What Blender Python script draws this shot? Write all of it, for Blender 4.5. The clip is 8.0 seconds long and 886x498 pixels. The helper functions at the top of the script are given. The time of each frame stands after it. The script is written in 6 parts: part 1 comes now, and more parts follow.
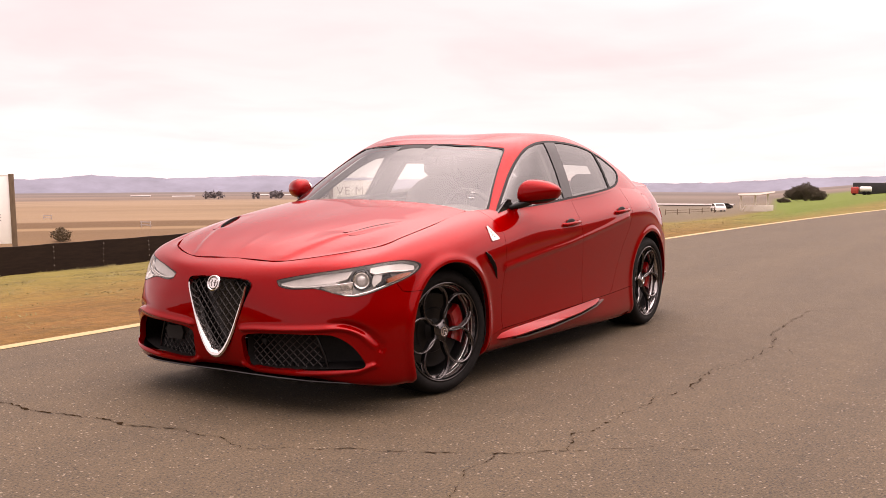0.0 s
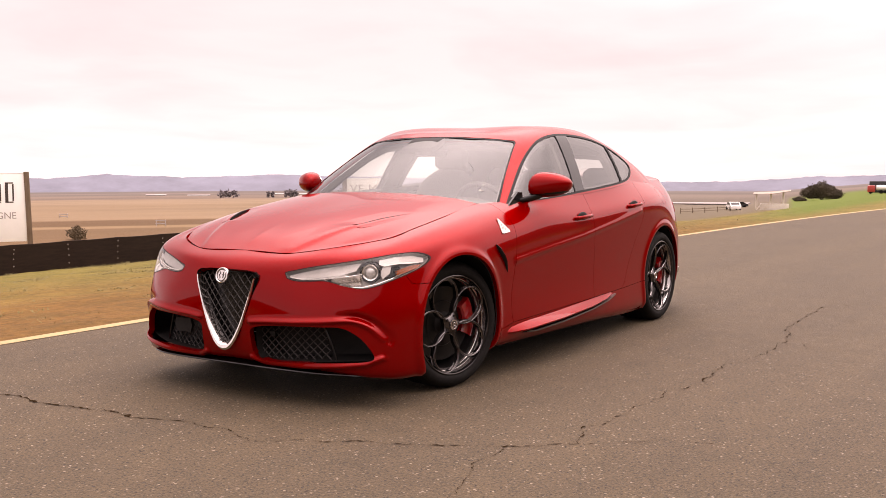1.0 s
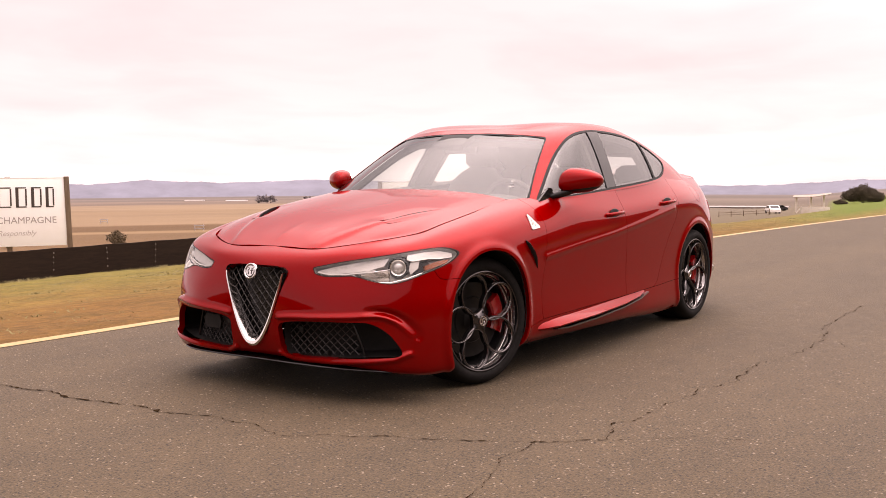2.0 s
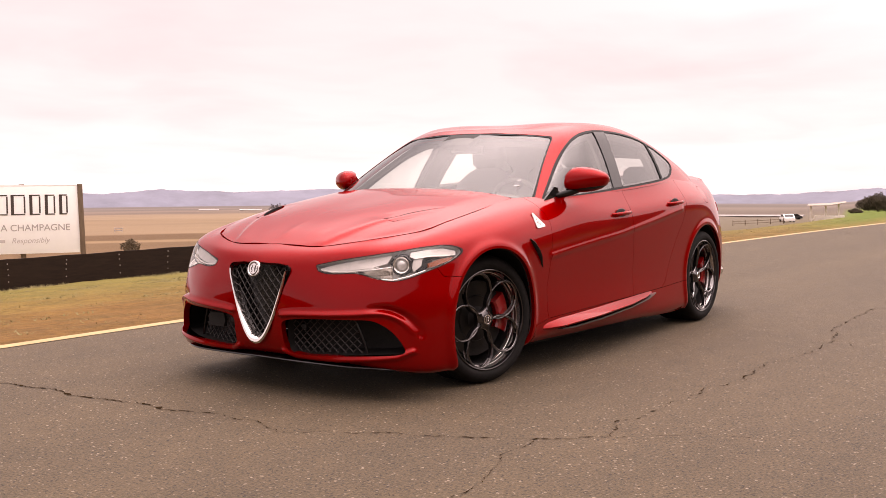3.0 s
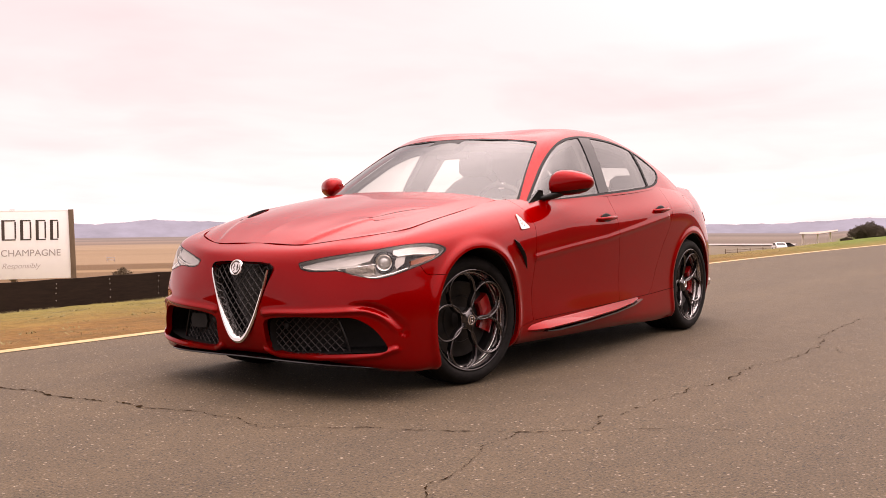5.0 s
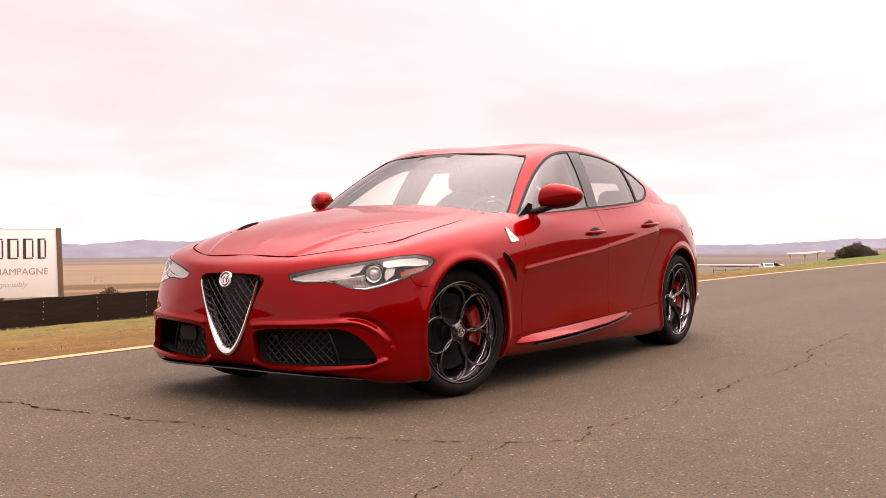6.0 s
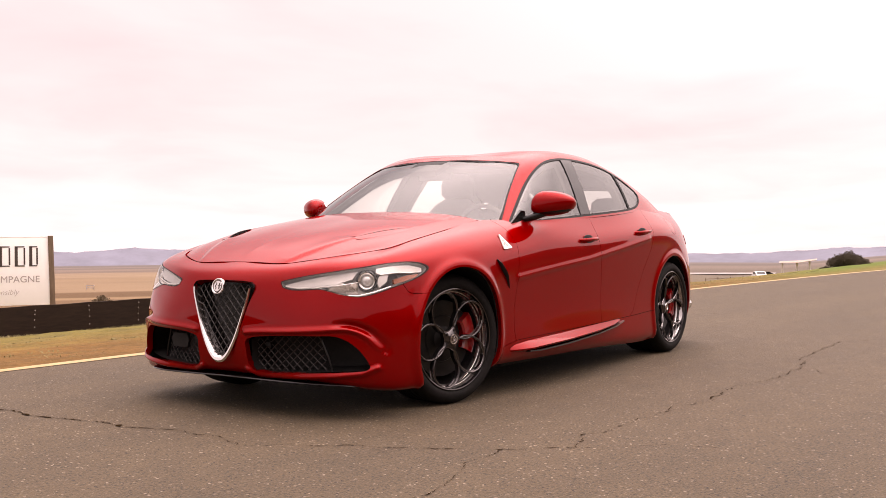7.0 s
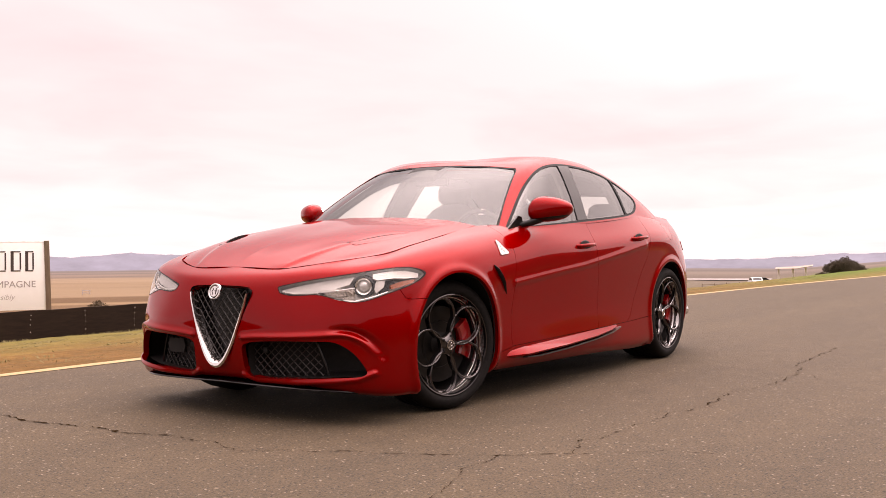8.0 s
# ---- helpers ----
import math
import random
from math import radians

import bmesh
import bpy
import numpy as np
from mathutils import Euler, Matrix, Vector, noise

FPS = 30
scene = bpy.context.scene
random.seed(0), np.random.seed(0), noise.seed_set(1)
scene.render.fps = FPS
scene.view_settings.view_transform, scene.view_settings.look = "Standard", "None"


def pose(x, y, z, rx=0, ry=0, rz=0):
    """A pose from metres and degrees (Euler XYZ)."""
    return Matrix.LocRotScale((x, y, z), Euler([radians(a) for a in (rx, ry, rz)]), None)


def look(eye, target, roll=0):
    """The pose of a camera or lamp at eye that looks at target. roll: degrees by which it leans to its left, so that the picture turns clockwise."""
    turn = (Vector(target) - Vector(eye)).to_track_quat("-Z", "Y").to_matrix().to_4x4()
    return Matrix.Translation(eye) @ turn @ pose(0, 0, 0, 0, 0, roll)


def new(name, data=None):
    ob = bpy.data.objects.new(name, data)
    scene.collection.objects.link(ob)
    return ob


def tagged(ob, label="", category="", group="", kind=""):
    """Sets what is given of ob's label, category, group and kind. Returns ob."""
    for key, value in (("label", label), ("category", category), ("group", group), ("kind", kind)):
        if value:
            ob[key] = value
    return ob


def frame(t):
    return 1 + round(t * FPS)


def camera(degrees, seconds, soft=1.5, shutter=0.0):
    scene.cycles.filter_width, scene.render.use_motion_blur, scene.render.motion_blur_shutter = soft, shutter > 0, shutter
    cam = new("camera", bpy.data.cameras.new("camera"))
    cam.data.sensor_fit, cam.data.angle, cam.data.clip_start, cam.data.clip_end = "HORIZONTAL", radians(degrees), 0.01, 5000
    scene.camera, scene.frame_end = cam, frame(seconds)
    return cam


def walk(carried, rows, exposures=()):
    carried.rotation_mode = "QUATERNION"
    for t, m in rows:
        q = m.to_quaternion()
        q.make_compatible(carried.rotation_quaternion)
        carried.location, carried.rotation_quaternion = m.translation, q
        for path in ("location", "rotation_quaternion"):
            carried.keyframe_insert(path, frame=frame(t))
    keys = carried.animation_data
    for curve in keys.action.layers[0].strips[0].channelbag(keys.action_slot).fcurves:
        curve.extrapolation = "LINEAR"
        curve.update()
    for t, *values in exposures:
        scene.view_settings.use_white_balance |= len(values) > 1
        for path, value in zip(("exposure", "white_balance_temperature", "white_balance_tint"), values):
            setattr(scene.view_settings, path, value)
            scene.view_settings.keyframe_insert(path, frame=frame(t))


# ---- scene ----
# ---- camera and its walk: a slow hand-held drop from 1.2 m to 0.86 m beside the car's nose ----
cam = camera(45.8, 8.0, soft=0.7)
PATH = [
    (0.0, 5.956, 3.658, 1.188, -4.61, -0.01, 122.15),
    (0.5, 5.941, 3.662, 1.175, -4.68, 0.03, 122.31),
    (1.0, 5.911, 3.657, 1.152, -4.67, 0.03, 122.93),
    (1.5, 5.886, 3.661, 1.129, -4.68, 0.14, 124.09),
    (3.0, 5.823, 3.700, 1.047, -3.91, 0.32, 125.64),
    (3.5, 5.805, 3.711, 1.014, -3.62, 0.34, 125.63),
    (4.0, 5.789, 3.722, 0.973, -3.27, 0.35, 125.60),
    (4.5, 5.786, 3.734, 0.930, -2.85, 0.37, 125.52),
    (6.0, 5.798, 3.735, 0.853, -1.16, 0.31, 124.66),
    (6.5, 5.799, 3.735, 0.848, -0.91, 0.29, 124.45),
    (7.0, 5.796, 3.733, 0.847, -0.71, 0.26, 124.27),
    (7.5, 5.799, 3.733, 0.845, -0.53, 0.21, 124.15),
    (8.0, 5.795, 3.729, 0.847, -0.41, 0.18, 124.08),
]
walk(cam, [(t, pose(x, y, z, 90 + pitch, roll, yaw)) for t, x, y, z, pitch, roll, yaw in PATH],
     exposures=[(0.0, 0.36, 7900, 28), (8.0, 0.36, 7900, 28)])

# ---- light: a bright overcast afternoon ----
SUN_ELEVATION, SUN_AZIMUTH = 57.0, 290.0
world = bpy.data.worlds.new("overcast_sky")
scene.world = world
world.use_nodes = True
wn, wl = world.node_tree.nodes, world.node_tree.links
wn.clear()
w_out = wn.new("ShaderNodeOutputWorld")
w_bg = wn.new("ShaderNodeBackground")
w_tc = wn.new("ShaderNodeTexCoord")
w_tilt = wn.new("ShaderNodeMapping")
w_tilt.inputs["Rotation"].default_value = (radians(-1.3), radians(2.0), 0)
w_sky = wn.new("ShaderNodeTexSky")
w_sky.sky_type, w_sky.sun_disc = "NISHITA", False
w_sky.sun_elevation, w_sky.sun_rotation = radians(SUN_ELEVATION), radians(SUN_AZIMUTH)
w_sky.air_density, w_sky.dust_density = 1.0, 3.0
w_dim = wn.new("ShaderNodeVectorMath")
w_dim.operation = "SCALE"
w_dim.inputs["Scale"].default_value = 0.10
# a flat cloud layer: directions projected on a plane overhead, so that clouds flatten to streaks at the horizon
w_sep = wn.new("ShaderNodeSeparateXYZ")
w_up = wn.new("ShaderNodeMath")
w_up.operation = "MAXIMUM"
w_up.inputs[1].default_value = 0.0
w_add = wn.new("ShaderNodeMath")
w_add.operation = "ADD"
w_add.inputs[1].default_value = 0.09
w_div = wn.new("ShaderNodeVectorMath")
w_div.operation = "DIVIDE"
w_cmb = wn.new("ShaderNodeCombineXYZ")
w_noise = wn.new("ShaderNodeTexNoise")
w_noise.inputs["Scale"].default_value = 1.15
w_noise.inputs["Detail"].default_value = 6.0
w_noise.inputs["Roughness"].default_value = 0.48
w_noise.inputs["Distortion"].default_value = 0.3
w_ramp = wn.new("ShaderNodeValToRGB")
w_ramp.color_ramp.elements[0].position, w_ramp.color_ramp.elements[0].color = 0.40, (0.925, 0.92, 0.985, 1)
w_ramp.color_ramp.elements[1].position, w_ramp.color_ramp.elements[1].color = 0.70, (0.80, 0.79, 0.858, 1)
# an overcast sky is brighter towards the zenith
w_zen = wn.new("ShaderNodeMapRange")
w_zen.interpolation_type = "SMOOTHSTEP"
w_zen.inputs["From Min"].default_value, w_zen.inputs["From Max"].default_value = 0.42, 0.85
w_zen.inputs["To Min"].default_value, w_zen.inputs["To Max"].default_value = 1.05, 3.0
# and far brighter round the veiled sun
SUN_WAY = Vector((math.sin(radians(SUN_AZIMUTH)) * math.cos(radians(SUN_ELEVATION)), math.cos(radians(SUN_AZIMUTH)) * math.cos(radians(SUN_ELEVATION)), math.sin(radians(SUN_ELEVATION))))
w_dot = wn.new("ShaderNodeVectorMath")
w_dot.operation = "DOT_PRODUCT"
w_dot.inputs[1].default_value = SUN_WAY
w_veil = wn.new("ShaderNodeMapRange")
w_veil.interpolation_type = "SMOOTHSTEP"
w_veil.inputs["From Min"].default_value, w_veil.inputs["From Max"].default_value = 0.44, 0.92
w_veil.inputs["To Min"].default_value, w_veil.inputs["To Max"].default_value = 1.0, 2.0
w_both = wn.new("ShaderNodeMath")
w_both.operation = "MULTIPLY"
# duller on the side away from the sun, and a clear bright rim along the horizon
w_away = wn.new("ShaderNodeMapRange")
w_away.inputs["From Min"].default_value, w_away.inputs["From Max"].default_value = -0.5, 0.35
w_away.inputs["To Min"].default_value, w_away.inputs["To Max"].default_value = 1.12, 1.0
w_rim = wn.new("ShaderNodeMapRange")
w_rim.interpolation_type = "SMOOTHSTEP"
w_rim.inputs["From Min"].default_value, w_rim.inputs["From Max"].default_value = 0.01, 0.15
w_rim.inputs["To Min"].default_value, w_rim.inputs["To Max"].default_value = 1.22, 1.0
w_side = wn.new("ShaderNodeMath")
w_side.operation = "MULTIPLY"
w_all = wn.new("ShaderNodeMath")
w_all.operation = "MULTIPLY"
w_lift = wn.new("ShaderNodeVectorMath")
w_lift.operation = "SCALE"
w_mix = wn.new("ShaderNodeMix")
w_mix.data_type = "RGBA"
w_mix.inputs["Factor"].default_value = 0.88
wl.new(w_tc.outputs["Generated"], w_tilt.inputs["Vector"])
wl.new(w_tilt.outputs["Vector"], w_sky.inputs["Vector"])
wl.new(w_tilt.outputs["Vector"], w_sep.inputs["Vector"])
wl.new(w_sep.outputs["Z"], w_up.inputs[0])
wl.new(w_up.outputs[0], w_add.inputs[0])
for axis in "XYZ":
    wl.new(w_add.outputs[0], w_cmb.inputs[axis])
wl.new(w_tilt.outputs["Vector"], w_div.inputs[0])
wl.new(w_cmb.outputs["Vector"], w_div.inputs[1])
wl.new(w_div.outputs["Vector"], w_noise.inputs["Vector"])
wl.new(w_noise.outputs["Fac"], w_ramp.inputs["Fac"])
wl.new(w_sky.outputs["Color"], w_dim.inputs[0])
wl.new(w_dim.outputs["Vector"], w_mix.inputs["A"])
wl.new(w_up.outputs[0], w_zen.inputs["Value"])
wl.new(w_ramp.outputs["Color"], w_lift.inputs[0])
wl.new(w_tc.outputs["Generated"], w_dot.inputs[0])
wl.new(w_dot.outputs["Value"], w_veil.inputs["Value"])
wl.new(w_zen.outputs["Result"], w_both.inputs[0])
wl.new(w_veil.outputs["Result"], w_both.inputs[1])
wl.new(w_dot.outputs["Value"], w_away.inputs["Value"])
wl.new(w_up.outputs[0], w_rim.inputs["Value"])
wl.new(w_away.outputs["Result"], w_side.inputs[0])
wl.new(w_rim.outputs["Result"], w_side.inputs[1])
wl.new(w_both.outputs[0], w_all.inputs[0])
wl.new(w_side.outputs[0], w_all.inputs[1])
wl.new(w_all.outputs[0], w_lift.inputs["Scale"])
wl.new(w_lift.outputs["Vector"], w_mix.inputs["B"])
wl.new(w_mix.outputs["Result"], w_bg.inputs["Color"])
w_bg.inputs["Strength"].default_value = 0.84
wl.new(w_bg.outputs["Background"], w_out.inputs["Surface"])

sun = new("sun", bpy.data.lights.new("sun", "SUN"))
sun.data.energy, sun.data.angle, sun.data.color = 0.5, radians(100), (1.0, 0.95, 0.9)
sun.matrix_world = look((30 * math.sin(radians(SUN_AZIMUTH)), 30 * math.cos(radians(SUN_AZIMUTH)), 30 * math.tan(radians(SUN_ELEVATION))), (0, 0, 0))


# ---- materials ----
def material(name, color, rough=0.5, metal=0.0, coat=0.0, coat_rough=0.03, spec=0.5):
    m = bpy.data.materials.new(name)
    m.use_nodes = True
    b = m.node_tree.nodes["Principled BSDF"]
    b.inputs["Base Color"].default_value = (*color, 1)
    b.inputs["Roughness"].default_value, b.inputs["Metallic"].default_value = rough, metal
    b.inputs["Coat Weight"].default_value, b.inputs["Coat Roughness"].default_value = coat, coat_rough
    b.inputs["Specular IOR Level"].default_value = spec
    b.inputs["Coat IOR"].default_value = 1.5
    return m


def node(m, kind, **values):
    n = m.node_tree.nodes.new(kind)
    for key, value in values.items():
        n.inputs[key.replace("_", " ")].default_value = value
    return n


def wire(m, a, b):
    m.node_tree.links.new(a, b)


def bsdf(m):
    return m.node_tree.nodes["Principled BSDF"]


def ramp(m, fac, *stops):
    r = m.node_tree.nodes.new("ShaderNodeValToRGB")
    e = r.color_ramp.elements
    while len(e) < len(stops):
        e.new(0.5)
    for el, (p, c) in zip(e, stops):
        el.position, el.color = p, (*c, 1)
    wire(m, fac, r.inputs["Fac"])
    return r.outputs["Color"]


def mixed(m, fac, a, b, blend="MIX"):
    x = m.node_tree.nodes.new("ShaderNodeMix")
    x.data_type, x.blend_type = "RGBA", blend
    for s, v in (("Factor", fac), ("A", a), ("B", b)):
        if isinstance(v, bpy.types.NodeSocket):
            wire(m, v, x.inputs[s])
        elif s == "Factor":
            x.inputs[s].default_value = v
        else:
            x.inputs[s].default_value = (*v, 1)
    return x.outputs["Result"]


def bumped(m, height, strength, distance=0.01):
    b = node(m, "ShaderNodeBump", Strength=strength, Distance=distance)
    wire(m, height, b.inputs["Height"])
    wire(m, b.outputs["Normal"], bsdf(m).inputs["Normal"])


def coords(m, scale=(1, 1, 1), world_space=False):
    t = node(m, "ShaderNodeNewGeometry" if world_space else "ShaderNodeTexCoord")
    mp = node(m, "ShaderNodeMapping", Scale=scale)
    wire(m, t.outputs["Position" if world_space else "Object"], mp.inputs["Vector"])
    return mp.outputs["Vector"]


def grain(m, vec, scale, detail=4.0, rough=0.55, distortion=0.0):
    n = node(m, "ShaderNodeTexNoise", Scale=scale, Detail=detail, Roughness=rough, Distortion=distortion)
    wire(m, vec, n.inputs["Vector"])
    return n.outputs["Fac"]


def car_paint():
    """Deep red over fine metal flakes under a thick clear lacquer, with faint orange peel and a film of dust."""
    m = material("red_metallic_paint", (0.30, 0.002, 0.003), 0.38, 0.50, 1.0, 0.02, spec=0.0)
    bsdf(m).inputs["Coat IOR"].default_value = 1.5
    bsdf(m).inputs["Specular Tint"].default_value = (1.0, 0.02, 0.02, 1)
    v = coords(m)
    flake = grain(m, v, 900.0, 1.0)
    wire(m, ramp(m, flake, (0.35, (0.19, 0.0002, 0.0002)), (0.7, (0.285, 0.0004, 0.0003))), bsdf(m).inputs["Base Color"])
    peel = grain(m, v, 55.0, 2.0)
    b = node(m, "ShaderNodeBump", Strength=0.02, Distance=0.002)
    wire(m, peel, b.inputs["Height"])
    wire(m, b.outputs["Normal"], bsdf(m).inputs["Coat Normal"])
    # the lacquer gains gloss towards grazing view
    lw = node(m, "ShaderNodeLayerWeight", Blend=0.5)
    gloss = node(m, "ShaderNodeMapRange", From_Min=0.47, From_Max=0.72, To_Min=0.40, To_Max=0.9)
    gloss.interpolation_type = "SMOOTHSTEP"
    wire(m, lw.outputs["Facing"], gloss.inputs["Value"])
    wire(m, gloss.outputs["Result"], bsdf(m).inputs["Coat Weight"])
    dust = grain(m, v, 3.0, 6.0)
    dr = node(m, "ShaderNodeMapRange", To_Min=0.015, To_Max=0.06)
    wire(m, dust, dr.inputs["Value"])
    wire(m, dr.outputs["Result"], bsdf(m).inputs["Coat Roughness"])
    return m


def asphalt():
    m = material("worn_asphalt", (0.06, 0.05, 0.045), 0.85, spec=0.45)
    v = coords(m, world_space=True)
    fine = grain(m, v, 84.0, 4.0, 0.78)
    stone = node(m, "ShaderNodeTexVoronoi", Scale=125.0)
    wire(m, v, stone.inputs["Vector"])
    broad = grain(m, v, 0.55, 5.0, 0.6)
    streak = grain(m, coords(m, (0.12, 1.6, 1.0), True), 1.0, 4.0)
    speck = node(m, "ShaderNodeTexVoronoi", Scale=150.0)
    wire(m, v, speck.inputs["Vector"])
    base = ramp(m, fine, (0.30, (0.014, 0.0094, 0.0044)), (0.45, (0.056, 0.0382, 0.0180)), (0.57, (0.084, 0.0580, 0.0290)), (0.72, (0.172, 0.122, 0.0645)))
    mottle = grain(m, v, 5.5, 5.0, 0.62)
    base = mixed(m, 1.0, base, ramp(m, mottle, (0.34, (0.90, 0.90, 0.90)), (0.66, (1.10, 1.10, 1.11))), "MULTIPLY")
    chips = ramp(m, stone.outputs["Color"], (0.87, (0, 0, 0)), (0.94, (0.1776, 0.1517, 0.1258)))
    base = mixed(m, 1.0, base, chips, "ADD")
    pits = ramp(m, speck.outputs["Color"], (0.10, (0.185, 0.1702, 0.1628)), (0.24, (1, 1, 1)))
    base = mixed(m, 1.0, base, pits, "MULTIPLY")
    base = mixed(m, 1.0, base, ramp(m, broad, (0.3, (0.90, 0.89, 0.88)), (0.7, (1.10, 1.08, 1.06))), "MULTIPLY")
    base = mixed(m, 1.0, base, ramp(m, streak, (0.35, (0.88, 0.88, 0.88)), (0.65, (1.06, 1.06, 1.06))), "MULTIPLY")
    wire(m, base, bsdf(m).inputs["Base Color"])
    h = node(m, "ShaderNodeMath")
    wire(m, fine, h.inputs[0])
    wire(m, stone.outputs["Distance"], h.inputs[1])
    bumped(m, h.outputs[0], 0.8, 0.004)
    return m


def ground_material():
    """Verge grass beside the road, dry fields on the plain beyond: bands of tan and brown ploughed land, greyed to
    mauve far out as painted haze.
    """
    m = material("grass_and_fields", (0.2, 0.17, 0.07), 0.95, spec=0.2)
    v = coords(m, world_space=True)
    sep = node(m, "ShaderNodeSeparateXYZ")
    wire(m, v, sep.inputs["Vector"])
    d = node(m, "ShaderNodeMath")
    d.operation = "MULTIPLY_ADD"
    wire(m, sep.outputs["Y"], d.inputs[0])
    d.inputs[1].default_value, d.inputs[2].default_value = -1.0, -2.4
    wob = grain(m, v, 0.5, 5.0)
    dw = node(m, "ShaderNodeMath")
    dw.operation = "MULTIPLY_ADD"
    wire(m, wob, dw.inputs[0])
    dw.inputs[1].default_value = 5.0
    wire(m, d.outputs[0], dw.inputs[2])
    dn = node(m, "ShaderNodeMapRange", From_Min=0.0, From_Max=60.0)
    wire(m, dw.outputs[0], dn.inputs["Value"])
    verge = ramp(m, dn.outputs["Result"], (0.03, (0.195, 0.108, 0.036)), (0.07, (0.185, 0.103, 0.030)), (0.12, (0.215, 0.140, 0.040)),
                 (0.18, (0.195, 0.150, 0.040)), (0.26, (0.190, 0.165, 0.040)), (0.35, (0.200, 0.170, 0.048)), (0.8, (0.195, 0.1326, 0.0624)))
    # the dirt at the edge gives way to olive grass further down the track
    far_x = node(m, "ShaderNodeMapRange", From_Min=-9.0, From_Max=-20.0)
    wire(m, sep.outputs["X"], far_x.inputs["Value"])
    verge = mixed(m, far_x.outputs["Result"], verge, ramp(m, wob, (0.3, (0.185, 0.142, 0.048)), (0.7, (0.205, 0.178, 0.052))))
    tuft = grain(m, v, 9.0, 6.0, 0.7)
    patch = grain(m, v, 1.3, 4.0)
    verge = mixed(m, 1.0, verge, ramp(m, tuft, (0.3, (0.62, 0.6, 0.55)), (0.7, (1.3, 1.28, 1.2))), "MULTIPLY")
    verge = mixed(m, 1.0, verge, ramp(m, patch, (0.35, (0.82, 0.85, 0.8)), (0.65, (1.15, 1.1, 1.1))), "MULTIPLY")
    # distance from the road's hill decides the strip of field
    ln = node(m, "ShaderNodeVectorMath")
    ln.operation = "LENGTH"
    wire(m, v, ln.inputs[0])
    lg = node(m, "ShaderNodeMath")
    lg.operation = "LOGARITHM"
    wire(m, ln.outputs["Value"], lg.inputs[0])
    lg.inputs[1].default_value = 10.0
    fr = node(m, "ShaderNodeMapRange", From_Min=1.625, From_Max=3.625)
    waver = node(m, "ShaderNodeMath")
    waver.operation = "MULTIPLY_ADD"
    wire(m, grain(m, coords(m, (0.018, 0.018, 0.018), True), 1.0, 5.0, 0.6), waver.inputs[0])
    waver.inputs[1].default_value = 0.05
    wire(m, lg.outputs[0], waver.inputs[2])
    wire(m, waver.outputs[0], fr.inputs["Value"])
    # the outer stops mix distance haze into the field colours
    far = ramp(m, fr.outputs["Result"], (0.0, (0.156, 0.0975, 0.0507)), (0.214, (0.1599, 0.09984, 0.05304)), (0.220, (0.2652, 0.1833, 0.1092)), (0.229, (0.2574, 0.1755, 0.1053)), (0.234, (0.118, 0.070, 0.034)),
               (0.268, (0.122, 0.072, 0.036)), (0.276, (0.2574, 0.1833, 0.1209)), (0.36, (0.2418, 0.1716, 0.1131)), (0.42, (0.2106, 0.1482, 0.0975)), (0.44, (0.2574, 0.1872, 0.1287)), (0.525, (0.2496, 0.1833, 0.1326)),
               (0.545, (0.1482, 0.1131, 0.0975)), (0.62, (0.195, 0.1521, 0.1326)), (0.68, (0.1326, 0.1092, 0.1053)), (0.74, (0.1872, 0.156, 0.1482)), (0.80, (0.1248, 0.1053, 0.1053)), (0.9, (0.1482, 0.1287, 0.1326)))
    strips = grain(m, coords(m, (0.004, 0.03, 1), True), 1.0, 5.0)
    far = mixed(m, 1.0, far, ramp(m, strips, (0.35, (0.86, 0.85, 0.84)), (0.65, (1.12, 1.1, 1.08))), "MULTIPLY")
    # the plain straight down the track is duller, grey and mauve: haze put into its colour
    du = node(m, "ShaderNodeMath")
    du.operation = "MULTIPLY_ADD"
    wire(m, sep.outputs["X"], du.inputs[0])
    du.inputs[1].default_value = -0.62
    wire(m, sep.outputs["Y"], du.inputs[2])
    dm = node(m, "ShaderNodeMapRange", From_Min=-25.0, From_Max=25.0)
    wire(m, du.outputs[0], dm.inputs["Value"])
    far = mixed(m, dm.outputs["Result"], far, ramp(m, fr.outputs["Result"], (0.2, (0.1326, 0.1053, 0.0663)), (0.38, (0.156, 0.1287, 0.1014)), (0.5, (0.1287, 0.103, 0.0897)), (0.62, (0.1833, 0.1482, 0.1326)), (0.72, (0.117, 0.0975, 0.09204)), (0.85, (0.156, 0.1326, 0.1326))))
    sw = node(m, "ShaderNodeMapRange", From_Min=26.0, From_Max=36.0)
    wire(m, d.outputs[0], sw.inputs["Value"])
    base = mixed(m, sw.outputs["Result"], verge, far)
    # the greener meadow along the road further on
    ax = node(m, "ShaderNodeMath")
    ax.operation = "MULTIPLY_ADD"
    wire(m, sep.outputs["X"], ax.inputs[0])
    ax.inputs[1].default_value = -0.26
    wire(m, sep.outputs["Y"], ax.inputs[2])
    gx = node(m, "ShaderNodeMapRange", From_Min=1.0, From_Max=2.6)
    wire(m, ax.outputs[0], gx.inputs["Value"])
    gd = node(m, "ShaderNodeMapRange", From_Min=-0.3, From_Max=0.5)
    wire(m, d.outputs[0], gd.inputs["Value"])
    gm = node(m, "ShaderNodeMath")
    gm.operation = "MULTIPLY"
    wire(m, gx.outputs["Result"], gm.inputs[0])
    wire(m, gd.outputs["Result"], gm.inputs[1])
    gs = node(m, "ShaderNodeMath")
    gs.operation = "MULTIPLY"
    inv = node(m, "ShaderNodeMapRange", From_Min=90.0, From_Max=60.0)
    wire(m, d.outputs[0], inv.inputs["Value"])
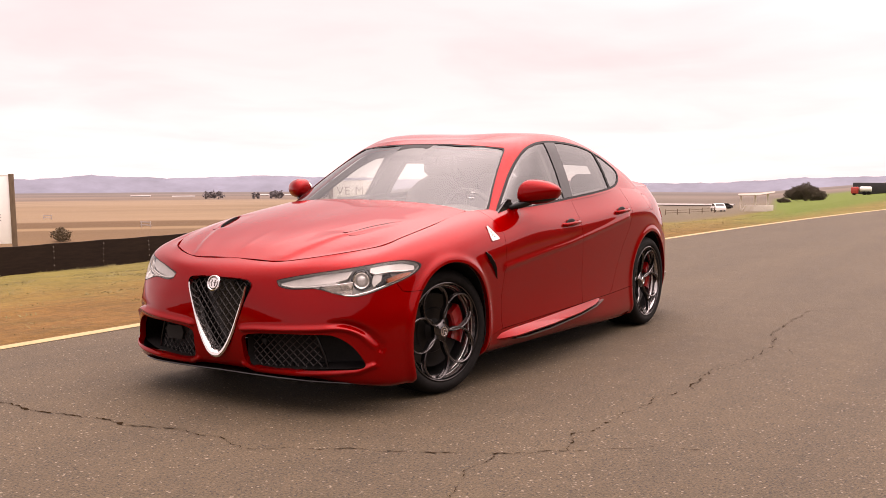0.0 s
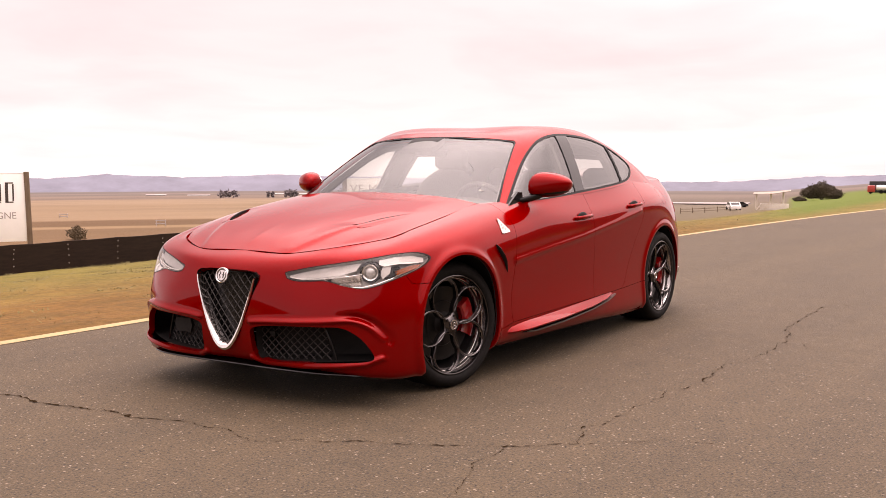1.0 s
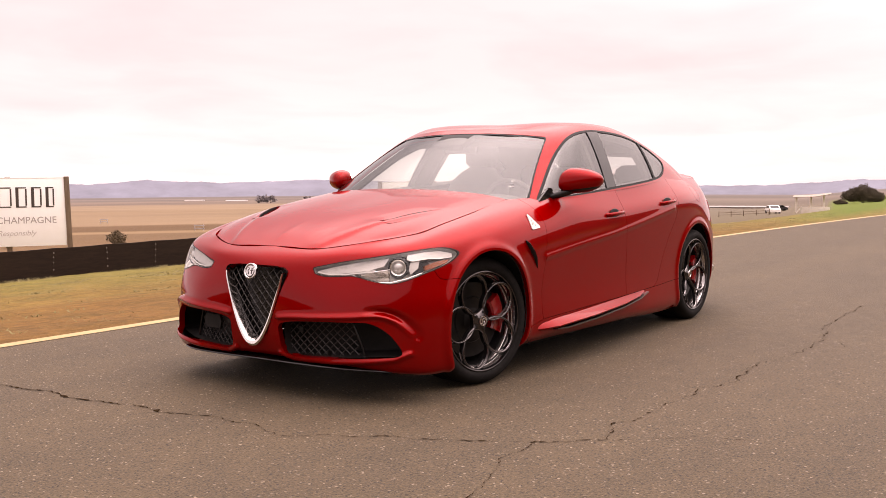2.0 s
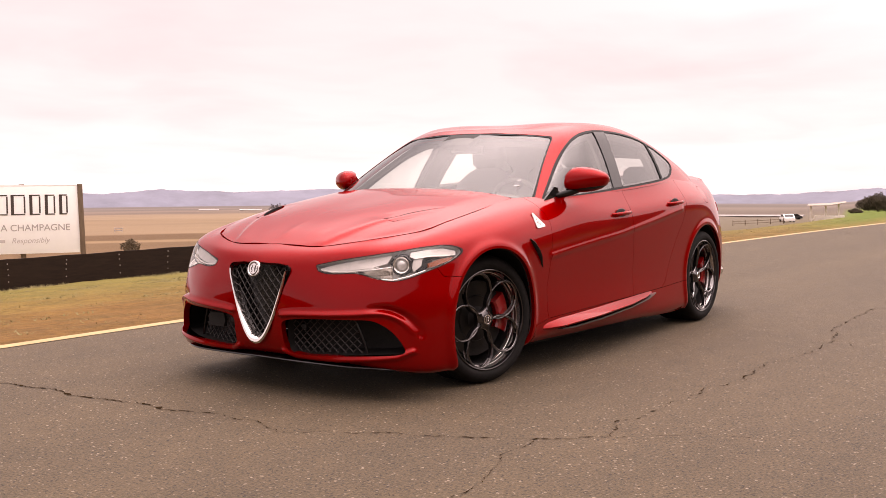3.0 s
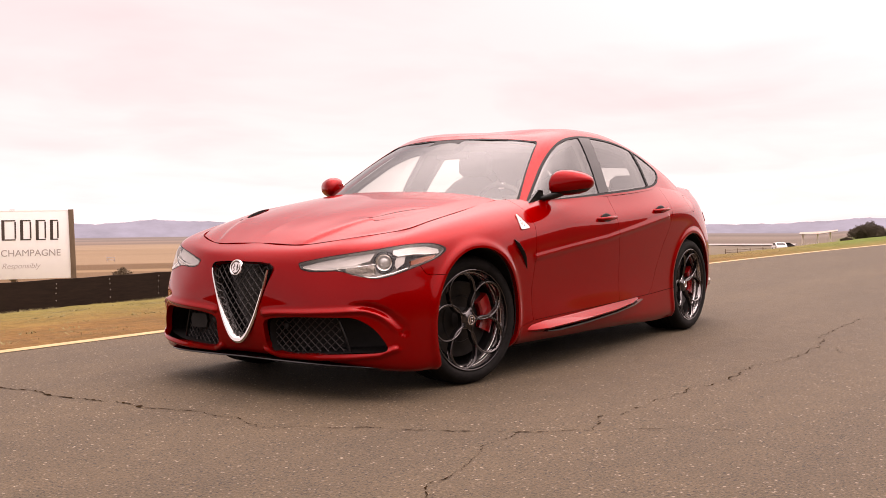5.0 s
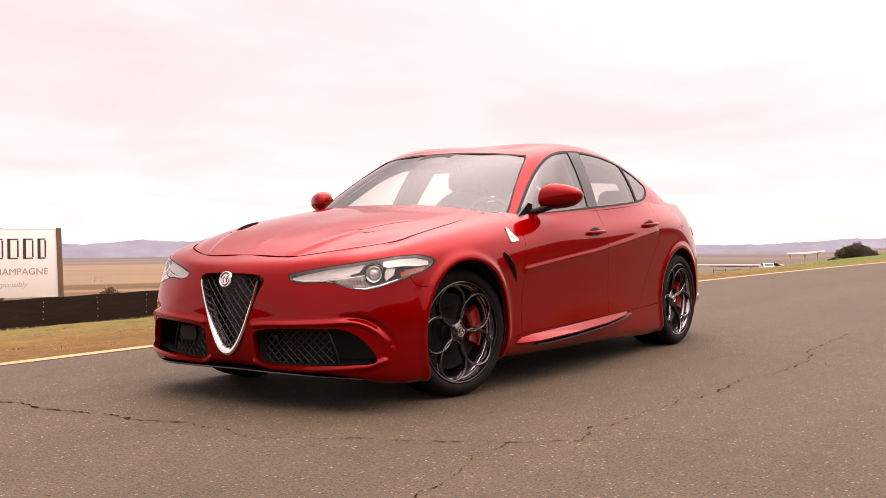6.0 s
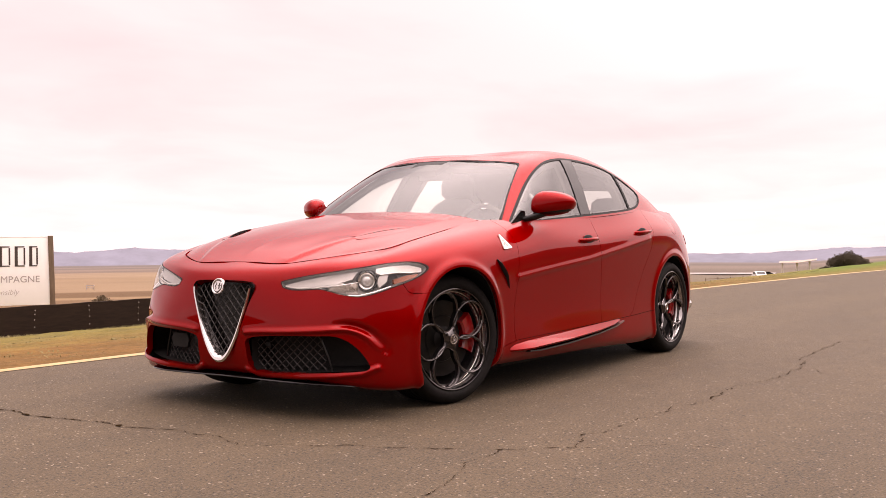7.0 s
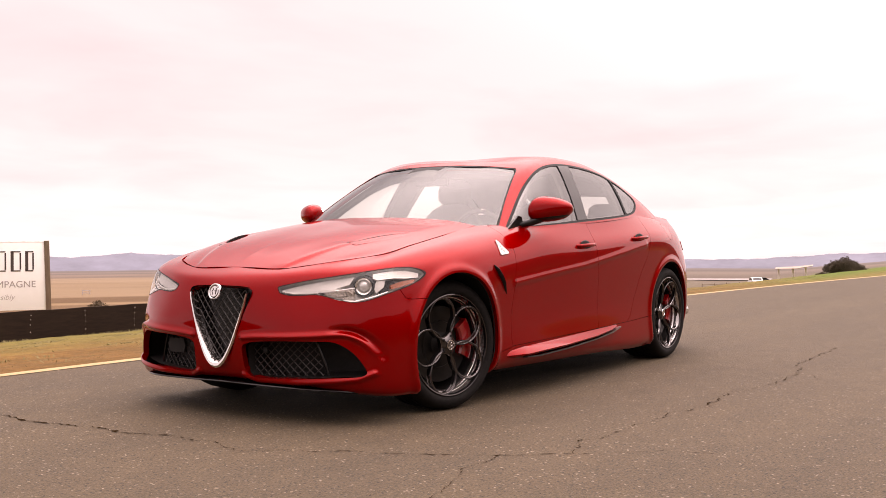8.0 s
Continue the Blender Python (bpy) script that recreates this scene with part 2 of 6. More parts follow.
    wire(m, gm.outputs[0], gs.inputs[0])
    wire(m, inv.outputs["Result"], gs.inputs[1])
    base = mixed(m, gs.outputs[0], base, ramp(m, tuft, (0.3, (0.078, 0.122, 0.014)), (0.7, (0.150, 0.195, 0.030))))
    # unseen banks across the track and ahead of the nose, coloured dark for the car's reflections
    off = node(m, "ShaderNodeMath")
    off.operation = "MULTIPLY_ADD"
    wire(m, sep.outputs["X"], off.inputs[0])
    off.inputs[1].default_value, off.inputs[2].default_value = 1.0, -18.0
    either = node(m, "ShaderNodeMath")
    either.operation = "MAXIMUM"
    wire(m, off.outputs[0], either.inputs[0])
    wire(m, sep.outputs["Y"], either.inputs[1])
    bank = node(m, "ShaderNodeMapRange", From_Min=12.0, From_Max=17.0)
    wire(m, either.outputs[0], bank.inputs["Value"])
    base = mixed(m, bank.outputs["Result"], base, ramp(m, tuft, (0.3, (0.01404, 0.01248, 0.00702)), (0.7, (0.039, 0.03276, 0.01716))))
    base = mixed(m, 1.0, base, (0.77, 0.745, 0.66), "MULTIPLY")
    wire(m, base, bsdf(m).inputs["Base Color"])
    bumped(m, tuft, 0.8, 0.06)
    return m


def speckled(name, a, b, scale, rough=0.6, metal=0.0, bump=0.0, stretch=(1, 1, 1), coat=0.0, world_space=False):
    """A surface that varies between two colours at two scales."""
    m = material(name, a, rough, metal, coat)
    v = coords(m, stretch, world_space)
    f, g = grain(m, v, scale, 5.0, 0.65), grain(m, v, scale * 0.13, 3.0)
    c = mixed(m, 0.35, ramp(m, f, (0.32, a), (0.68, b)), ramp(m, g, (0.35, a), (0.65, b)))
    wire(m, c, bsdf(m).inputs["Base Color"])
    if bump:
        bumped(m, f, bump, 0.004)
    return m


def glass(name, tint, gloss, rough=0.0):
    """Thin automotive glass: lets light straight through, tinted, with a mirror gloss by Fresnel."""
    m = bpy.data.materials.new(name)
    m.use_nodes = True
    m.node_tree.nodes.clear()
    out = node(m, "ShaderNodeOutputMaterial")
    tr = node(m, "ShaderNodeBsdfTransparent", Color=(*tint, 1))
    gl = node(m, "ShaderNodeBsdfGlossy", Roughness=rough)
    lw = node(m, "ShaderNodeLayerWeight", Blend=0.5)
    p5 = node(m, "ShaderNodeMath")
    p5.operation = "POWER"
    p5.inputs[1].default_value = 5.0
    wire(m, lw.outputs["Facing"], p5.inputs[0])
    fr = node(m, "ShaderNodeMapRange", To_Min=gloss, To_Max=1.0)
    wire(m, p5.outputs[0], fr.inputs["Value"])
    mx = node(m, "ShaderNodeMixShader")
    wire(m, fr.outputs["Result"], mx.inputs["Fac"])
    wire(m, tr.outputs["BSDF"], mx.inputs[1])
    wire(m, gl.outputs["BSDF"], mx.inputs[2])
    wire(m, mx.outputs["Shader"], out.inputs["Surface"])
    return m


PAINT = car_paint()
ASPHALT = asphalt()
GROUND = ground_material()
LINE_PAINT = speckled("worn_yellow_line", (0.304, 0.2067, 0.08208), (0.4104, 0.3002, 0.1406), 30, 0.7, bump=0.3, world_space=True)
CRACK = speckled("tar_dark_crack", (0.016, 0.010, 0.006), (0.036, 0.023, 0.013), 90, 1.0, world_space=True)
bsdf(CRACK).inputs["Specular IOR Level"].default_value = 0.0
BLACK_GLOSS = material("black_gloss_trim", (0.010, 0.009, 0.009), 0.22, spec=0.35)
MESH_GLOSS = material("gloss_black_mesh", (0.034, 0.030, 0.028), 0.45, spec=0.3)
SEAL = material("black_rubber_seal", (0.010, 0.009, 0.009), 0.6, spec=0.2)
BLACK_MATT = speckled("black_plastic", (0.012, 0.011, 0.011), (0.022, 0.020, 0.019), 120, 0.55)
DARK_GAP = material("dark_underbody", (0.006, 0.006, 0.006), 0.9)
CARBON = speckled("dark_carbon", (0.014, 0.012, 0.012), (0.03, 0.028, 0.028), 150, 0.35, coat=1.0)
CHROME = material("satin_chrome", (0.78, 0.74, 0.72), 0.16, 1.0)
RUBBER = speckled("tyre_rubber", (0.006, 0.0055, 0.005), (0.014, 0.0125, 0.012), 60, 0.80, bump=0.2)
RIM_METAL = speckled("dark_alloy", (0.045, 0.040, 0.040), (0.070, 0.063, 0.064), 40, 0.17, 0.9, coat=0.6)
bsdf(RUBBER).inputs["Specular IOR Level"].default_value = 0.12
bsdf(BLACK_MATT).inputs["Specular IOR Level"].default_value = 0.15
# one barrel metal in two tones: bright for sky glints, dark for shaded depth
BARREL_GLINT = speckled("barrel_glint_alloy", (0.52, 0.49, 0.48), (0.64, 0.61, 0.60), 30, 0.26, 0.95)
BARREL_SHADED = speckled("shaded_alloy_barrel", (0.10, 0.094, 0.092), (0.15, 0.141, 0.138), 30, 0.3, 0.9)
RIM_EDGE = material("polished_alloy_edge", (0.36, 0.34, 0.335), 0.2, 1.0)
DISC_METAL = speckled("brake_steel", (0.012, 0.011, 0.0105), (0.026, 0.024, 0.023), 200, 0.35, 0.7, stretch=(1, 1, 1))
CALIPER_RED = material("red_caliper", (0.24, 0.003, 0.004), 0.2, coat=0.8)
WS_GLASS = glass("windscreen_glass", (0.84, 0.86, 0.82), 0.10, 0.0)
SIDE_GLASS = glass("side_window_glass", (0.76, 0.77, 0.75), 0.14)
LAMP_GLASS = glass("headlight_glass", (0.97, 0.97, 0.96), 0.05)
LAMP_CHROME = material("headlight_reflector", (0.80, 0.77, 0.74), 0.14, 1.0)
LAMP_BOWL = speckled("headlight_bowl", (0.34, 0.31, 0.29), (0.50, 0.46, 0.43), 14, 0.30, 0.7, bump=0.3)
LAMP_GREY = speckled("headlight_bezel", (0.40, 0.37, 0.35), (0.54, 0.50, 0.47), 30, 0.3, 0.4)
LAMP_GREY_LIGHT = speckled("pale_lamp_insert", (0.52, 0.49, 0.46), (0.64, 0.60, 0.57), 30, 0.25, 0.2)
LENS = material("projector_lens", (.62, .60, .58), .04, .35, coat=1.0)
AMBER = material("amber_reflector", (0.26, 0.058, 0.014), 0.2, coat=0.6)
TAIL_RED = material("red_lamp_lens", (0.30, 0.004, 0.006), 0.12, coat=1.0)
CABIN = speckled("dark_cabin_trim", (0.022, 0.019, 0.018), (0.040, 0.036, 0.033), 25, 0.65)
LEATHER = speckled("black_leather", (0.030, 0.027, 0.026), (0.050, 0.045, 0.043), 25, 0.55)
HEADLINER = speckled("grey_headliner", (0.06, 0.056, 0.052), (0.09, 0.083, 0.078), 80, 0.9)
WHITE_PAINT = speckled("white_paint", (0.72, 0.68, 0.64), (0.84, 0.80, 0.76), 20, 0.55)
WOOD_POST = speckled("weathered_wood", (0.10, 0.065, 0.04), (0.19, 0.13, 0.085), 14, 0.85, bump=0.4, stretch=(1, 1, 0.15))
BELT_RUBBER = speckled("black_rubber_belt", (0.01216, 0.00722, 0.00494), (0.02584, 0.0152, 0.00988), 9, 0.75, bump=0.2, stretch=(0.3, 1, 2))
bsdf(BELT_RUBBER).inputs["Specular IOR Level"].default_value = 0.12
BOLT = speckled("zinc_bolt", (0.20, 0.17, 0.15), (0.36, 0.32, 0.29), 60, 0.5, 0.5)
BOARD = speckled("white_board", (0.93, 0.91, 0.90), (0.97, 0.95, 0.94), 6, 0.6)
# white of far walls, sheds and rails, dimmed by haze put into the colour
HAZY_WHITE = speckled("hazy_white_sheet", (0.34, 0.30, 0.285), (0.44, 0.395, 0.375), 0.3, 0.8)
INK_DARK = speckled("dark_brown_ink", (0.045, 0.032, 0.028), (0.075, 0.055, 0.048), 10, 0.6)
INK_GREY = speckled("grey_ink", (0.34, 0.30, 0.29), (0.42, 0.37, 0.36), 10, 0.6)
INK_PALE = speckled("pale_ink", (0.52, 0.46, 0.45), (0.58, 0.52, 0.50), 10, 0.6)
LEAF_DARK = speckled("dark_foliage", (0.050, 0.038, 0.022), (0.088, 0.066, 0.038), 3, 0.8, world_space=True)
LEAF_DRY = speckled("dry_foliage", (0.0646, 0.04408, 0.02128), (0.1292, 0.0874, 0.0418), 6, 0.85, world_space=True)
BARK = speckled("bark", (0.07, 0.05, 0.035), (0.13, 0.095, 0.07), 12, 0.9, bump=0.4)
GRASS_BLADE = speckled("grass_blades", (0.1292, 0.1102, 0.03648), (0.2052, 0.1672, 0.0722), 2, 0.9, world_space=True)
CREAM_PAINT = speckled("weathered_cream_paint", (0.74, 0.66, 0.58), (0.84, 0.77, 0.69), 4, 0.7, bump=0.2)
TAN_ROOF = speckled("tan_roof_sheet", (0.2736, 0.2166, 0.1748), (0.3496, 0.2812, 0.228), 2, 0.75)
# foliage lightened to lilac grey, distance haze put into its colour
FAR_TREES = speckled("far_trees", (0.15, 0.13, 0.135), (0.21, 0.185, 0.185), 0.3, 0.95, world_space=True)
BLACK_STEEL = speckled("black_steel", (0.012, 0.011, 0.012), (0.03, 0.027, 0.027), 3, 0.6)
TRUCK_RED = speckled("red_truck_paint", (0.38, 0.035, 0.03), (0.50, 0.06, 0.045), 4, 0.4)
# ---- ground: one sheet from the hilltop track down to the plain and out to the horizon ----
def ground_height(x, y):
    d = np.maximum(-2.75 - y, 0)
    over = np.clip((-13 - x) / 18.0, 0, 1)
    past = np.clip((-43 - x) / 9.0, 0, 1)
    hill = 0.092 * d + over * over * (3 - 2 * over) * (
        np.interp(d, (2, 9, 14, 20, 28, 60), (0, .75, .35, 1.1, 1.95, 2.0)) * (1 - past) + 0.098 * np.clip(d - 1.8, 0, 21) * past)
    r = np.hypot(x, y)
    plain = 2.9 + 0.0245 * r
    k = 0.35
    low = -k * np.log(np.exp(-np.minimum(hill, 400) / k) + np.exp(-plain / k)) + k * np.log(1 + np.exp(-2.9 / k))
    # unseen banks added on two sides, only to darken reflections in the paint
    back = np.maximum(y - 14.0, 0)
    rise = 15.0 * (1 - np.exp(-(back / 16.0) ** 1.3))
    east = 6.5 * (1 - np.exp(-(np.maximum(x - 34.0, 0) / 14.0) ** 1.3))
    return np.where(y < -2.75, -np.maximum(low, 0) + east, np.maximum(rise, east))


def stretch(reach, count, power):
    s = np.linspace(-1, 1, count)
    return reach * np.sinh(power * s) / np.sinh(power)


gx = stretch(4300, 190, 7.2) - 8
gy = np.unique(np.concatenate([stretch(4300, 170, 7.2) - 6, np.linspace(-2.75, -24, 44), [-2.75, 12.6, 15.0]]))
gxx, gyy = np.meshgrid(gx, gy)
gzz = ground_height(gxx, gyy) - 0.02
rough = np.array([[noise.noise((a * 0.8, b * 0.8, 0)) + 0.5 * noise.noise((a * 2.3, b * 2.3, 4)) if -40 < b < -3.2 and abs(a) < 90 else 0 for a in gx] for b in gy])
gzz += 0.045 * rough * np.clip((-3.2 - gyy) / 2, 0, 1)
me = bpy.data.meshes.new("ground")
gi = np.arange(gxx.size).reshape(gxx.shape)
me.from_pydata(np.stack([gxx, gyy, gzz], -1).reshape(-1, 3).tolist(), [], np.stack([gi[:-1, :-1], gi[:-1, 1:], gi[1:, 1:], gi[1:, :-1]], -1).reshape(-1, 4).tolist())
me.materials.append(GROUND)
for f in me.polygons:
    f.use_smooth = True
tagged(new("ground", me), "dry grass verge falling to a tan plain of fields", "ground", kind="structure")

ROAD_EDGE, ROAD_FAR = -2.43, 12.5
bm = bmesh.new()
xs = [-420, -200, -120, -80, -60, -50, -40, -35, -30, -28, -26, -24.5, -23, -21.5, -20, -18.5, -17, -15.5, -14, -13, -12, -11, -10, -9, -8, -7, -6, -5, -3, 0, 3, 6, 10, 20, 33]
wobble = [0.03 * noise.noise((x * 0.7, 0, 2)) for x in xs]
bend = lambda x: 0.0031 * min(max(-4.4 - x, 0), 26) ** 2
wobble = [w + bend(x) for w, x in zip(wobble, xs)]
top = [(bm.verts.new((x, ROAD_EDGE + w, 0)), bm.verts.new((x, ROAD_FAR, 0))) for x, w in zip(xs, wobble)]
low = [(bm.verts.new((x, ROAD_EDGE - 0.05 + w, -0.06)), bm.verts.new((x, ROAD_FAR + 0.05, -0.06))) for x, w in zip(xs, wobble)]
for i in range(len(xs) - 1):
    bm.faces.new((top[i][0], top[i + 1][0], top[i + 1][1], top[i][1]))
    bm.faces.new((low[i][0], low[i + 1][0], top[i + 1][0], top[i][0]))
    bm.faces.new((top[i][1], top[i + 1][1], low[i + 1][1], low[i][1]))
me = bpy.data.meshes.new("road")
bmesh.ops.recalc_face_normals(bm, faces=bm.faces)
bm.to_mesh(me)
bm.free()
me.materials.append(ASPHALT)
tagged(new("road", me), "worn brownish grey asphalt track with long cracks", "road", kind="structure")


def strip(name, points, width, mat, z, label, category, ragged=0.0, step=0.03, pitted=True):
    """A thin band on the road along points, its edges ragged."""
    pts = [Vector((x, y, 0)) for x, y in points]
    line = []
    for a, b in zip(pts, pts[1:]):
        n = max(2, int((b - a).length / step))
        line += [a.lerp(b, k / n) for k in range(n)]
    line.append(pts[-1])
    b2 = bmesh.new()
    last = None
    for i, p in enumerate(line):
        d = (line[min(i + 1, len(line) - 1)] - line[max(i - 1, 0)]).normalized()
        s = Vector((-d.y, d.x, 0))
        j = ragged * (noise.noise(p * 7.0) * 2.0 + noise.noise(p * 29.0) * .8 + noise.noise(p * 70.0) * .35)
        w = width * (1 + (1.1 * noise.noise(p * 11.0 + Vector((5, 0, 0))) + .8 * noise.noise(p * 45.0) if ragged else 0.03 * noise.noise(p * 6)))
        if ragged:
            w *= min(max(noise.noise(p * 16.0 + Vector((0, 9, 0))) * 2.4 + .9, .3), 1.15)
            # crumbled shut in places, a row of pits in others
            w *= min(max(noise.noise(p * 38.0 + Vector((3, 0, 4))) * (3.4 if pitted else 1.3) + .85, .08), 1.5)
        w = max(w, 0.0006)
        pair = (b2.verts.new(p + s * (j + w / 2) + Vector((0, 0, z))), b2.verts.new(p + s * (j - w / 2) + Vector((0, 0, z))))
        if last:
            b2.faces.new((*last, pair[1], pair[0]))
        last = pair
    m2 = bpy.data.meshes.new(name)
    bmesh.ops.recalc_face_normals(b2, faces=b2.faces)
    b2.to_mesh(m2)
    b2.free()
    m2.materials.append(mat)
    return tagged(new(name, m2), label, category, kind="structure")


strip("edge_line", [(32.5, -2.35), (-4, -2.35)] + [(-4 - k, -2.35 + bend(-4 - k)) for k in range(1, 90)], 0.115, LINE_PAINT, 0.004, "faded pale yellow line along the track's edge", "road marking", step=0.4)

# cracks in the asphalt
CRACK_LONG = [(2.90, -2.10), (2.83, -1.72), (2.86, -1.45), (2.80, -1.20), (2.78, -.95), (2.79, -.68), (2.74, -.35), (2.72, -.01), (2.67, .23), (2.67, .44), (2.76, .66), (2.58, .91), (2.44, 1.22), (2.31, 1.50), (2.17, 1.69), (2.06, 1.83)]
CRACK_SIDE = [(2.06, 1.83), (1.80, 1.74), (1.60, 1.78), (1.34, 1.77), (.90, 1.79), (.60, 1.85), (.24, 1.76), (-.10, 1.84), (-.44, 1.88), (-.97, 1.86), (-1.49, 1.72), (-2.73, 1.68), (-3.14, 1.96)]
CRACK_ENDS = ([(-.97, 1.86), (-.94, 1.96), (-.74, 2.06)], [(2.26, 1.59), (2.38, 1.60), (2.54, 1.61), (2.60, 1.65), (2.87, 1.74), (3.00, 1.76), (3.08, 1.75), (3.15, 1.80), (3.49, 2.02), (3.84, 2.24)], [(2.06, 1.83), (1.93, 1.99), (1.80, 2.12), (1.76, 2.32)],
              [(-5.08, -.32), (-5.20, .08), (-5.25, .79), (-5.15, 1.33)])
strip("road_crack", CRACK_LONG[:8], 0.0145, CRACK, 0.003, "wide ragged crack across the asphalt", "crack", ragged=0.020, step=0.008, pitted=False)
strip("road_crack", CRACK_LONG[7:], 0.0085, CRACK, 0.003, "long ragged crack across the asphalt", "crack", ragged=0.020, step=0.012)
strip("road_crack", CRACK_SIDE, 0.0052, CRACK, 0.003, "long ragged crack beside the car", "crack", ragged=0.022, step=0.012)
for line in CRACK_ENDS:
    strip("road_crack", line, 0.003, CRACK, 0.003, "short branching crack in the asphalt", "crack", ragged=0.012, step=0.012)
# ---- surface tools: a surface is (points, normals, triangles) ----
def spline(ctrl, per):
    """A Catmull-Rom curve through the control points, per samples to a span; works on rows of points or rows of curves."""
    p = np.asarray(ctrl, float)
    p = np.concatenate([2 * p[:1] - p[1:2], p, 2 * p[-1:] - p[-2:-1]])
    out = []
    for i in range(1, len(p) - 2):
        a, b, c, d = p[i - 1], p[i], p[i + 1], p[i + 2]
        for k in range(per):
            t = k / per
            out.append(0.5 * (2 * b + (c - a) * t + (2 * a - 5 * b + 4 * c - d) * t * t + (3 * b - a - 3 * c + d) * t ** 3))
    out.append(p[-2])
    return np.array(out)


def net(levels, per_u, per_v):
    """The smooth grid through a net of control lines: [v][u] points."""
    rows = np.array([spline(line, per_u) for line in levels])
    return spline(rows, per_v)


def doubled(g, axis):
    """The same smooth grid with a row more between each two."""
    g = np.moveaxis(g, axis, 0)
    q = np.concatenate([2 * g[:1] - g[1:2], g, 2 * g[-1:] - g[-2:-1]])
    out = np.empty((2 * len(g) - 1,) + g.shape[1:])
    out[::2], out[1::2] = g, (9 * (q[1:-2] + q[2:-1]) - q[:-3] - q[3:]) / 16
    return np.moveaxis(out, 0, axis)


def eased(g, times):
    """Irons small waves out of a grid; its edges stay."""
    for _ in range(times):
        g[1:-1, 1:-1] = (g[1:-1, 1:-1] * 4 + g[:-2, 1:-1] + g[2:, 1:-1] + g[1:-1, :-2] + g[1:-1, 2:]) / 8
    return g


def grid_normals(g):
    du, dv = np.gradient(g, axis=1), np.gradient(g, axis=0)
    n = np.cross(du, dv)
    return n / np.maximum(np.linalg.norm(n, axis=2, keepdims=True), 1e-12)


def surface(g, flip=False):
    n = grid_normals(g)
    h, w = g.shape[:2]
    i = np.arange(h * w).reshape(h, w)
    a, b, c, d = i[:-1, :-1].ravel(), i[:-1, 1:].ravel(), i[1:, 1:].ravel(), i[1:, :-1].ravel()
    t = np.concatenate([np.stack([a, b, c], 1), np.stack([a, c, d], 1)])
    if flip:
        t, n = t[:, ::-1], -n
    return g.reshape(-1, 3).copy(), n.reshape(-1, 3).copy(), t


def cut(s, field):
    """Splits a surface where the field of its points changes sign: (the part below zero, the part above)."""
    v, n, tris = s
    f = field(v)
    f = np.where(np.abs(f) < 1e-7, 1e-7, f)
    sign = f[tris] < 0
    count = sign.sum(1)
    low, high = [tris[count == 3]], [tris[count == 0]]
    nv, nn, made = list(v), list(n), {}

    def mid(a, b):
        key = (min(a, b), max(a, b))
        if key not in made:
            t = f[a] / (f[a] - f[b])
            made[key] = len(nv)
            nv.append(v[a] + (v[b] - v[a]) * t)
            m = n[a] + (n[b] - n[a]) * t
            nn.append(m / max(np.linalg.norm(m), 1e-9))
        return made[key]

    extra = {True: [], False: []}
    for tri, sg in zip(tris[(count == 1) | (count == 2)], sign[(count == 1) | (count == 2)]):
        odd = sg.sum() == 1
        k = int(np.where(sg == odd)[0][0])
        a, b, c = (int(tri[(k + j) % 3]) for j in range(3))
        p, q = mid(a, b), mid(a, c)
        extra[bool(odd)].append((a, p, q))
        extra[not odd] += [(p, b, c), (p, c, q)]
    nv, nn = np.array(nv), np.array(nn)
    done = []
    for base, key in ((low, True), (high, False)):
        t = np.concatenate(base + ([np.array(extra[key], int)] if extra[key] else []))
        used = np.unique(t)
        back = np.full(len(nv), -1)
        back[used] = np.arange(len(used))
        done.append((nv[used], nn[used], back[t].reshape(-1, 3)))
    return done


def inside(poly, a, b, only=None):
    """A field: the signed distance to a polygon in the plane of axes a and b, below zero inside it; only: a field that must be below zero too."""
    poly = np.asarray(poly, float)

    def field(v):
        p = np.stack([np.abs(v[:, 1]) if a == 1 else v[:, a], v[:, b]], 1)
        best, odd = np.full(len(p), 1e9), np.zeros(len(p), bool)
        for s, e in zip(poly, np.roll(poly, -1, 0)):
            d = e - s
            t = np.clip(((p - s) @ d) / max(d @ d, 1e-12), 0, 1)
            best = np.minimum(best, np.linalg.norm(p - s - t[:, None] * d, axis=1))
            cross = (s[1] > p[:, 1]) != (e[1] > p[:, 1])
            with np.errstate(divide="ignore", invalid="ignore"):
                odd ^= cross & (p[:, 0] < (e[0] - s[0]) * (p[:, 1] - s[1]) / (e[1] - s[1]) + s[0])
        r = np.where(odd, -best, best)
        return r if only is None else np.maximum(r, only(v))
    return field


def rounded(poly, per=6):
    """A closed smooth curve through the corners of a polygon."""
    p = np.asarray(poly, float)
    q = np.concatenate([p[-2:], p, p[:3]])
    return spline(q, per)[2 * per:-3 * per + 0][:len(p) * per]


def grown(field, by):
    return lambda v: field(v) - by


def split(s, field, gap=0.0028):
    """Cuts a panel out along a field and leaves an open joint: (inside, outside)."""
    return cut(s, grown(field, -gap / 2))[0], cut(s, grown(field, gap / 2))[1]


def joined(*parts):
    vs, ns, ts, k = [], [], [], 0
    for v, n, t in parts:
        vs.append(v), ns.append(n), ts.append(t + k)
        k += len(v)
    return np.concatenate(vs), np.concatenate(ns), np.concatenate(ts)


def mirrored(s):
    v, n, t = s
    m = np.array([1, -1, 1.0])
    return v * m, n * m, t[:, ::-1]


def both(s):
    return joined(s, mirrored(s))


def moved(s, by):
    return s[0] + s[1] * by, s[1], s[2]


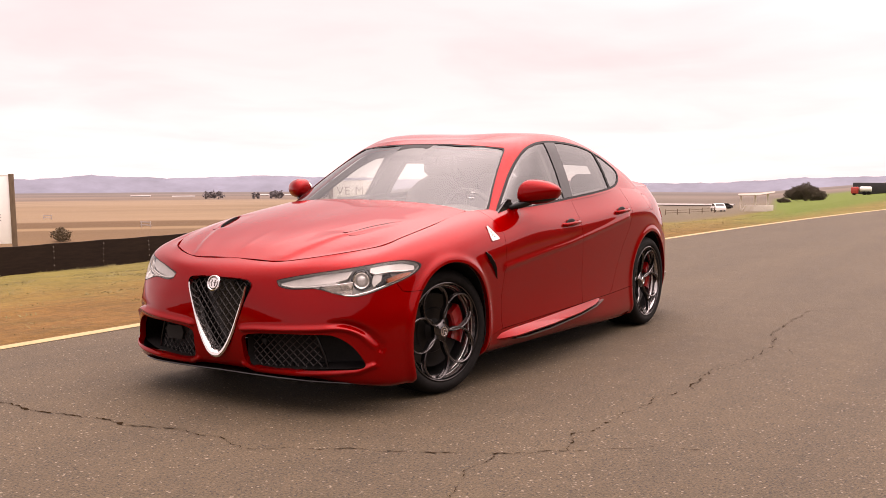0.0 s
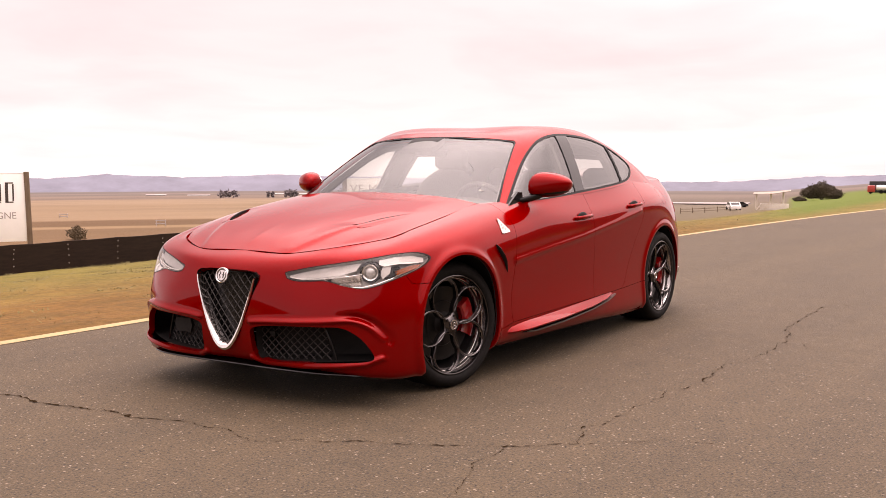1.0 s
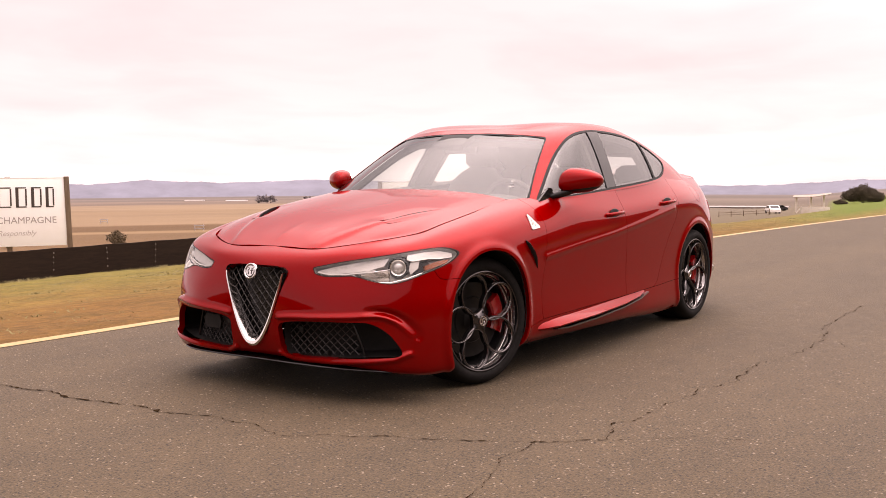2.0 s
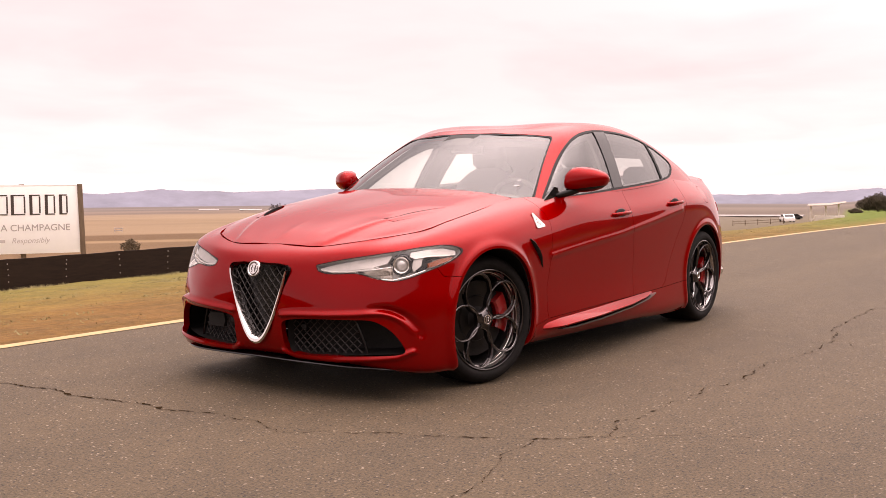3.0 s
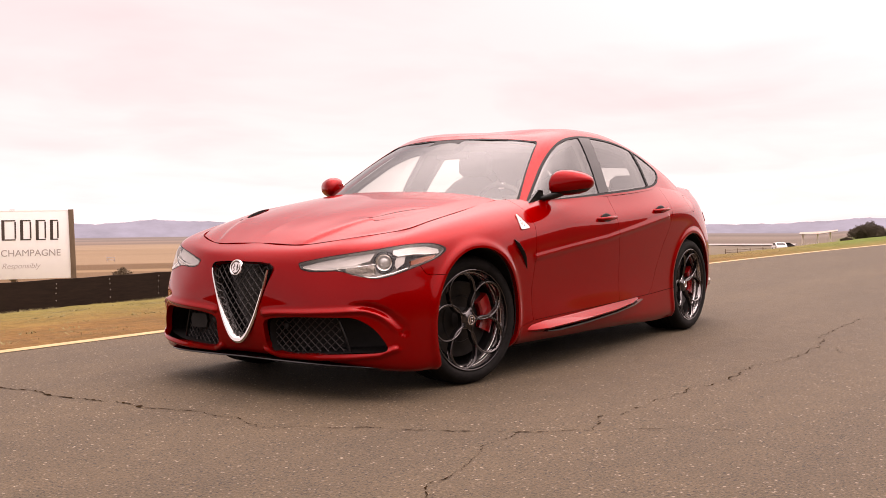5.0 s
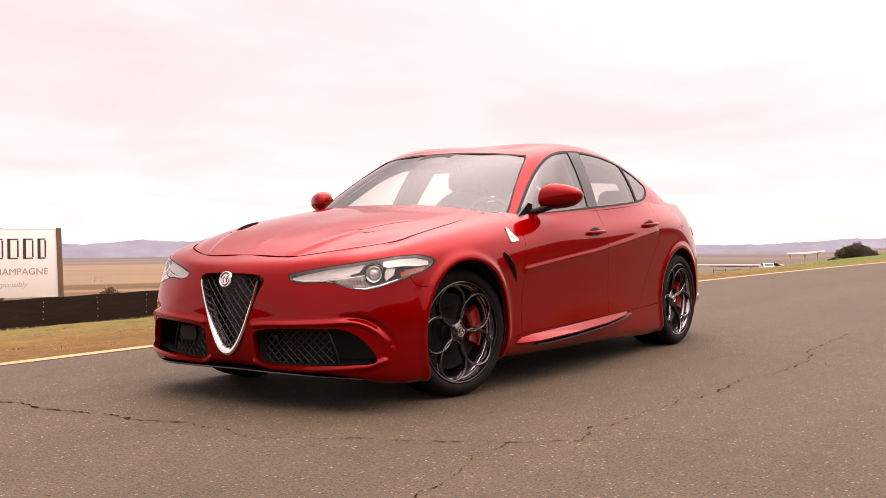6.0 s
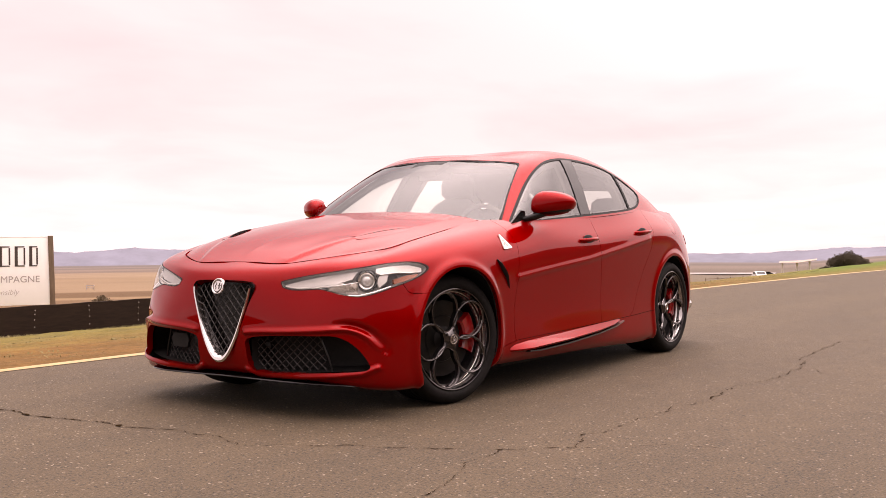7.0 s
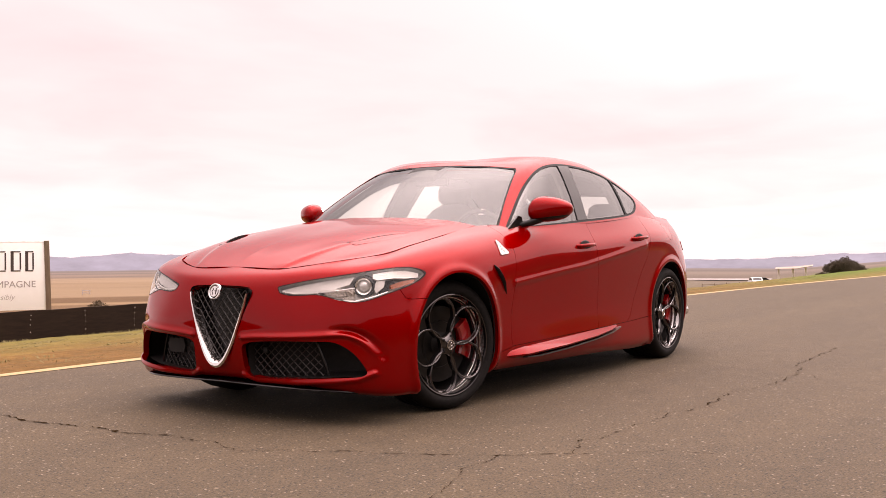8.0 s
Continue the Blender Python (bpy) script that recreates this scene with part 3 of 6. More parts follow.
def walled(s, depth=0.012):
    """Turns the open edges of a panel inwards, so that it has thickness; edges on the car's middle plane stay open."""
    v, n, t = s
    e = np.concatenate([t[:, [0, 1]], t[:, [1, 2]], t[:, [2, 0]]])
    key = np.sort(e, 1)
    _, first, number = np.unique(key, axis=0, return_index=True, return_counts=True)
    e = e[first[number == 1]]
    e = e[~((np.abs(v[e[:, 0], 1]) < 2e-3) & (np.abs(v[e[:, 1], 1]) < 2e-3))]
    if not len(e):
        return s
    a, b = v[e[:, 0]], v[e[:, 1]]
    c, d = b - n[e[:, 1]] * depth, a - n[e[:, 0]] * depth
    side = np.cross(b - a, d - a)
    side /= np.maximum(np.linalg.norm(side, axis=1, keepdims=True), 1e-9)
    k, m = len(v), len(e)
    i = np.arange(m)
    wt = np.concatenate([np.stack([k + i, k + 2 * m + i, k + m + i], 1), np.stack([k + i, k + 3 * m + i, k + 2 * m + i], 1)])
    return np.concatenate([v, a, b, c, d]), np.concatenate([n, -side, -side, -side, -side]), np.concatenate([t, wt])


def mesh_of(name, s, mat):
    v, n, t = s
    me = bpy.data.meshes.new(name)
    me.from_pydata(v.tolist(), [], t.tolist())
    me.materials.append(mat)
    me.polygons.foreach_set("use_smooth", np.ones(len(me.polygons), bool))
    me.normals_split_custom_set_from_vertices(n.tolist())
    me.update()
    return me


def panel(name, s, mat, parent, label=""):
    ob = new(name, mesh_of(name, s, mat))
    ob.parent = parent
    if label:
        ob["label"] = label
    return ob


def part(name, bm, mat, parent, label="", smooth=True):
    """Links a bmesh as one mesh object under a thing or a part."""
    me = bpy.data.meshes.new(name)
    bmesh.ops.recalc_face_normals(bm, faces=bm.faces)
    bm.to_mesh(me)
    bm.free()
    for f in me.polygons:
        f.use_smooth = smooth
    if smooth:
        me.set_sharp_from_angle(angle=radians(38))
    for x in mat if isinstance(mat, (list, tuple)) else (mat,):
        me.materials.append(x)
    ob = new(name, me)
    ob.parent = parent
    if label:
        ob["label"] = label
    return ob


def thing(name, label, category, m=None, group="", kind=""):
    ob = new(name)
    if m is not None:
        ob.matrix_world = m
    return tagged(ob, label, category, group, kind)


def box(bm, size, m=None, bevel=0.0, segments=2):
    r = bmesh.ops.create_cube(bm, size=1.0)
    vs = r["verts"]
    bmesh.ops.scale(bm, vec=size, verts=vs)
    if bevel:
        es = list({e for v in vs for e in v.link_edges})
        r = bmesh.ops.bevel(bm, geom=es, offset=bevel, segments=segments, affect="EDGES", profile=0.5)
        vs = list({v for f in r["faces"] for v in f.verts} | {v for v in vs if v.is_valid})
    if m is not None:
        bmesh.ops.transform(bm, matrix=m, verts=vs)
    return vs


def lathe(bm, profile, steps, axis="y"):
    """Turns a profile of (radius, along) pairs about the axis."""
    rings = []
    for k in range(steps):
        a = 2 * math.pi * k / steps
        c, s = math.cos(a), math.sin(a)
        rings.append([bm.verts.new((r * c, h, r * s) if axis == "y" else ((r * c, r * s, h) if axis == "z" else (h, r * c, r * s))) for r, h in profile])
    for k in range(steps):
        p, q = rings[k], rings[(k + 1) % steps]
        for i in range(len(profile) - 1):
            bm.faces.new((p[i], p[i + 1], q[i + 1], q[i]))
    return bm


def tube(bm, points, radius, sides=8, closed=False, flat=1.0, up=(0, 0, 1)):
    """A bar along points; radius may be one number or one for each point."""
    pts = [Vector(p) for p in points]
    rings = []
    for i, p in enumerate(pts):
        a = pts[i - 1] if i or closed else p
        b = pts[(i + 1) % len(pts)] if i < len(pts) - 1 or closed else p
        d = (b - a).normalized()
        s = d.cross(Vector(up))
        s = s.normalized() if s.length > 1e-5 else Vector((1, 0, 0))
        u = s.cross(d)
        r = radius[i] if isinstance(radius, (list, tuple, np.ndarray)) else radius
        rings.append([bm.verts.new(p + s * (r * math.cos(2 * math.pi * k / sides)) + u * (r * flat * math.sin(2 * math.pi * k / sides))) for k in range(sides)])
    n = len(rings)
    for i in range(n if closed else n - 1):
        p, q = rings[i], rings[(i + 1) % n]
        for k in range(sides):
            bm.faces.new((p[k], p[(k + 1) % sides], q[(k + 1) % sides], q[k]))
    if not closed:
        bm.faces.new(rings[0][::-1])
        bm.faces.new(rings[-1])
    return bm


def outline_plate(bm, outline, depth, m=None):
    """A flat plate from an outline of (x, y), depth along z."""
    lo = [bm.verts.new((x, y, 0)) for x, y in outline]
    hi = [bm.verts.new((x, y, depth)) for x, y in outline]
    bm.faces.new(lo[::-1])
    bm.faces.new(hi)
    k = len(lo)
    for i in range(k):
        bm.faces.new((lo[i], lo[(i + 1) % k], hi[(i + 1) % k], hi[i]))
    if m is not None:
        bmesh.ops.transform(bm, matrix=m, verts=lo + hi)
    return bm


# ---- the car: nose towards +x, its left side towards +y, wheel axles at x = 1.41 and -1.41 ----
car = thing("car", "glossy red four-door sports sedan parked on the asphalt track", "car")

# flank lines from the nose's middle round the side to the tail's middle, from the sill upwards
SILL = [(2.12, 0, .185), (2.11, .25, .18), (2.08, .5, .168), (1.985, .72, .138), (1.8, .83, .13), (1.41, .84, .16), (1.03, .84, .165), (.5, .83, .155),
        (-.2, .83, .145), (-.9, .82, .125), (-1.41, .795, .16), (-1.85, .74, .2), (-2.17, .58, .23), (-2.29, .36, .24), (-2.32, 0, .24)]
LOWER = [(2.2, 0, .21), (2.19, .25, .205), (2.165, .5, .2), (2.052, .745, .182), (1.835, .86, .168), (1.41, .885, .2), (1.03, .885, .22), (.5, .88, .225),
         (-.2, .872, .205), (-.9, .855, .185), (-1.41, .832, .23), (-1.85, .785, .28), (-2.21, .62, .3), (-2.34, .38, .31), (-2.38, 0, .31)]
MID = [(2.235, 0, .36), (2.22, .25, .37), (2.175, .5, .4), (2.05, .738, .41), (1.835, .868, .42), (1.41, .905, .43), (1.03, .885, .42), (.5, .862, .42),
       (-.2, .85, .43), (-.9, .842, .44), (-1.41, .836, .45), (-1.85, .795, .45), (-2.21, .62, .46), (-2.36, .38, .46), (-2.4, 0, .46)]
UPPER = [(2.238, 0, .54), (2.208, .25, .54), (2.152, .48, .545), (2.035, .722, .55), (1.825, .842, .56), (1.41, .905, .62), (1.03, .893, .65), (.5, .874, .68),
         (-.2, .862, .715), (-.9, .853, .75), (-1.41, .84, .73), (-1.85, .79, .65), (-2.19, .61, .66), (-2.35, .38, .67), (-2.39, 0, .67)]
SHOULDER = [(2.205, 0, .65), (2.17, .27, .655), (2.105, .48, .67), (1.99, .714, .69), (1.785, .813, .72), (1.41, .865, .76), (1.03, .868, .78), (.5, .862, .8),
            (-.2, .852, .82), (-.9, .848, .86), (-1.41, .832, .87), (-1.85, .735, .86), (-2.15, .585, .86), (-2.32, .38, .87), (-2.36, 0, .87)]
CROWN = [(2.16, 0, .695), (2.135, .275, .695), (2.06, .5, .715), (1.925, .683, .745), (1.72, .757, .785), (1.38, .785, .84), (1, .783, .885), (.5, .83, .877),
         (-.2, .808, .903), (-.9, .792, .947), (-1.38, .765, .962), (-1.8, .685, .96), (-2.14, .56, .95), (-2.32, .38, .97), (-2.36, 0, .98)]
EDGE = [(2.10, 0, .725), (2.088, .28, .717), (1.975, .522, .752), (1.78, .660, .785), (1.60, .695, .826), (1.35, .705, .872), (.98, .685, .93), (.5, .785, .935),
        (-.2, .775, .97), (-.9, .745, 1.02), (-1.35, .69, 1.035), (-1.75, .62, 1.02), (-2.12, .525, 1.015), (-2.29, .37, 1.04), (-2.33, 0, 1.06)]
flank_grid = net([SILL, LOWER, MID, UPPER, SHOULDER, CROWN, EDGE], 24, 16)
# ease across the car's middle too, by a mirrored margin at nose and tail
wide = np.concatenate([flank_grid[:, 24:0:-1] * (1, -1, 1), flank_grid, flank_grid[:, -2:-26:-1] * (1, -1, 1)], axis=1)
flank_grid = eased(wide, 90)[:, 24:-24]
flank_grid = doubled(doubled(flank_grid, 0), 1)
flank_grid[:, 0, 1] = flank_grid[:, -1, 1] = 0
FLANK = surface(flank_grid)
if FLANK[1][np.argmax(FLANK[0][:, 1]), 1] < 0:
    FLANK = (FLANK[0], -FLANK[1], FLANK[2][:, ::-1])
FLANK[1][np.abs(FLANK[0][:, 1]) < 1e-6, 1] = 0

# outlines of lamps, grilles and openings in the front view (y, z)
HEADLAMP = rounded([(.338, .634), (.40, .650), (.483, .667), (.59, .685), (.685, .702), (.775, .722), (.815, .722), (.842, .696), (.838, .655), (.811, .620), (.757, .584), (.70, .570), (.63, .582),
                    (.54, .603), (.46, .600), (.40, .600), (.352, .612)], 5)
SHIELD = [(0, .640), (.12, .638), (.18, .632), (.203, .618), (.205, .60), (.19, .555), (.155, .46), (.115, .365), (.07, .29), (.03, .252), (0, .246), (-.01, .30), (-.01, .60)]
INTAKE = rounded([(.16, .345), (.205, .374), (.34, .386), (.54, .390), (.64, .386), (.715, .338), (.762, .258), (.748, .232), (.64, .224), (.42, .213), (.22, .208), (.165, .252)], 5)
nose = lambda v: 1.55 - v[:, 0]
is_headlamp, is_shield, is_intake = inside(HEADLAMP, 1, 2, nose), inside(SHIELD, 1, 2, nose), inside(INTAKE, 1, 2, nose)


def brow(v):
    """The lip that stands proud over each lower intake, and the soft crease under the headlamps."""
    line = [(.17, .393), (.236, .399), (.395, .404), (.56, .412), (.63, .418), (.675, .418), (.715, .406), (.752, .380), (.79, .330)]
    line = spline(line, 5)
    p = np.stack([np.abs(v[:, 1]), v[:, 2]], 1)
    best = np.full(len(p), 1e9)
    below = np.zeros(len(p))
    for s, e in zip(line[:-1], line[1:]):
        d = e - s
        t = np.clip(((p - s) @ d) / (d @ d), 0, 1)
        q = p - s - t[:, None] * d
        dist = np.linalg.norm(q, axis=1)
        nearer = dist < best
        best = np.where(nearer, dist, best)
        below = np.where(nearer, d[0] * q[:, 1] - d[1] * q[:, 0], below)
    side = np.where(below > 0, best, -best)
    width = np.where(side > 0, 0.017, 0.008)
    lip = 0.015 * np.exp(-(best / width) ** 2) * np.clip((.81 - p[:, 0]) / .09, 0, 1)
    # the hollow above the lip's outer end
    scoop = -0.017 * np.exp(-((side - 0.024) / 0.014) ** 2) * np.clip((p[:, 0] - .60) / .09, 0, 1) * np.clip((.84 - p[:, 0]) / .09, 0, 1)
    return (lip + scoop) * np.clip((v[:, 0] - 1.80) / 0.10, 0, 1)


def ridge_line(v, line, height, above, below, a=1):
    """A raised crease along a line of (y or x, z), with its own softness on either side."""
    p = np.stack([v[:, 0] if a == 0 else np.abs(v[:, 1]), v[:, 2]], 1)
    best, side = np.full(len(p), 1e9), np.zeros(len(p))
    for s, e in zip(np.array(line[:-1]), np.array(line[1:])):
        d = e - s
        t = ((p - s) @ d) / (d @ d)
        q = p - s - np.clip(t, 0, 1)[:, None] * d
        dist = np.linalg.norm(q, axis=1)
        nearer = dist < best
        best, side = np.where(nearer, dist, best), np.where(nearer, q[:, 1], side)
    return height * np.exp(-(best / np.where(side > 0, above, below)) ** 2)


def creases(v):
    """The blade under each lower intake and the fold along the doors."""
    blade = ridge_line(v, [(.15, .222), (.22, .194), (.45, .198), (.64, .210), (.735, .220), (.785, .245)], .013, .011, .014) * np.clip((v[:, 0] - 1.85) / .08, 0, 1)
    fold = ridge_line(v, [(.90, .620), (.45, .660), (.0, .698), (-.50, .760), (-.95, .822)], .0065, .020, .016, 0) * (v[:, 1] > .6)
    return blade + fold


def flare(v):
    """A soft raised lip round each wheel arch."""
    out = np.zeros(len(v))
    for x, r, high in ((1.447, .353, .362), (-1.41, .372, .366)):
        d = (np.hypot((v[:, 0] - x) / r, (v[:, 2] - .332) / high) - 1) * r
        out += .010 * np.exp(-((d - .012) / .026) ** 2) * (v[:, 1] > .5)
    return out


def relief(s):
    v, n, t = s
    v = v + n * (brow(v) + flare(v) + creases(v))[:, None]
    # normals again from the faces
    fn = np.cross(v[t[:, 1]] - v[t[:, 0]], v[t[:, 2]] - v[t[:, 0]])
    m = np.zeros_like(v)
    for k in range(3):
        np.add.at(m, t[:, k], fn)
    m[np.abs(v[:, 1]) < 1e-6, 1] = 0
    m /= np.maximum(np.linalg.norm(m, axis=1, keepdims=True), 1e-12)
    return v, m, t


FLANK = relief(FLANK)


def arch(x, r, high):
    return lambda v: (np.hypot((v[:, 0] - x) / r, (v[:, 2] - 0.332) / high) - 1) * r


ARCH_F, ARCH_R = arch(1.447, 0.353, 0.362), arch(-1.41, 0.372, 0.366)
shell = FLANK
for f in (ARCH_F, ARCH_R):
    shell = cut(shell, f)[1]
_, body = split(shell, is_headlamp, 0.005)
lamp_seal = cut(cut(FLANK, grown(is_headlamp, 0.0024))[0], grown(is_headlamp, -0.0008))[1]
lamp_skin = cut(FLANK, grown(is_headlamp, 0.0004))[0]
_, body = split(body, is_shield, 0.0)
_, body = split(body, is_intake, 0.0)

# panels of the flank, by their outlines in the side view (x, z)
FRONT_DOOR = [(.93, 1.2), (.885, .90), (.865, .80), (.90, .62), (.94, .45), (.935, .33), (.92, .284), (-.10, .301), (-.175, .303), (-.185, .60), (-.165, .80), (-.158, 1.2)]
REAR_DOOR = [(-.158, 1.2), (-.165, .80), (-.185, .60), (-.175, .303), (-.62, .314), (-.68, .35), (-.76, .48), (-.86, .62), (-.97, .74), (-1.04, .86), (-1.08, 1.2)]
BUMPER_F = [(3, 0), (3, .9), (1.86, .9), (1.85, .62), (1.828, .584), (1.80, .577), (1.60, .577), (1.60, 0)]
NOSE_TOP = [(3, .70), (3, 2), (1.80, 2), (1.80, .70)]
BUMPER_R = [(-3, 0), (-3, .83), (-2.1, .80), (-1.80, .70), (-1.76, .58), (-1.76, 0)]
SKIRT = [(1.06, 0), (1.06, .262), (.9, .285), (-.1, .300), (-.68, .315), (-1.06, .33), (-1.06, 0)]
in_skirt = inside(SKIRT, 0, 2)
sill, body = split(body, in_skirt)
door_f, body = split(body, inside(FRONT_DOOR, 0, 2))
door_r, body = split(body, inside(REAR_DOOR, 0, 2))
nose_top, body = cut(body, inside(NOSE_TOP, 0, 2))
bumper_f, body = split(body, inside(BUMPER_F, 0, 2))
bumper_f = joined(bumper_f, nose_top)
bumper_r, body = split(body, inside(BUMPER_R, 0, 2))
fender, quarter = cut(body, lambda v: 0.3 - v[:, 0])

FLAP = [(-1.475 + .068 * math.cos(k * math.pi / 16), .912 + .060 * math.sin(k * math.pi / 16)) for k in range(32)]
flap, quarter_left = split(quarter, inside(FLAP, 0, 2, lambda v: .5 - v[:, 1]), .0024)


def on_flank(x, z):
    """The flank's place and outward normal at a length and a height on the left side."""
    v, n, _ = FLANK
    near = np.where(v[:, 1] > 0.3, (v[:, 0] - x) ** 2 + (v[:, 2] - z) ** 2, 9)
    i = int(np.argmin(near))
    return v[i], n[i]


def on_nose(y, z):
    """The nose's place and outward normal at a width and a height on the left side."""
    v, n, _ = FLANK
    near = np.where(v[:, 0] > 1.3, (v[:, 1] - y) ** 2 + (v[:, 2] - z) ** 2, 9)
    i = int(np.argmin(near))
    return Vector(v[i]), Vector(n[i])


bumper = panel("front_bumper", walled(both(bumper_f), 0.03), PAINT, car)
panel("rear_bumper", walled(both(bumper_r), 0.02), PAINT, car)
doors = {}
for flip in (False, True):
    side = mirrored if flip else (lambda s: s)
    panel("front_fender", walled(side(fender), 0.03), PAINT, car)
    rear_wing = panel("rear_quarter", walled(side(quarter if flip else quarter_left), 0.03), PAINT, car)
    if not flip:
        panel("fuel_flap", walled(flap, 0.012), PAINT, rear_wing, "round red fuel flap")
    doors["f", flip] = panel("front_door", walled(side(door_f), 0.015), PAINT, car)
    doors["r", flip] = panel("rear_door", walled(side(door_r), 0.015), PAINT, car)
    panel("sill_panel", walled(side(sill), 0.015), PAINT, car)

# dark inner shell behind the joints
inner = moved(FLANK, -0.022)
for f in (arch(1.447, 0.351, 0.360), arch(-1.41, 0.370, 0.364)):
    inner = cut(inner, f)[1]
for f in (is_headlamp, is_shield, is_intake):
    inner = cut(inner, grown(f, 0.01))[1]
panel("inner_shell", both(inner), DARK_GAP, car)


# ---- bonnet: a four-sided patch with a raised power dome ----
def patch(front, side, back, middle, per=10):
    """A smooth patch between four lines: front and back run from the middle outwards, middle and side from front to back."""
    f, b = spline(front, per), spline(back, per)
    m, s = spline(middle, per), spline(side, per)
    nu, nv = len(f), len(m)
    f, b = [np.array([np.interp(np.linspace(0, 1, nu), np.linspace(0, 1, len(c)), c[:, k]) for k in range(3)]).T for c in (f, b)]
    m, s = [np.array([np.interp(np.linspace(0, 1, nv), np.linspace(0, 1, len(c)), c[:, k]) for k in range(3)]).T for c in (m, s)]
    u, v = np.linspace(0, 1, nu)[None, :, None], np.linspace(0, 1, nv)[:, None, None]
    ruled = (1 - v) * f[None] + v * b[None]
    cross = (1 - u) * m[:, None] + u * s[:, None]
    corner = (1 - u) * (1 - v) * m[0] + u * (1 - v) * s[0] + (1 - u) * v * m[-1] + u * v * s[-1]
    return ruled + cross - corner, u[..., 0], v[..., 0]


HOOD_FRONT = [(2.098, 0, .7265), (2.098, .14, .7245), (2.086, .28, .7195), (2.035, .41, .736), (1.968, .520, .754)]
HOOD_SIDE = [(1.968, .520, .754), (1.78, .657, .788), (1.60, .692, .829), (1.35, .702, .875), (.98, .682, .933)]
HOOD_BACK = [(1.03, 0, .985), (1.03, .2, .983), (1.02, .4, .973), (1.0, .56, .957), (.98, .682, .933)]
HOOD_MIDDLE = [(2.098, 0, .7265), (1.95, 0, .800), (1.70, 0, .868), (1.40, 0, .925), (1.03, 0, .985)]
hg, hu, hv = patch(HOOD_FRONT, HOOD_SIDE, HOOD_BACK, HOOD_MIDDLE, 14)
hg[..., 2] += 0.015 * np.sin(np.pi * hu) ** 1.2 * np.sin(np.pi * np.clip(hv * 1.02, 0, 1)) ** 0.8
hg[..., 2] += 0.003 * np.exp(-((hu - 0.80) / 0.10) ** 2) * np.sin(np.pi * hv) ** 0.7
hg = eased(hg, 30)
# the crease that runs from the kink in the front edge back to the vent, sharp on its outer side
fold_y = np.interp(hg[..., 0], (1.30, 1.50, 1.755, 1.95, 2.09), (.60, .535, .425, .345, .275))
off = hg[..., 1] - fold_y
hg[..., 2] += 0.0065 * np.exp(-(off / np.where(off > 0, .022, .075)) ** 2) * np.clip((hg[..., 0] - 1.35) / .25, 0, 1) * np.clip((2.105 - hg[..., 0]) / .05, 0, 1)
# inside each vent the skin dips, so that the vent's outer wall stands over it
full_hood = hg.copy()
VENT_X, VENT_Y = (1.44, 1.55, 1.70, 1.755), (.560, .525, .462, .424)
dip_in = np.interp(hg[..., 0], VENT_X, VENT_Y) - hg[..., 1]
dip_along = np.sin(np.pi * np.clip((hg[..., 0] - 1.44) / .315, 0, 1)) ** .7
hg[..., 2] -= .013 * dip_along * np.where(dip_in > 0, np.clip(1 - dip_in / .13, 0, 1) ** 1.4, 0)
hood = surface(hg)
if hood[1][:, 2].mean() < 0:
    hood = (hood[0], -hood[1], hood[2][:, ::-1])
hood[1][np.abs(hood[0][:, 1]) < 1e-6, 1] = 0
VENT = [(1.755, .418), (1.70, .462), (1.55, .525), (1.45, .556), (1.448, .548), (1.50, .522), (1.60, .484), (1.70, .440), (1.745, .412)]
is_vent = inside([(y, x) for x, y in VENT], 1, 0)
vent_floor, hood = cut(hood, is_vent)
bonnet = panel("bonnet", walled(both(hood), 0.016), PAINT, car)
for flip in (False, True):
    s = mirrored(vent_floor) if flip else vent_floor
    panel("bonnet_vent", (s[0] - np.array([0, 0, .012]), s[1], s[2]), BLACK_MATT, bonnet, "black recessed bonnet vent")
near_vent = full_hood.reshape(-1, 3)
near_vent = near_vent[(near_vent[:, 0] > 1.35) & (near_vent[:, 0] < 1.85) & (near_vent[:, 1] > .36)]
fx, fy = near_vent[:, 0], near_vent[:, 1]
HOOD_FIT = np.linalg.lstsq(np.stack([fx * 0 + 1, fx, fy, fx * fx, fx * fy, fy * fy, fx ** 3, fx * fx * fy, fx * fy * fy, fy ** 3], 1), near_vent[:, 2], rcond=None)[0]


# a raised lip along the outer edge of each vent, dark on its inner face
def on_hood(x, y):
    return float(np.dot(HOOD_FIT, (1, x, y, x * x, x * y, y * y, x ** 3, x * x * y, x * y * y, y ** 3)))


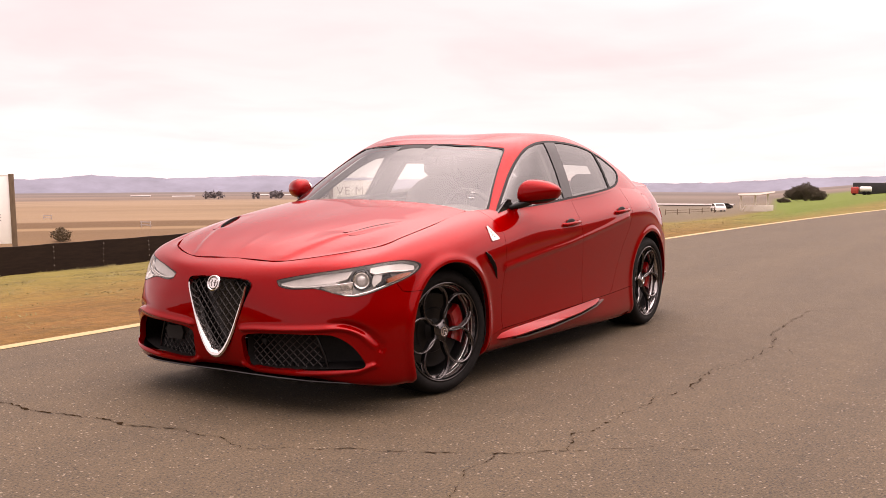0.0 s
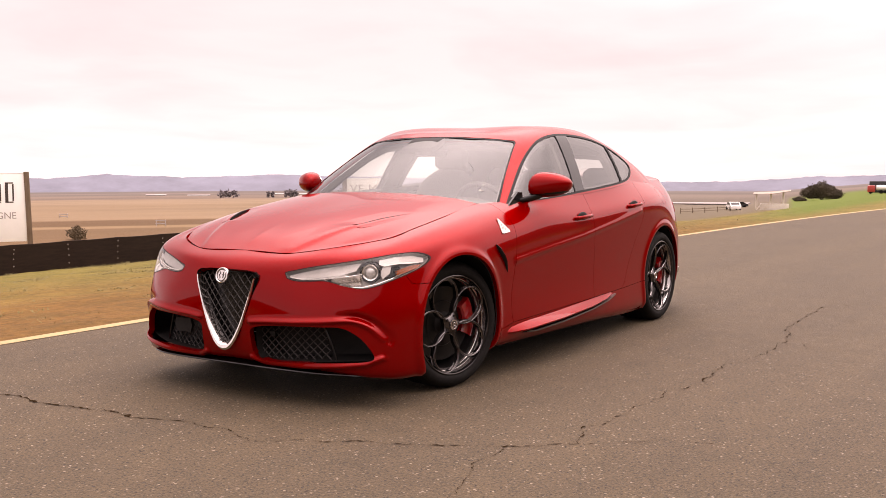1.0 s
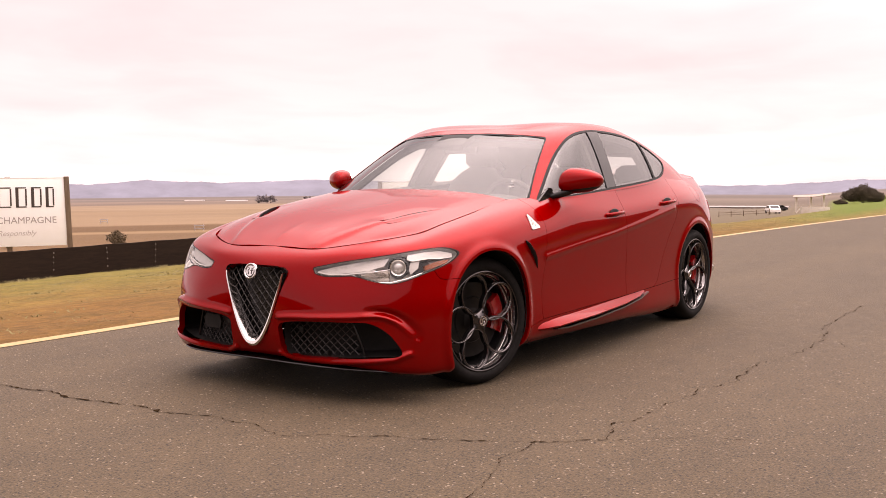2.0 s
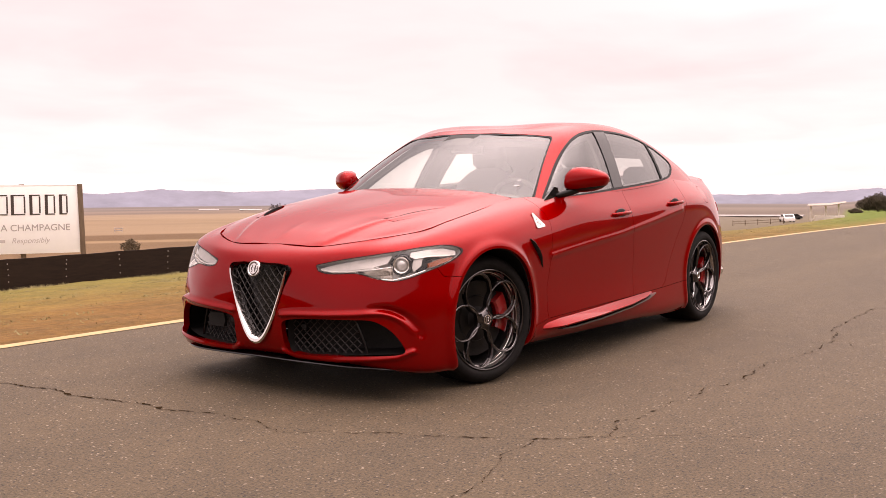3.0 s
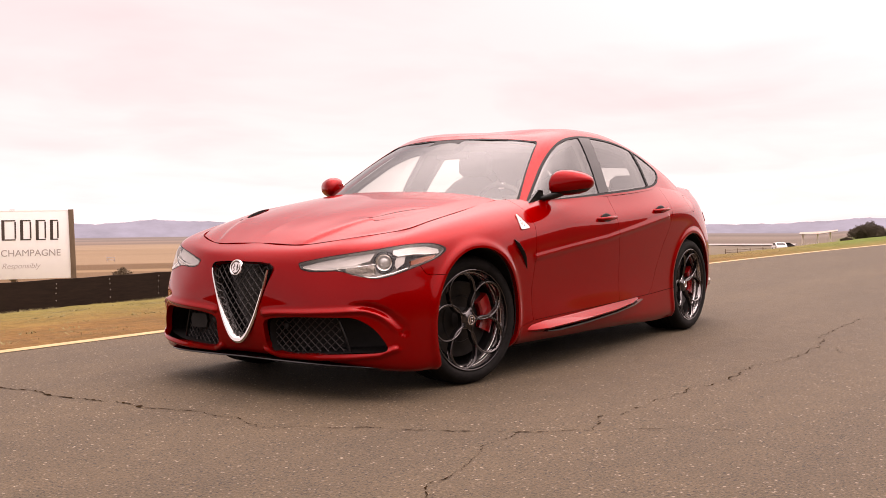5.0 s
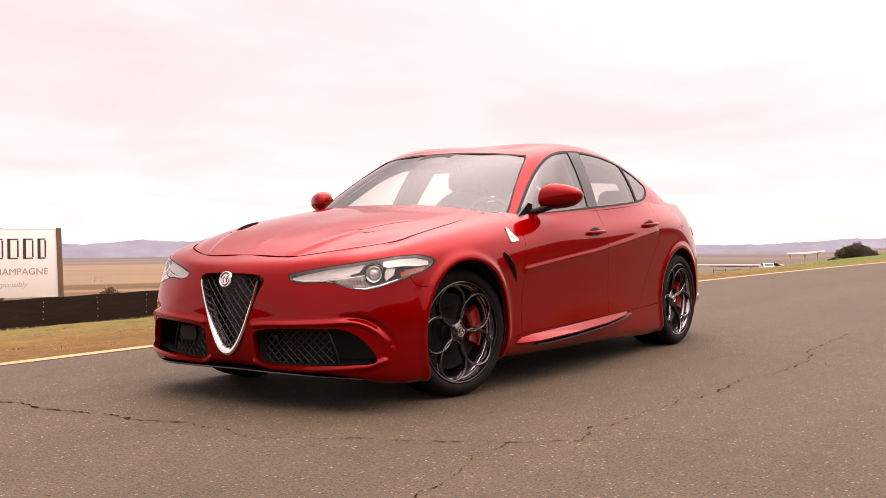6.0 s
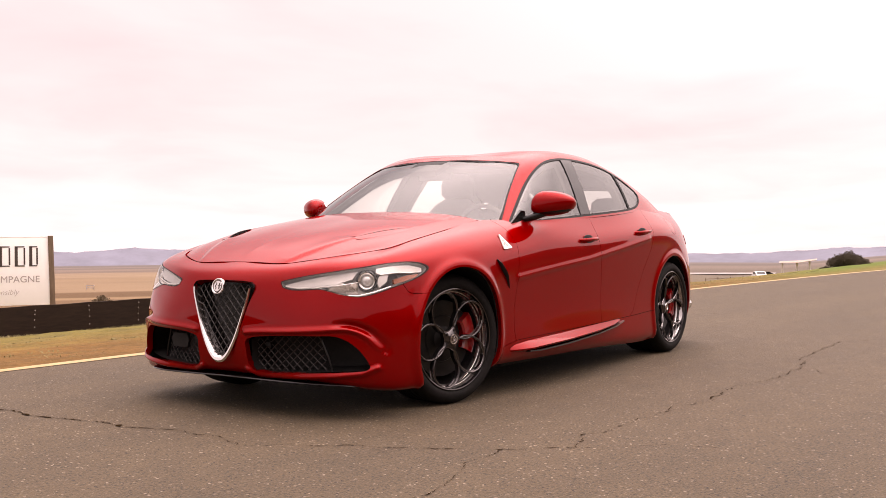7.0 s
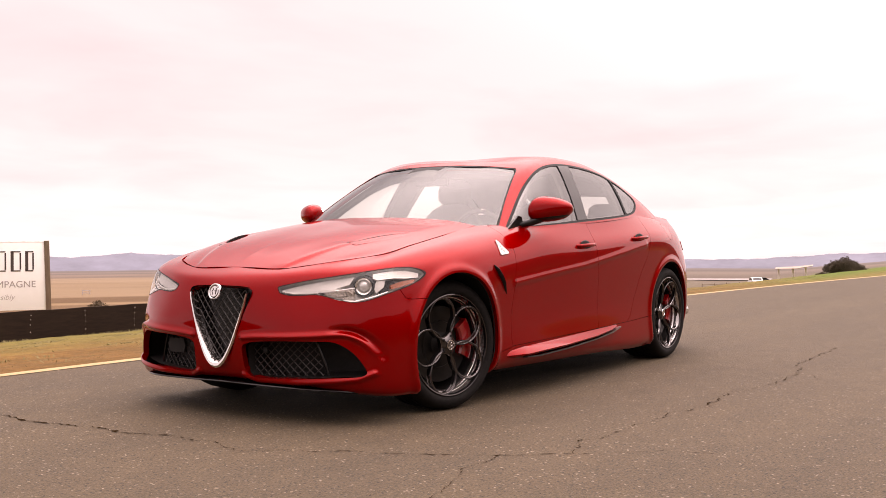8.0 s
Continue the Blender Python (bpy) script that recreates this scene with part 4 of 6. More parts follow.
for flip in (1, -1):
    skin, face = bmesh.new(), bmesh.new()
    a_row, b_row = [], []
    for k in range(15):
        t = k / 14
        x = 1.755 - .315 * t
        y = float(np.interp(x, VENT_X, VENT_Y))
        up = .0032 * math.sin(math.pi * min(t * 1.05, 1)) ** .7
        z0, z1 = on_hood(x, y), on_hood(x, y + .055)
        a_row.append([skin.verts.new(q) for q in ((x, y * flip, z0 + up), (x, (y + .007) * flip, z0 + up + .0015), (x, (y + .024) * flip, z0 * .56 + z1 * .44 + up * .62), (x, (y + .055) * flip, z1 - .0005))])
        b_row.append([face.verts.new(q) for q in ((x, y * flip, z0 + up), (x, (y - .001) * flip, z0 - .034))])
    for p, q in zip(a_row, a_row[1:]):
        for k in range(3):
            skin.faces.new((p[k], p[k + 1], q[k + 1], q[k]))
    for p, q in zip(b_row, b_row[1:]):
        face.faces.new((p[0], p[1], q[1], q[0]))
    part("vent_lip", skin, PAINT, bonnet)
    edge = tube(bmesh.new(), [row[0].co.copy() for row in b_row[1:-1]], [.0012 + .0022 * math.sin(math.pi * k / 12) for k in range(13)], 6)
    part("vent_edge", edge, BLACK_MATT, bonnet)
    part("vent_mouth", face, BLACK_MATT, bonnet)
panel("engine_bay_cover", both((hg.reshape(-1, 3) - np.array([0, 0, .03]), surface(hg)[1], surface(hg)[2])), DARK_GAP, car)

# ---- boot lid ----
BOOT_FRONT = [(-1.86, 0, 1.045), (-1.85, .2, 1.043), (-1.82, .42, 1.035), (-1.76, .615, 1.02)]
BOOT_SIDE = [(-1.76, .615, 1.02), (-1.95, .575, 1.016), (-2.12, .52, 1.015)]
BOOT_BACK = [(-2.335, 0, 1.065), (-2.325, .2, 1.06), (-2.28, .37, 1.045), (-2.12, .52, 1.015)]
BOOT_MIDDLE = [(-1.86, 0, 1.045), (-2.1, 0, 1.052), (-2.335, 0, 1.065)]
bg, _, _ = patch(BOOT_FRONT, BOOT_SIDE, BOOT_BACK, BOOT_MIDDLE, 10)
boot = surface(bg)
if boot[1][:, 2].mean() < 0:
    boot = (boot[0], -boot[1], boot[2][:, ::-1])
boot[1][np.abs(boot[0][:, 1]) < 1e-6, 1] = 0
panel("boot_lid", walled(both(boot), 0.02), PAINT, car)

# ---- greenhouse: rings from the scuttle and belt up to the roof's middle ----
BELT = [(1.10, 0, .945), (1.05, .36, .935), (.83, .715, .925), (.42, .785, .93), (-.12, .785, .955), (-.6, .775, .985), (-1.0, .745, 1.01), (-1.55, .68, 1.01),
        (-1.86, .46, 1.03), (-1.93, 0, 1.05)]
WAIST = [(.74, 0, 1.165), (.71, .31, 1.155), (.55, .625, 1.12), (.25, .69, 1.15), (-.15, .685, 1.17), (-.6, .675, 1.18), (-1.0, .655, 1.18), (-1.38, .61, 1.14),
         (-1.55, .42, 1.18), (-1.60, 0, 1.21)]
CANT = [(.36, 0, 1.325), (.345, .28, 1.32), (.27, .535, 1.29), (.08, .565, 1.335), (-.2, .56, 1.36), (-.6, .555, 1.35), (-.92, .55, 1.305), (-1.12, .52, 1.265),
        (-1.18, .37, 1.31), (-1.20, 0, 1.335)]
ROOF = [(.30, 0, 1.343), (.28, .20, 1.345), (.20, .36, 1.349), (0, .40, 1.384), (-.22, .40, 1.394), (-.55, .40, 1.388), (-.82, .38, 1.364), (-1.0, .34, 1.335),
        (-1.07, .20, 1.34), (-1.08, 0, 1.355)]
RIDGE = [(.25, 0, 1.348), (.2, 0, 1.354), (.12, 0, 1.364), (0, 0, 1.379), (-.2, 0, 1.391), (-.5, 0, 1.392), (-.72, 0, 1.384), (-.88, 0, 1.374), (-.97, 0, 1.366), (-1.0, 0, 1.362)]
CABIN_SKIN = surface(net([BELT, WAIST, CANT, ROOF, RIDGE], 20, 14))
if CABIN_SKIN[1][np.argmax(CABIN_SKIN[0][:, 2]), 2] < 0:
    CABIN_SKIN = (CABIN_SKIN[0], -CABIN_SKIN[1], CABIN_SKIN[2][:, ::-1])
CABIN_SKIN[1][np.abs(CABIN_SKIN[0][:, 1]) < 1e-6, 1] = 0
WINDSCREEN = [(-.1, .90), (.735, .90), (.720, .94), (.660, 1.06), (.594, 1.19), (.548, 1.275), (.528, 1.290), (.40, 1.303), (.20, 1.315), (-.1, 1.318)]
DLO = rounded([(.785, .905), (.50, .925), (.20, .945), (-.15, .968), (-.50, .990), (-.85, 1.017), (-1.04, 1.047), (-1.145, 1.10), (-1.165, 1.145), (-1.10, 1.195), (-.98, 1.248), (-.80, 1.300),
               (-.60, 1.328), (-.35, 1.342), (-.12, 1.337), (.09, 1.305), (.28, 1.235), (.475, 1.125), (.665, .995), (.765, .925)], 5)
REAR_GLASS = [(-.1, 1.03), (.50, 1.04), (.515, 1.07), (.46, 1.20), (.40, 1.275), (.36, 1.295), (-.1, 1.318)]
is_ws = inside(WINDSCREEN, 1, 2, lambda v: 0.12 - v[:, 0])
is_dlo = inside(DLO, 0, 2, lambda v: 0.40 - v[:, 1])
is_rear = inside(REAR_GLASS, 1, 2, lambda v: v[:, 0] + 1.10)
ws, skin = cut(CABIN_SKIN, is_ws)
dlo, skin = cut(skin, is_dlo)
rear, skin = cut(skin, is_rear)
panel("roof", walled(both(skin), 0.035), PAINT, car)
ws_glass, ws_trim = cut(ws, grown(is_ws, -0.006))
# the glass is one even curve
wy, wz = ws_glass[0][:, 1], ws_glass[0][:, 2] - 1.1
terms = np.stack([wy * 0 + 1, wz, wz ** 2, wz ** 3, wy ** 2, wy ** 2 * wz, wy ** 2 * wz ** 2, wy ** 4, wy ** 4 * wz], 1)
fit = np.linalg.lstsq(terms, ws_glass[0][:, 0], rcond=None)[0]
slope_z = fit[1] + 2 * fit[2] * wz + 3 * fit[3] * wz ** 2 + fit[5] * wy ** 2 + 2 * fit[6] * wy ** 2 * wz + fit[8] * wy ** 4
slope_y = 2 * fit[4] * wy + 2 * fit[5] * wy * wz + 2 * fit[6] * wy * wz ** 2 + 4 * fit[7] * wy ** 3 + 4 * fit[8] * wy ** 3 * wz
even = np.stack([np.ones_like(wy), -slope_y, -slope_z], 1)
ws_glass = (np.stack([terms @ fit, wy, wz + 1.1], 1), even / np.linalg.norm(even, axis=1, keepdims=True), ws_glass[2])
panel("windscreen", both(moved(ws_glass, -0.004)), WS_GLASS, car, "clear laminated windscreen")
for y, z, w in ((.585, 1.022, .026), (.600, 1.006, .034)):
    near = ws_glass[0][np.argmin((ws_glass[0][:, 1] - y) ** 2 + (ws_glass[0][:, 2] - z) ** 2)]
    bm = bmesh.new()
    box(bm, (.004, w, .004), Matrix.Translation((near[0] - .012, near[1], near[2])) @ Matrix.Rotation(radians(-32), 4, "Y"))
    part("sticker", bm, BOARD, car, "small white sticker bar behind the windscreen")
panel("windscreen_seal", walled(both(moved(ws_trim, -0.002)), 0.02), SEAL, car, "black rubber windscreen seal")
rear_pane, rear_trim = cut(rear, grown(is_rear, -0.02))
panel("rear_window", both(moved(rear_pane, -0.004)), SIDE_GLASS, car, "tinted rear window")
panel("rear_window_seal", walled(both(moved(rear_trim, -0.002)), 0.02), SEAL, car)
B_POST = [(-.05, .90), (-.115, 1.20), (-.15, 1.40), (-.315, 1.40), (-.255, 1.20), (-.175, .90)]
C_POST = [(-.815, .90), (-.845, 1.10), (-.885, 1.40), (-.915, 1.40), (-.875, 1.10), (-.845, .90)]
pane, frame_ring = cut(dlo, grown(is_dlo, -0.013))
b_post, pane = cut(pane, inside(B_POST, 0, 2))
c_post, pane = cut(pane, inside(C_POST, 0, 2))
front_pane, rest = cut(pane, lambda v: -0.2 - v[:, 0])
rear_pane_side, quarter_pane = cut(rest, lambda v: -0.86 - v[:, 0])
for flip in (False, True):
    side = mirrored if flip else (lambda s: s)
    panel("window_surround", walled(side(frame_ring), 0.025), SEAL, car, "black window surround")
    panel("b_pillar_cover", walled(side(moved(b_post, 0.001)), 0.05), BLACK_GLOSS, car, "gloss black pillar cover")
    panel("window_divider", walled(side(moved(c_post, 0.001)), 0.03), SEAL, car)
    panel("front_side_window", side(moved(front_pane, -0.004)), SIDE_GLASS, doors["f", flip])
    panel("rear_side_window", side(moved(rear_pane_side, -0.004)), SIDE_GLASS, doors["r", flip])
    panel("quarter_window", side(moved(quarter_pane, -0.004)), SIDE_GLASS, doors["r", flip])
# headliner and pillar trim: a thick lining inside the shell, its openings smaller than the glass
lining = cut(CABIN_SKIN, lambda v: 0.93 - v[:, 2])[0]
for f in (grown(is_ws, -0.010), grown(is_rear, -0.050)):
    lining = cut(lining, f)[1]
opening, lining = cut(lining, grown(is_dlo, -0.034))
B_TRIM = [(-.01, .90), (-.075, 1.20), (-.10, 1.40), (-.36, 1.40), (-.30, 1.20), (-.215, .90)]
C_TRIM = [(-.80, .90), (-.83, 1.10), (-.86, 1.40), (-1.6, 1.40), (-1.6, .90)]
for f in (inside(B_TRIM, 0, 2), inside(C_TRIM, 0, 2)):
    piece, opening = cut(opening, f)
    lining = joined(lining, piece)
panel("headliner", walled(both(moved(lining, -0.045)), 0.03), HEADLINER, car, "grey cloth headliner and pillar trim")
# ---- the nose: shield grille, intakes, headlamps ----
def honeycomb(bm, poly_test, y0, y1, z0, z1, x_of, pitch=0.042, bar=0.0035, rise=1.0, depth=1.05):
    """A diamond mesh of thin deep bars in the (y, z) plane, kept where poly_test says so."""
    for sign in (1, -1):
        for k in range(-60, 60):
            pts = []
            for q in np.linspace(-.45, .45, 181):
                y, z = k * pitch + q, q * sign * rise + (z0 + z1) / 2
                if y0 <= y <= y1 and z0 <= z <= z1 and poly_test(y, z):
                    pts.append((x_of(y, z), y, z))
                else:
                    if len(pts) > 2:
                        tube(bm, pts, bar, 4, flat=depth, up=(1, 0, 0))
                    pts = []
            if len(pts) > 2:
                tube(bm, pts, bar, 4, flat=depth, up=(1, 0, 0))
    return bm


def point_in(poly):
    f = inside(poly, 1, 2)
    cache = {}

    def test(y, z):
        key = (round(y, 3), round(z, 3))
        if key not in cache:
            cache[key] = f(np.array([[2.2, y, z]]))[0] < -0.004
        return cache[key]
    return test


# shield: a red recess, the black mesh inside, the chrome V and the round emblem
grille = new("shield_grille")
grille.parent = car
rim_line = [(y, z) for y, z in SHIELD if y >= 0][:11]


def nose_x(y, z):
    """The nose's surface at a height and a width, for what sits in it."""
    y = abs(y)
    base = 2.236 - 0.55 * y ** 2 - 0.35 * max(z - 0.58, 0) ** 1.2 - 0.25 * max(0.27 - z, 0)
    return base


outer = spline([(y, z) for y, z in rim_line], 5)
loop = [(y, z) for y, z in outer] + [(-y, z) for y, z in outer[::-1]]
bm = bmesh.new()
front_ring = [bm.verts.new((nose_x(y, z) - 0.002, y, z)) for y, z in loop]
back_ring = [bm.verts.new((nose_x(y, z) - 0.075, y * 0.93, 0.45 + (z - 0.45) * 0.95)) for y, z in loop]
for i in range(len(loop)):
    j = (i + 1) % len(loop)
    if (front_ring[i].co - front_ring[j].co).length > 1e-6:
        bm.faces.new((front_ring[i], front_ring[j], back_ring[j], back_ring[i]))
bm.faces.new(back_ring)
part("grille_surround", bm, BLACK_GLOSS, grille)
inner_shield = [(y * 0.93, 0.45 + (z - 0.45) * 0.95) for y, z in loop]
test = point_in([(abs(y), z) for y, z in inner_shield[:len(inner_shield) // 2]] + [(-.02, .24), (-.02, .64)])
bm = honeycomb(bmesh.new(), test, -.21, .21, .25, .64, lambda y, z: nose_x(y, z) - 0.030, 0.043, 0.0031, 1.15)
part("grille_mesh", bm, MESH_GLOSS, grille, "gloss black diamond grille mesh")
# chrome V: wide at the tip, thin towards its ends
v_line = spline([(.186, .604), (.172, .55), (.142, .465), (.103, .37), (.062, .30), (.028, .268), (0, .262)], 6)
v_full = [(y, z) for y, z in v_line] + [(-y, z) for y, z in v_line[::-1][1:]]
bm = bmesh.new()
rows = []
for i, (y, z) in enumerate(v_full):
    k = 1 - abs(i - (len(v_full) - 1) / 2) / ((len(v_full) - 1) / 2)
    w = 0.0052 + 0.0135 * k ** 1.5
    a, b = v_full[max(i - 1, 0)], v_full[min(i + 1, len(v_full) - 1)]
    d = Vector((b[0] - a[0], b[1] - a[1])).normalized()
    n = Vector((d.y, -d.x))
    if n.y < 0 and abs(n.y) > abs(n.x) or n.x * y > 0 and abs(n.x) >= abs(n.y):
        n = -n
    x = nose_x(y, z)
    ring = []
    for s, dx in ((-1.0, -.030), (-1.0, .004), (-.45, .011), (.35, .008), (1.25, -.012), (1.6, -.040)):
        ring.append(bm.verts.new((x + dx, y + n.x * w * s, z + n.y * w * s)))
    rows.append(ring)
for p, q in zip(rows, rows[1:]):
    for k in range(6):
        bm.faces.new((p[k], p[(k + 1) % 6], q[(k + 1) % 6], q[k]))
bm.faces.new(rows[0][::-1])
bm.faces.new(rows[-1])
part("chrome_v", bm, CHROME, grille, "satin chrome V-shaped trim")
# emblem: a round plain badge with a ring, a cross and a wavy shape
EM = Matrix.Translation((2.237, 0, .610)) @ Matrix.Rotation(radians(-14), 4, "Y")
bm = lathe(bmesh.new(), [(0, .008), (.026, .0075), (.0285, .005), (.034, .009), (.0385, .008), (.040, .003), (.040, -.006), (0, -.006)], 40, "x")
bmesh.ops.transform(bm, matrix=EM, verts=bm.verts)
part("emblem", bm, CHROME, grille, "round chrome emblem")
bm = bmesh.new()
box(bm, (.003, .0035, .030), EM @ Matrix.Translation((.0085, .012, 0)))
box(bm, (.003, .016, .0035), EM @ Matrix.Translation((.0085, .012, .002)))
tube(bm, [EM @ Vector((.0085, -.010 + .004 * math.sin(k * 1.1), -.016 + .0036 * k)) for k in range(10)], .0019, 6)
tube(bm, [EM @ Vector((.0078, .0275 * math.cos(k * math.pi / 18), .0275 * math.sin(k * math.pi / 18))) for k in range(36)], .0016, 6, closed=True)
part("emblem_relief", bm, INK_DARK, grille)

# lower intakes: black boxes with a diamond mesh inside
for flip in (1, -1):
    bm = bmesh.new()
    ys = [(y, z) for y, z in INTAKE]
    fr = [bm.verts.new((2.185 - 0.30 * y ** 2.2 - 0.13 * max(y - .55, 0), y * flip, z)) for y, z in ys]
    bk = [bm.verts.new((2.05 - 0.34 * y ** 2.2 - 0.13 * max(y - .55, 0), (.03 + y * .93) * flip, .31 + (z - .31) * .86)) for y, z in ys]
    k = len(ys)
    for i in range(k):
        bm.faces.new((fr[i], fr[(i + 1) % k], bk[(i + 1) % k], bk[i]))
    bm.faces.new(bk)
    intake = part("lower_intake", bm, BLACK_MATT, car, "black lower air intake")
    tst = point_in(INTAKE)
    bm = honeycomb(bmesh.new(), lambda y, z: tst(y, z) and y < .50 + (.40 - z) * .25, .15, .58, .21, .40, lambda y, z: 2.150 - 0.32 * y ** 2.2, 0.041, 0.0030, .95)
    if flip < 0:
        bmesh.ops.scale(bm, vec=(1, -1, 1), verts=bm.verts)
    part("intake_mesh", bm, MESH_GLOSS, intake)
    bm = tube(bmesh.new(), [(2.155 - .32 * y ** 2.2, y * flip, z) for y, z in ((.50, .398), (.525, .34), (.55, .28), (.565, .222))], .006, 6)
    part("intake_divider", bm, BLACK_GLOSS, intake)
    bm = bmesh.new()
    box(bm, (.012, .03, .026), Matrix.Translation((2.15, .245 * flip, .335)), .004)
    part("parking_sensor", bm, BLACK_MATT, intake)
bm = bmesh.new()
outline_plate(bm, [(-.05, -.035), (.05, -.035), (.062, 0), (.05, .035), (-.05, .035), (-.062, 0)], .02, Matrix.Translation((2.12, -.38, .325)) @ Matrix.Rotation(radians(90), 4, "Y") @ Matrix.Rotation(radians(90), 4, "Z"))
part("radar_cover", bm, BLACK_MATT, bumper, "black sensor cover in the intake")
# the splitter under the bumper
sp = spline([(2.205, 0, .176), (2.19, .25, .171), (2.15, .50, .165), (2.09, .64, .160), (2.04, .70, .154), (1.98, .72, .150)], 8)
edge = [tuple(p) for p in sp] 
full = [(x, -y, z) for x, y, z in edge[::-1]] + edge[1:]
bm = bmesh.new()
rows = [[bm.verts.new(q) for q in ((x, y, z), (x - .003, y, z + .004), (x - .16, y * .93, z + .008), (x - .16, y * .93, z - .012), (x - .004, y, z - .004))] for x, y, z in full]
for p, q in zip(rows, rows[1:]):
    for k in range(5):
        bm.faces.new((p[k], p[(k + 1) % 5], q[(k + 1) % 5], q[k]))
part("splitter", bm, BLACK_GLOSS, bumper, "thin gloss black splitter lip")

# headlamps: a clear cover over a bowl with a projector, a reflector wedge and an amber end
bowl = moved(cut(FLANK, grown(is_headlamp, 0.004))[0], -0.060)
for flip in (False, True):
    side = mirrored if flip else (lambda s: s)
    sg = -1 if flip else 1
    lamp = panel("headlight", side(lamp_skin), LAMP_GLASS, car, "clear swept-back headlight with round projector")
    lamp.visible_shadow = False
    panel("lamp_seal", side(moved(lamp_seal, 0.0012)), DARK_GAP, lamp, "thin black seal round the headlight")
    panel("lamp_bowl", side(bowl), LAMP_BOWL, lamp)
    # side wall from the cover down to the bowl
    wall = walled(moved(cut(FLANK, grown(is_headlamp, -0.001))[0], -0.001), 0.061)
    v, n, t = wall
    keep = t[np.min(t, axis=1) >= len(cut(FLANK, grown(is_headlamp, -0.001))[0][0])]
    panel("lamp_rim", side((v, n, keep)), LAMP_GREY, lamp)
    pp, pn = on_nose(.720, .648)
    at = Matrix.Translation((pp - pn * .030) * 1.0) @ Matrix.Rotation(radians(26), 4, "Z")
    if sg < 0:
        at = Matrix.Diagonal((1, -1, 1, 1)) @ at
    bm = lathe(bmesh.new(), [(.026, -.012), (.030, -.002), (.034, .004), (.039, .006), (.042, .002), (.042, -.05)], 40, "x")
    bmesh.ops.transform(bm, matrix=at, verts=bm.verts)
    part("projector", bm, LAMP_CHROME, lamp, "chrome projector ring")
    bm = lathe(bmesh.new(), [(.042, -.002), (.0435, .007), (.047, .009), (.0505, .004), (.051, -.05)], 40, "x")
    bmesh.ops.transform(bm, matrix=at, verts=bm.verts)
    part("projector_bezel", bm, BLACK_GLOSS, lamp, "gloss black projector bezel")
    bm = lathe(bmesh.new(), [(0, .010), (.010, .009), (.019, .004), (.025, -.004), (.027, -.012)], 40, "x")
    bmesh.ops.transform(bm, matrix=at, verts=bm.verts)
    part("projector_lens", bm, LENS, lamp, "clear domed projector lens")

    def under(y, z, depth):
        q, n = on_nose(y, z)
        q = Vector((q.x, y, z)) - n * depth
        return Vector((q.x, q.y * sg, q.z))

    def inlay(outline, near, far):
        """A solid insert that follows the lamp's curve: its outline of (y, z), between two depths."""
        b = bmesh.new()
        my, mz = sum(p[0] for p in outline) / len(outline), sum(p[1] for p in outline) / len(outline)
        front = [b.verts.new(under(y, z, near)) for y, z in outline]
        back = [b.verts.new(under(y, z, far)) for y, z in outline]
        mid = b.verts.new(under(my, mz, near))
        for k in range(len(outline)):
            m2 = (k + 1) % len(outline)
            b.faces.new((front[k], front[m2], mid))
            b.faces.new((front[k], front[m2], back[m2], back[k]))
        return b

    # the grey inner blade of the long inner end, with a darker lower step
    part("light_blade", inlay([(.352, .626), (.42, .645), (.52, .668), (.62, .686), (.672, .694), (.660, .655), (.60, .634), (.52, .622), (.42, .612), (.37, .612)], .020, .055), LAMP_GREY, lamp, "grey inner bezel")
    bm = tube(bmesh.new(), [under(.36, .618, .012), under(.42, .609, .010), under(.50, .611, .010), under(.56, .620, .012), under(.63, .634, .014)], [.003, .004, .004, .0035, .003], 8)
    part("light_guide", bm, LAMP_GREY_LIGHT, lamp, "pale daytime light guide")
    # reflector wedge with facets, chrome-edged
    lower_line = spline([(.530, .607), (.585, .590), (.64, .579), (.70, .578)], 7)
    upper_line = spline([(.535, .612), (.585, .620), (.635, .627), (.688, .634)], 7)
    bm = bmesh.new()
    prev = None
    for i, ((y1, z1), (y2, z2)) in enumerate(zip(lower_line, upper_line)):
        pr = [bm.verts.new(under(y1 * (1 - w) + y2 * w, z1 * (1 - w) + z2 * w, .012 + .026 * math.sin(math.pi * w) + .014 * ((i + k) % 2))) for k, w in enumerate((0, .25, .5, .75, 1))]
        if prev:
            for k in range(4):
                bm.faces.new((prev[k], prev[k + 1], pr[k + 1], pr[k]))
        prev = pr
    part("reflector", bm, LAMP_CHROME, lamp, "faceted chrome reflector", smooth=False)
    bm = bmesh.new()
    tube(bm, [under(.690, .636, .010), under(.635, .627, .009), under(.585, .620, .008), under(.530, .610, .006), under(.585, .588, .006), under(.64, .577, .006), under(.70, .575, .008), under(.755, .592, .010), under(.795, .616, .010)],
         [.002, .0026, .003, .003, .0032, .0032, .003, .0026, .002], 6)
    part("lower_trim", bm, LAMP_CHROME, lamp, "thin chrome trim")
    # beside the projector: a pale upright, a dark hollow, the amber marker, and a pale insert painted as the upper
    # edge's reflection
    part("bezel_upright", inlay([(.756, .700), (.776, .704), (.785, .640), (.768, .612), (.756, .640)], .022, .05), LAMP_GREY_LIGHT, lamp)
    part("dark_hollow", inlay([(.776, .668), (.800, .676), (.812, .650), (.800, .620), (.786, .612), (.772, .630)], .030, .05), BLACK_MATT, lamp)
    part("side_marker", inlay([(.798, .648), (.818, .666), (.838, .672), (.837, .656), (.816, .634), (.802, .628)], .016, .032), AMBER, lamp, "amber side marker")
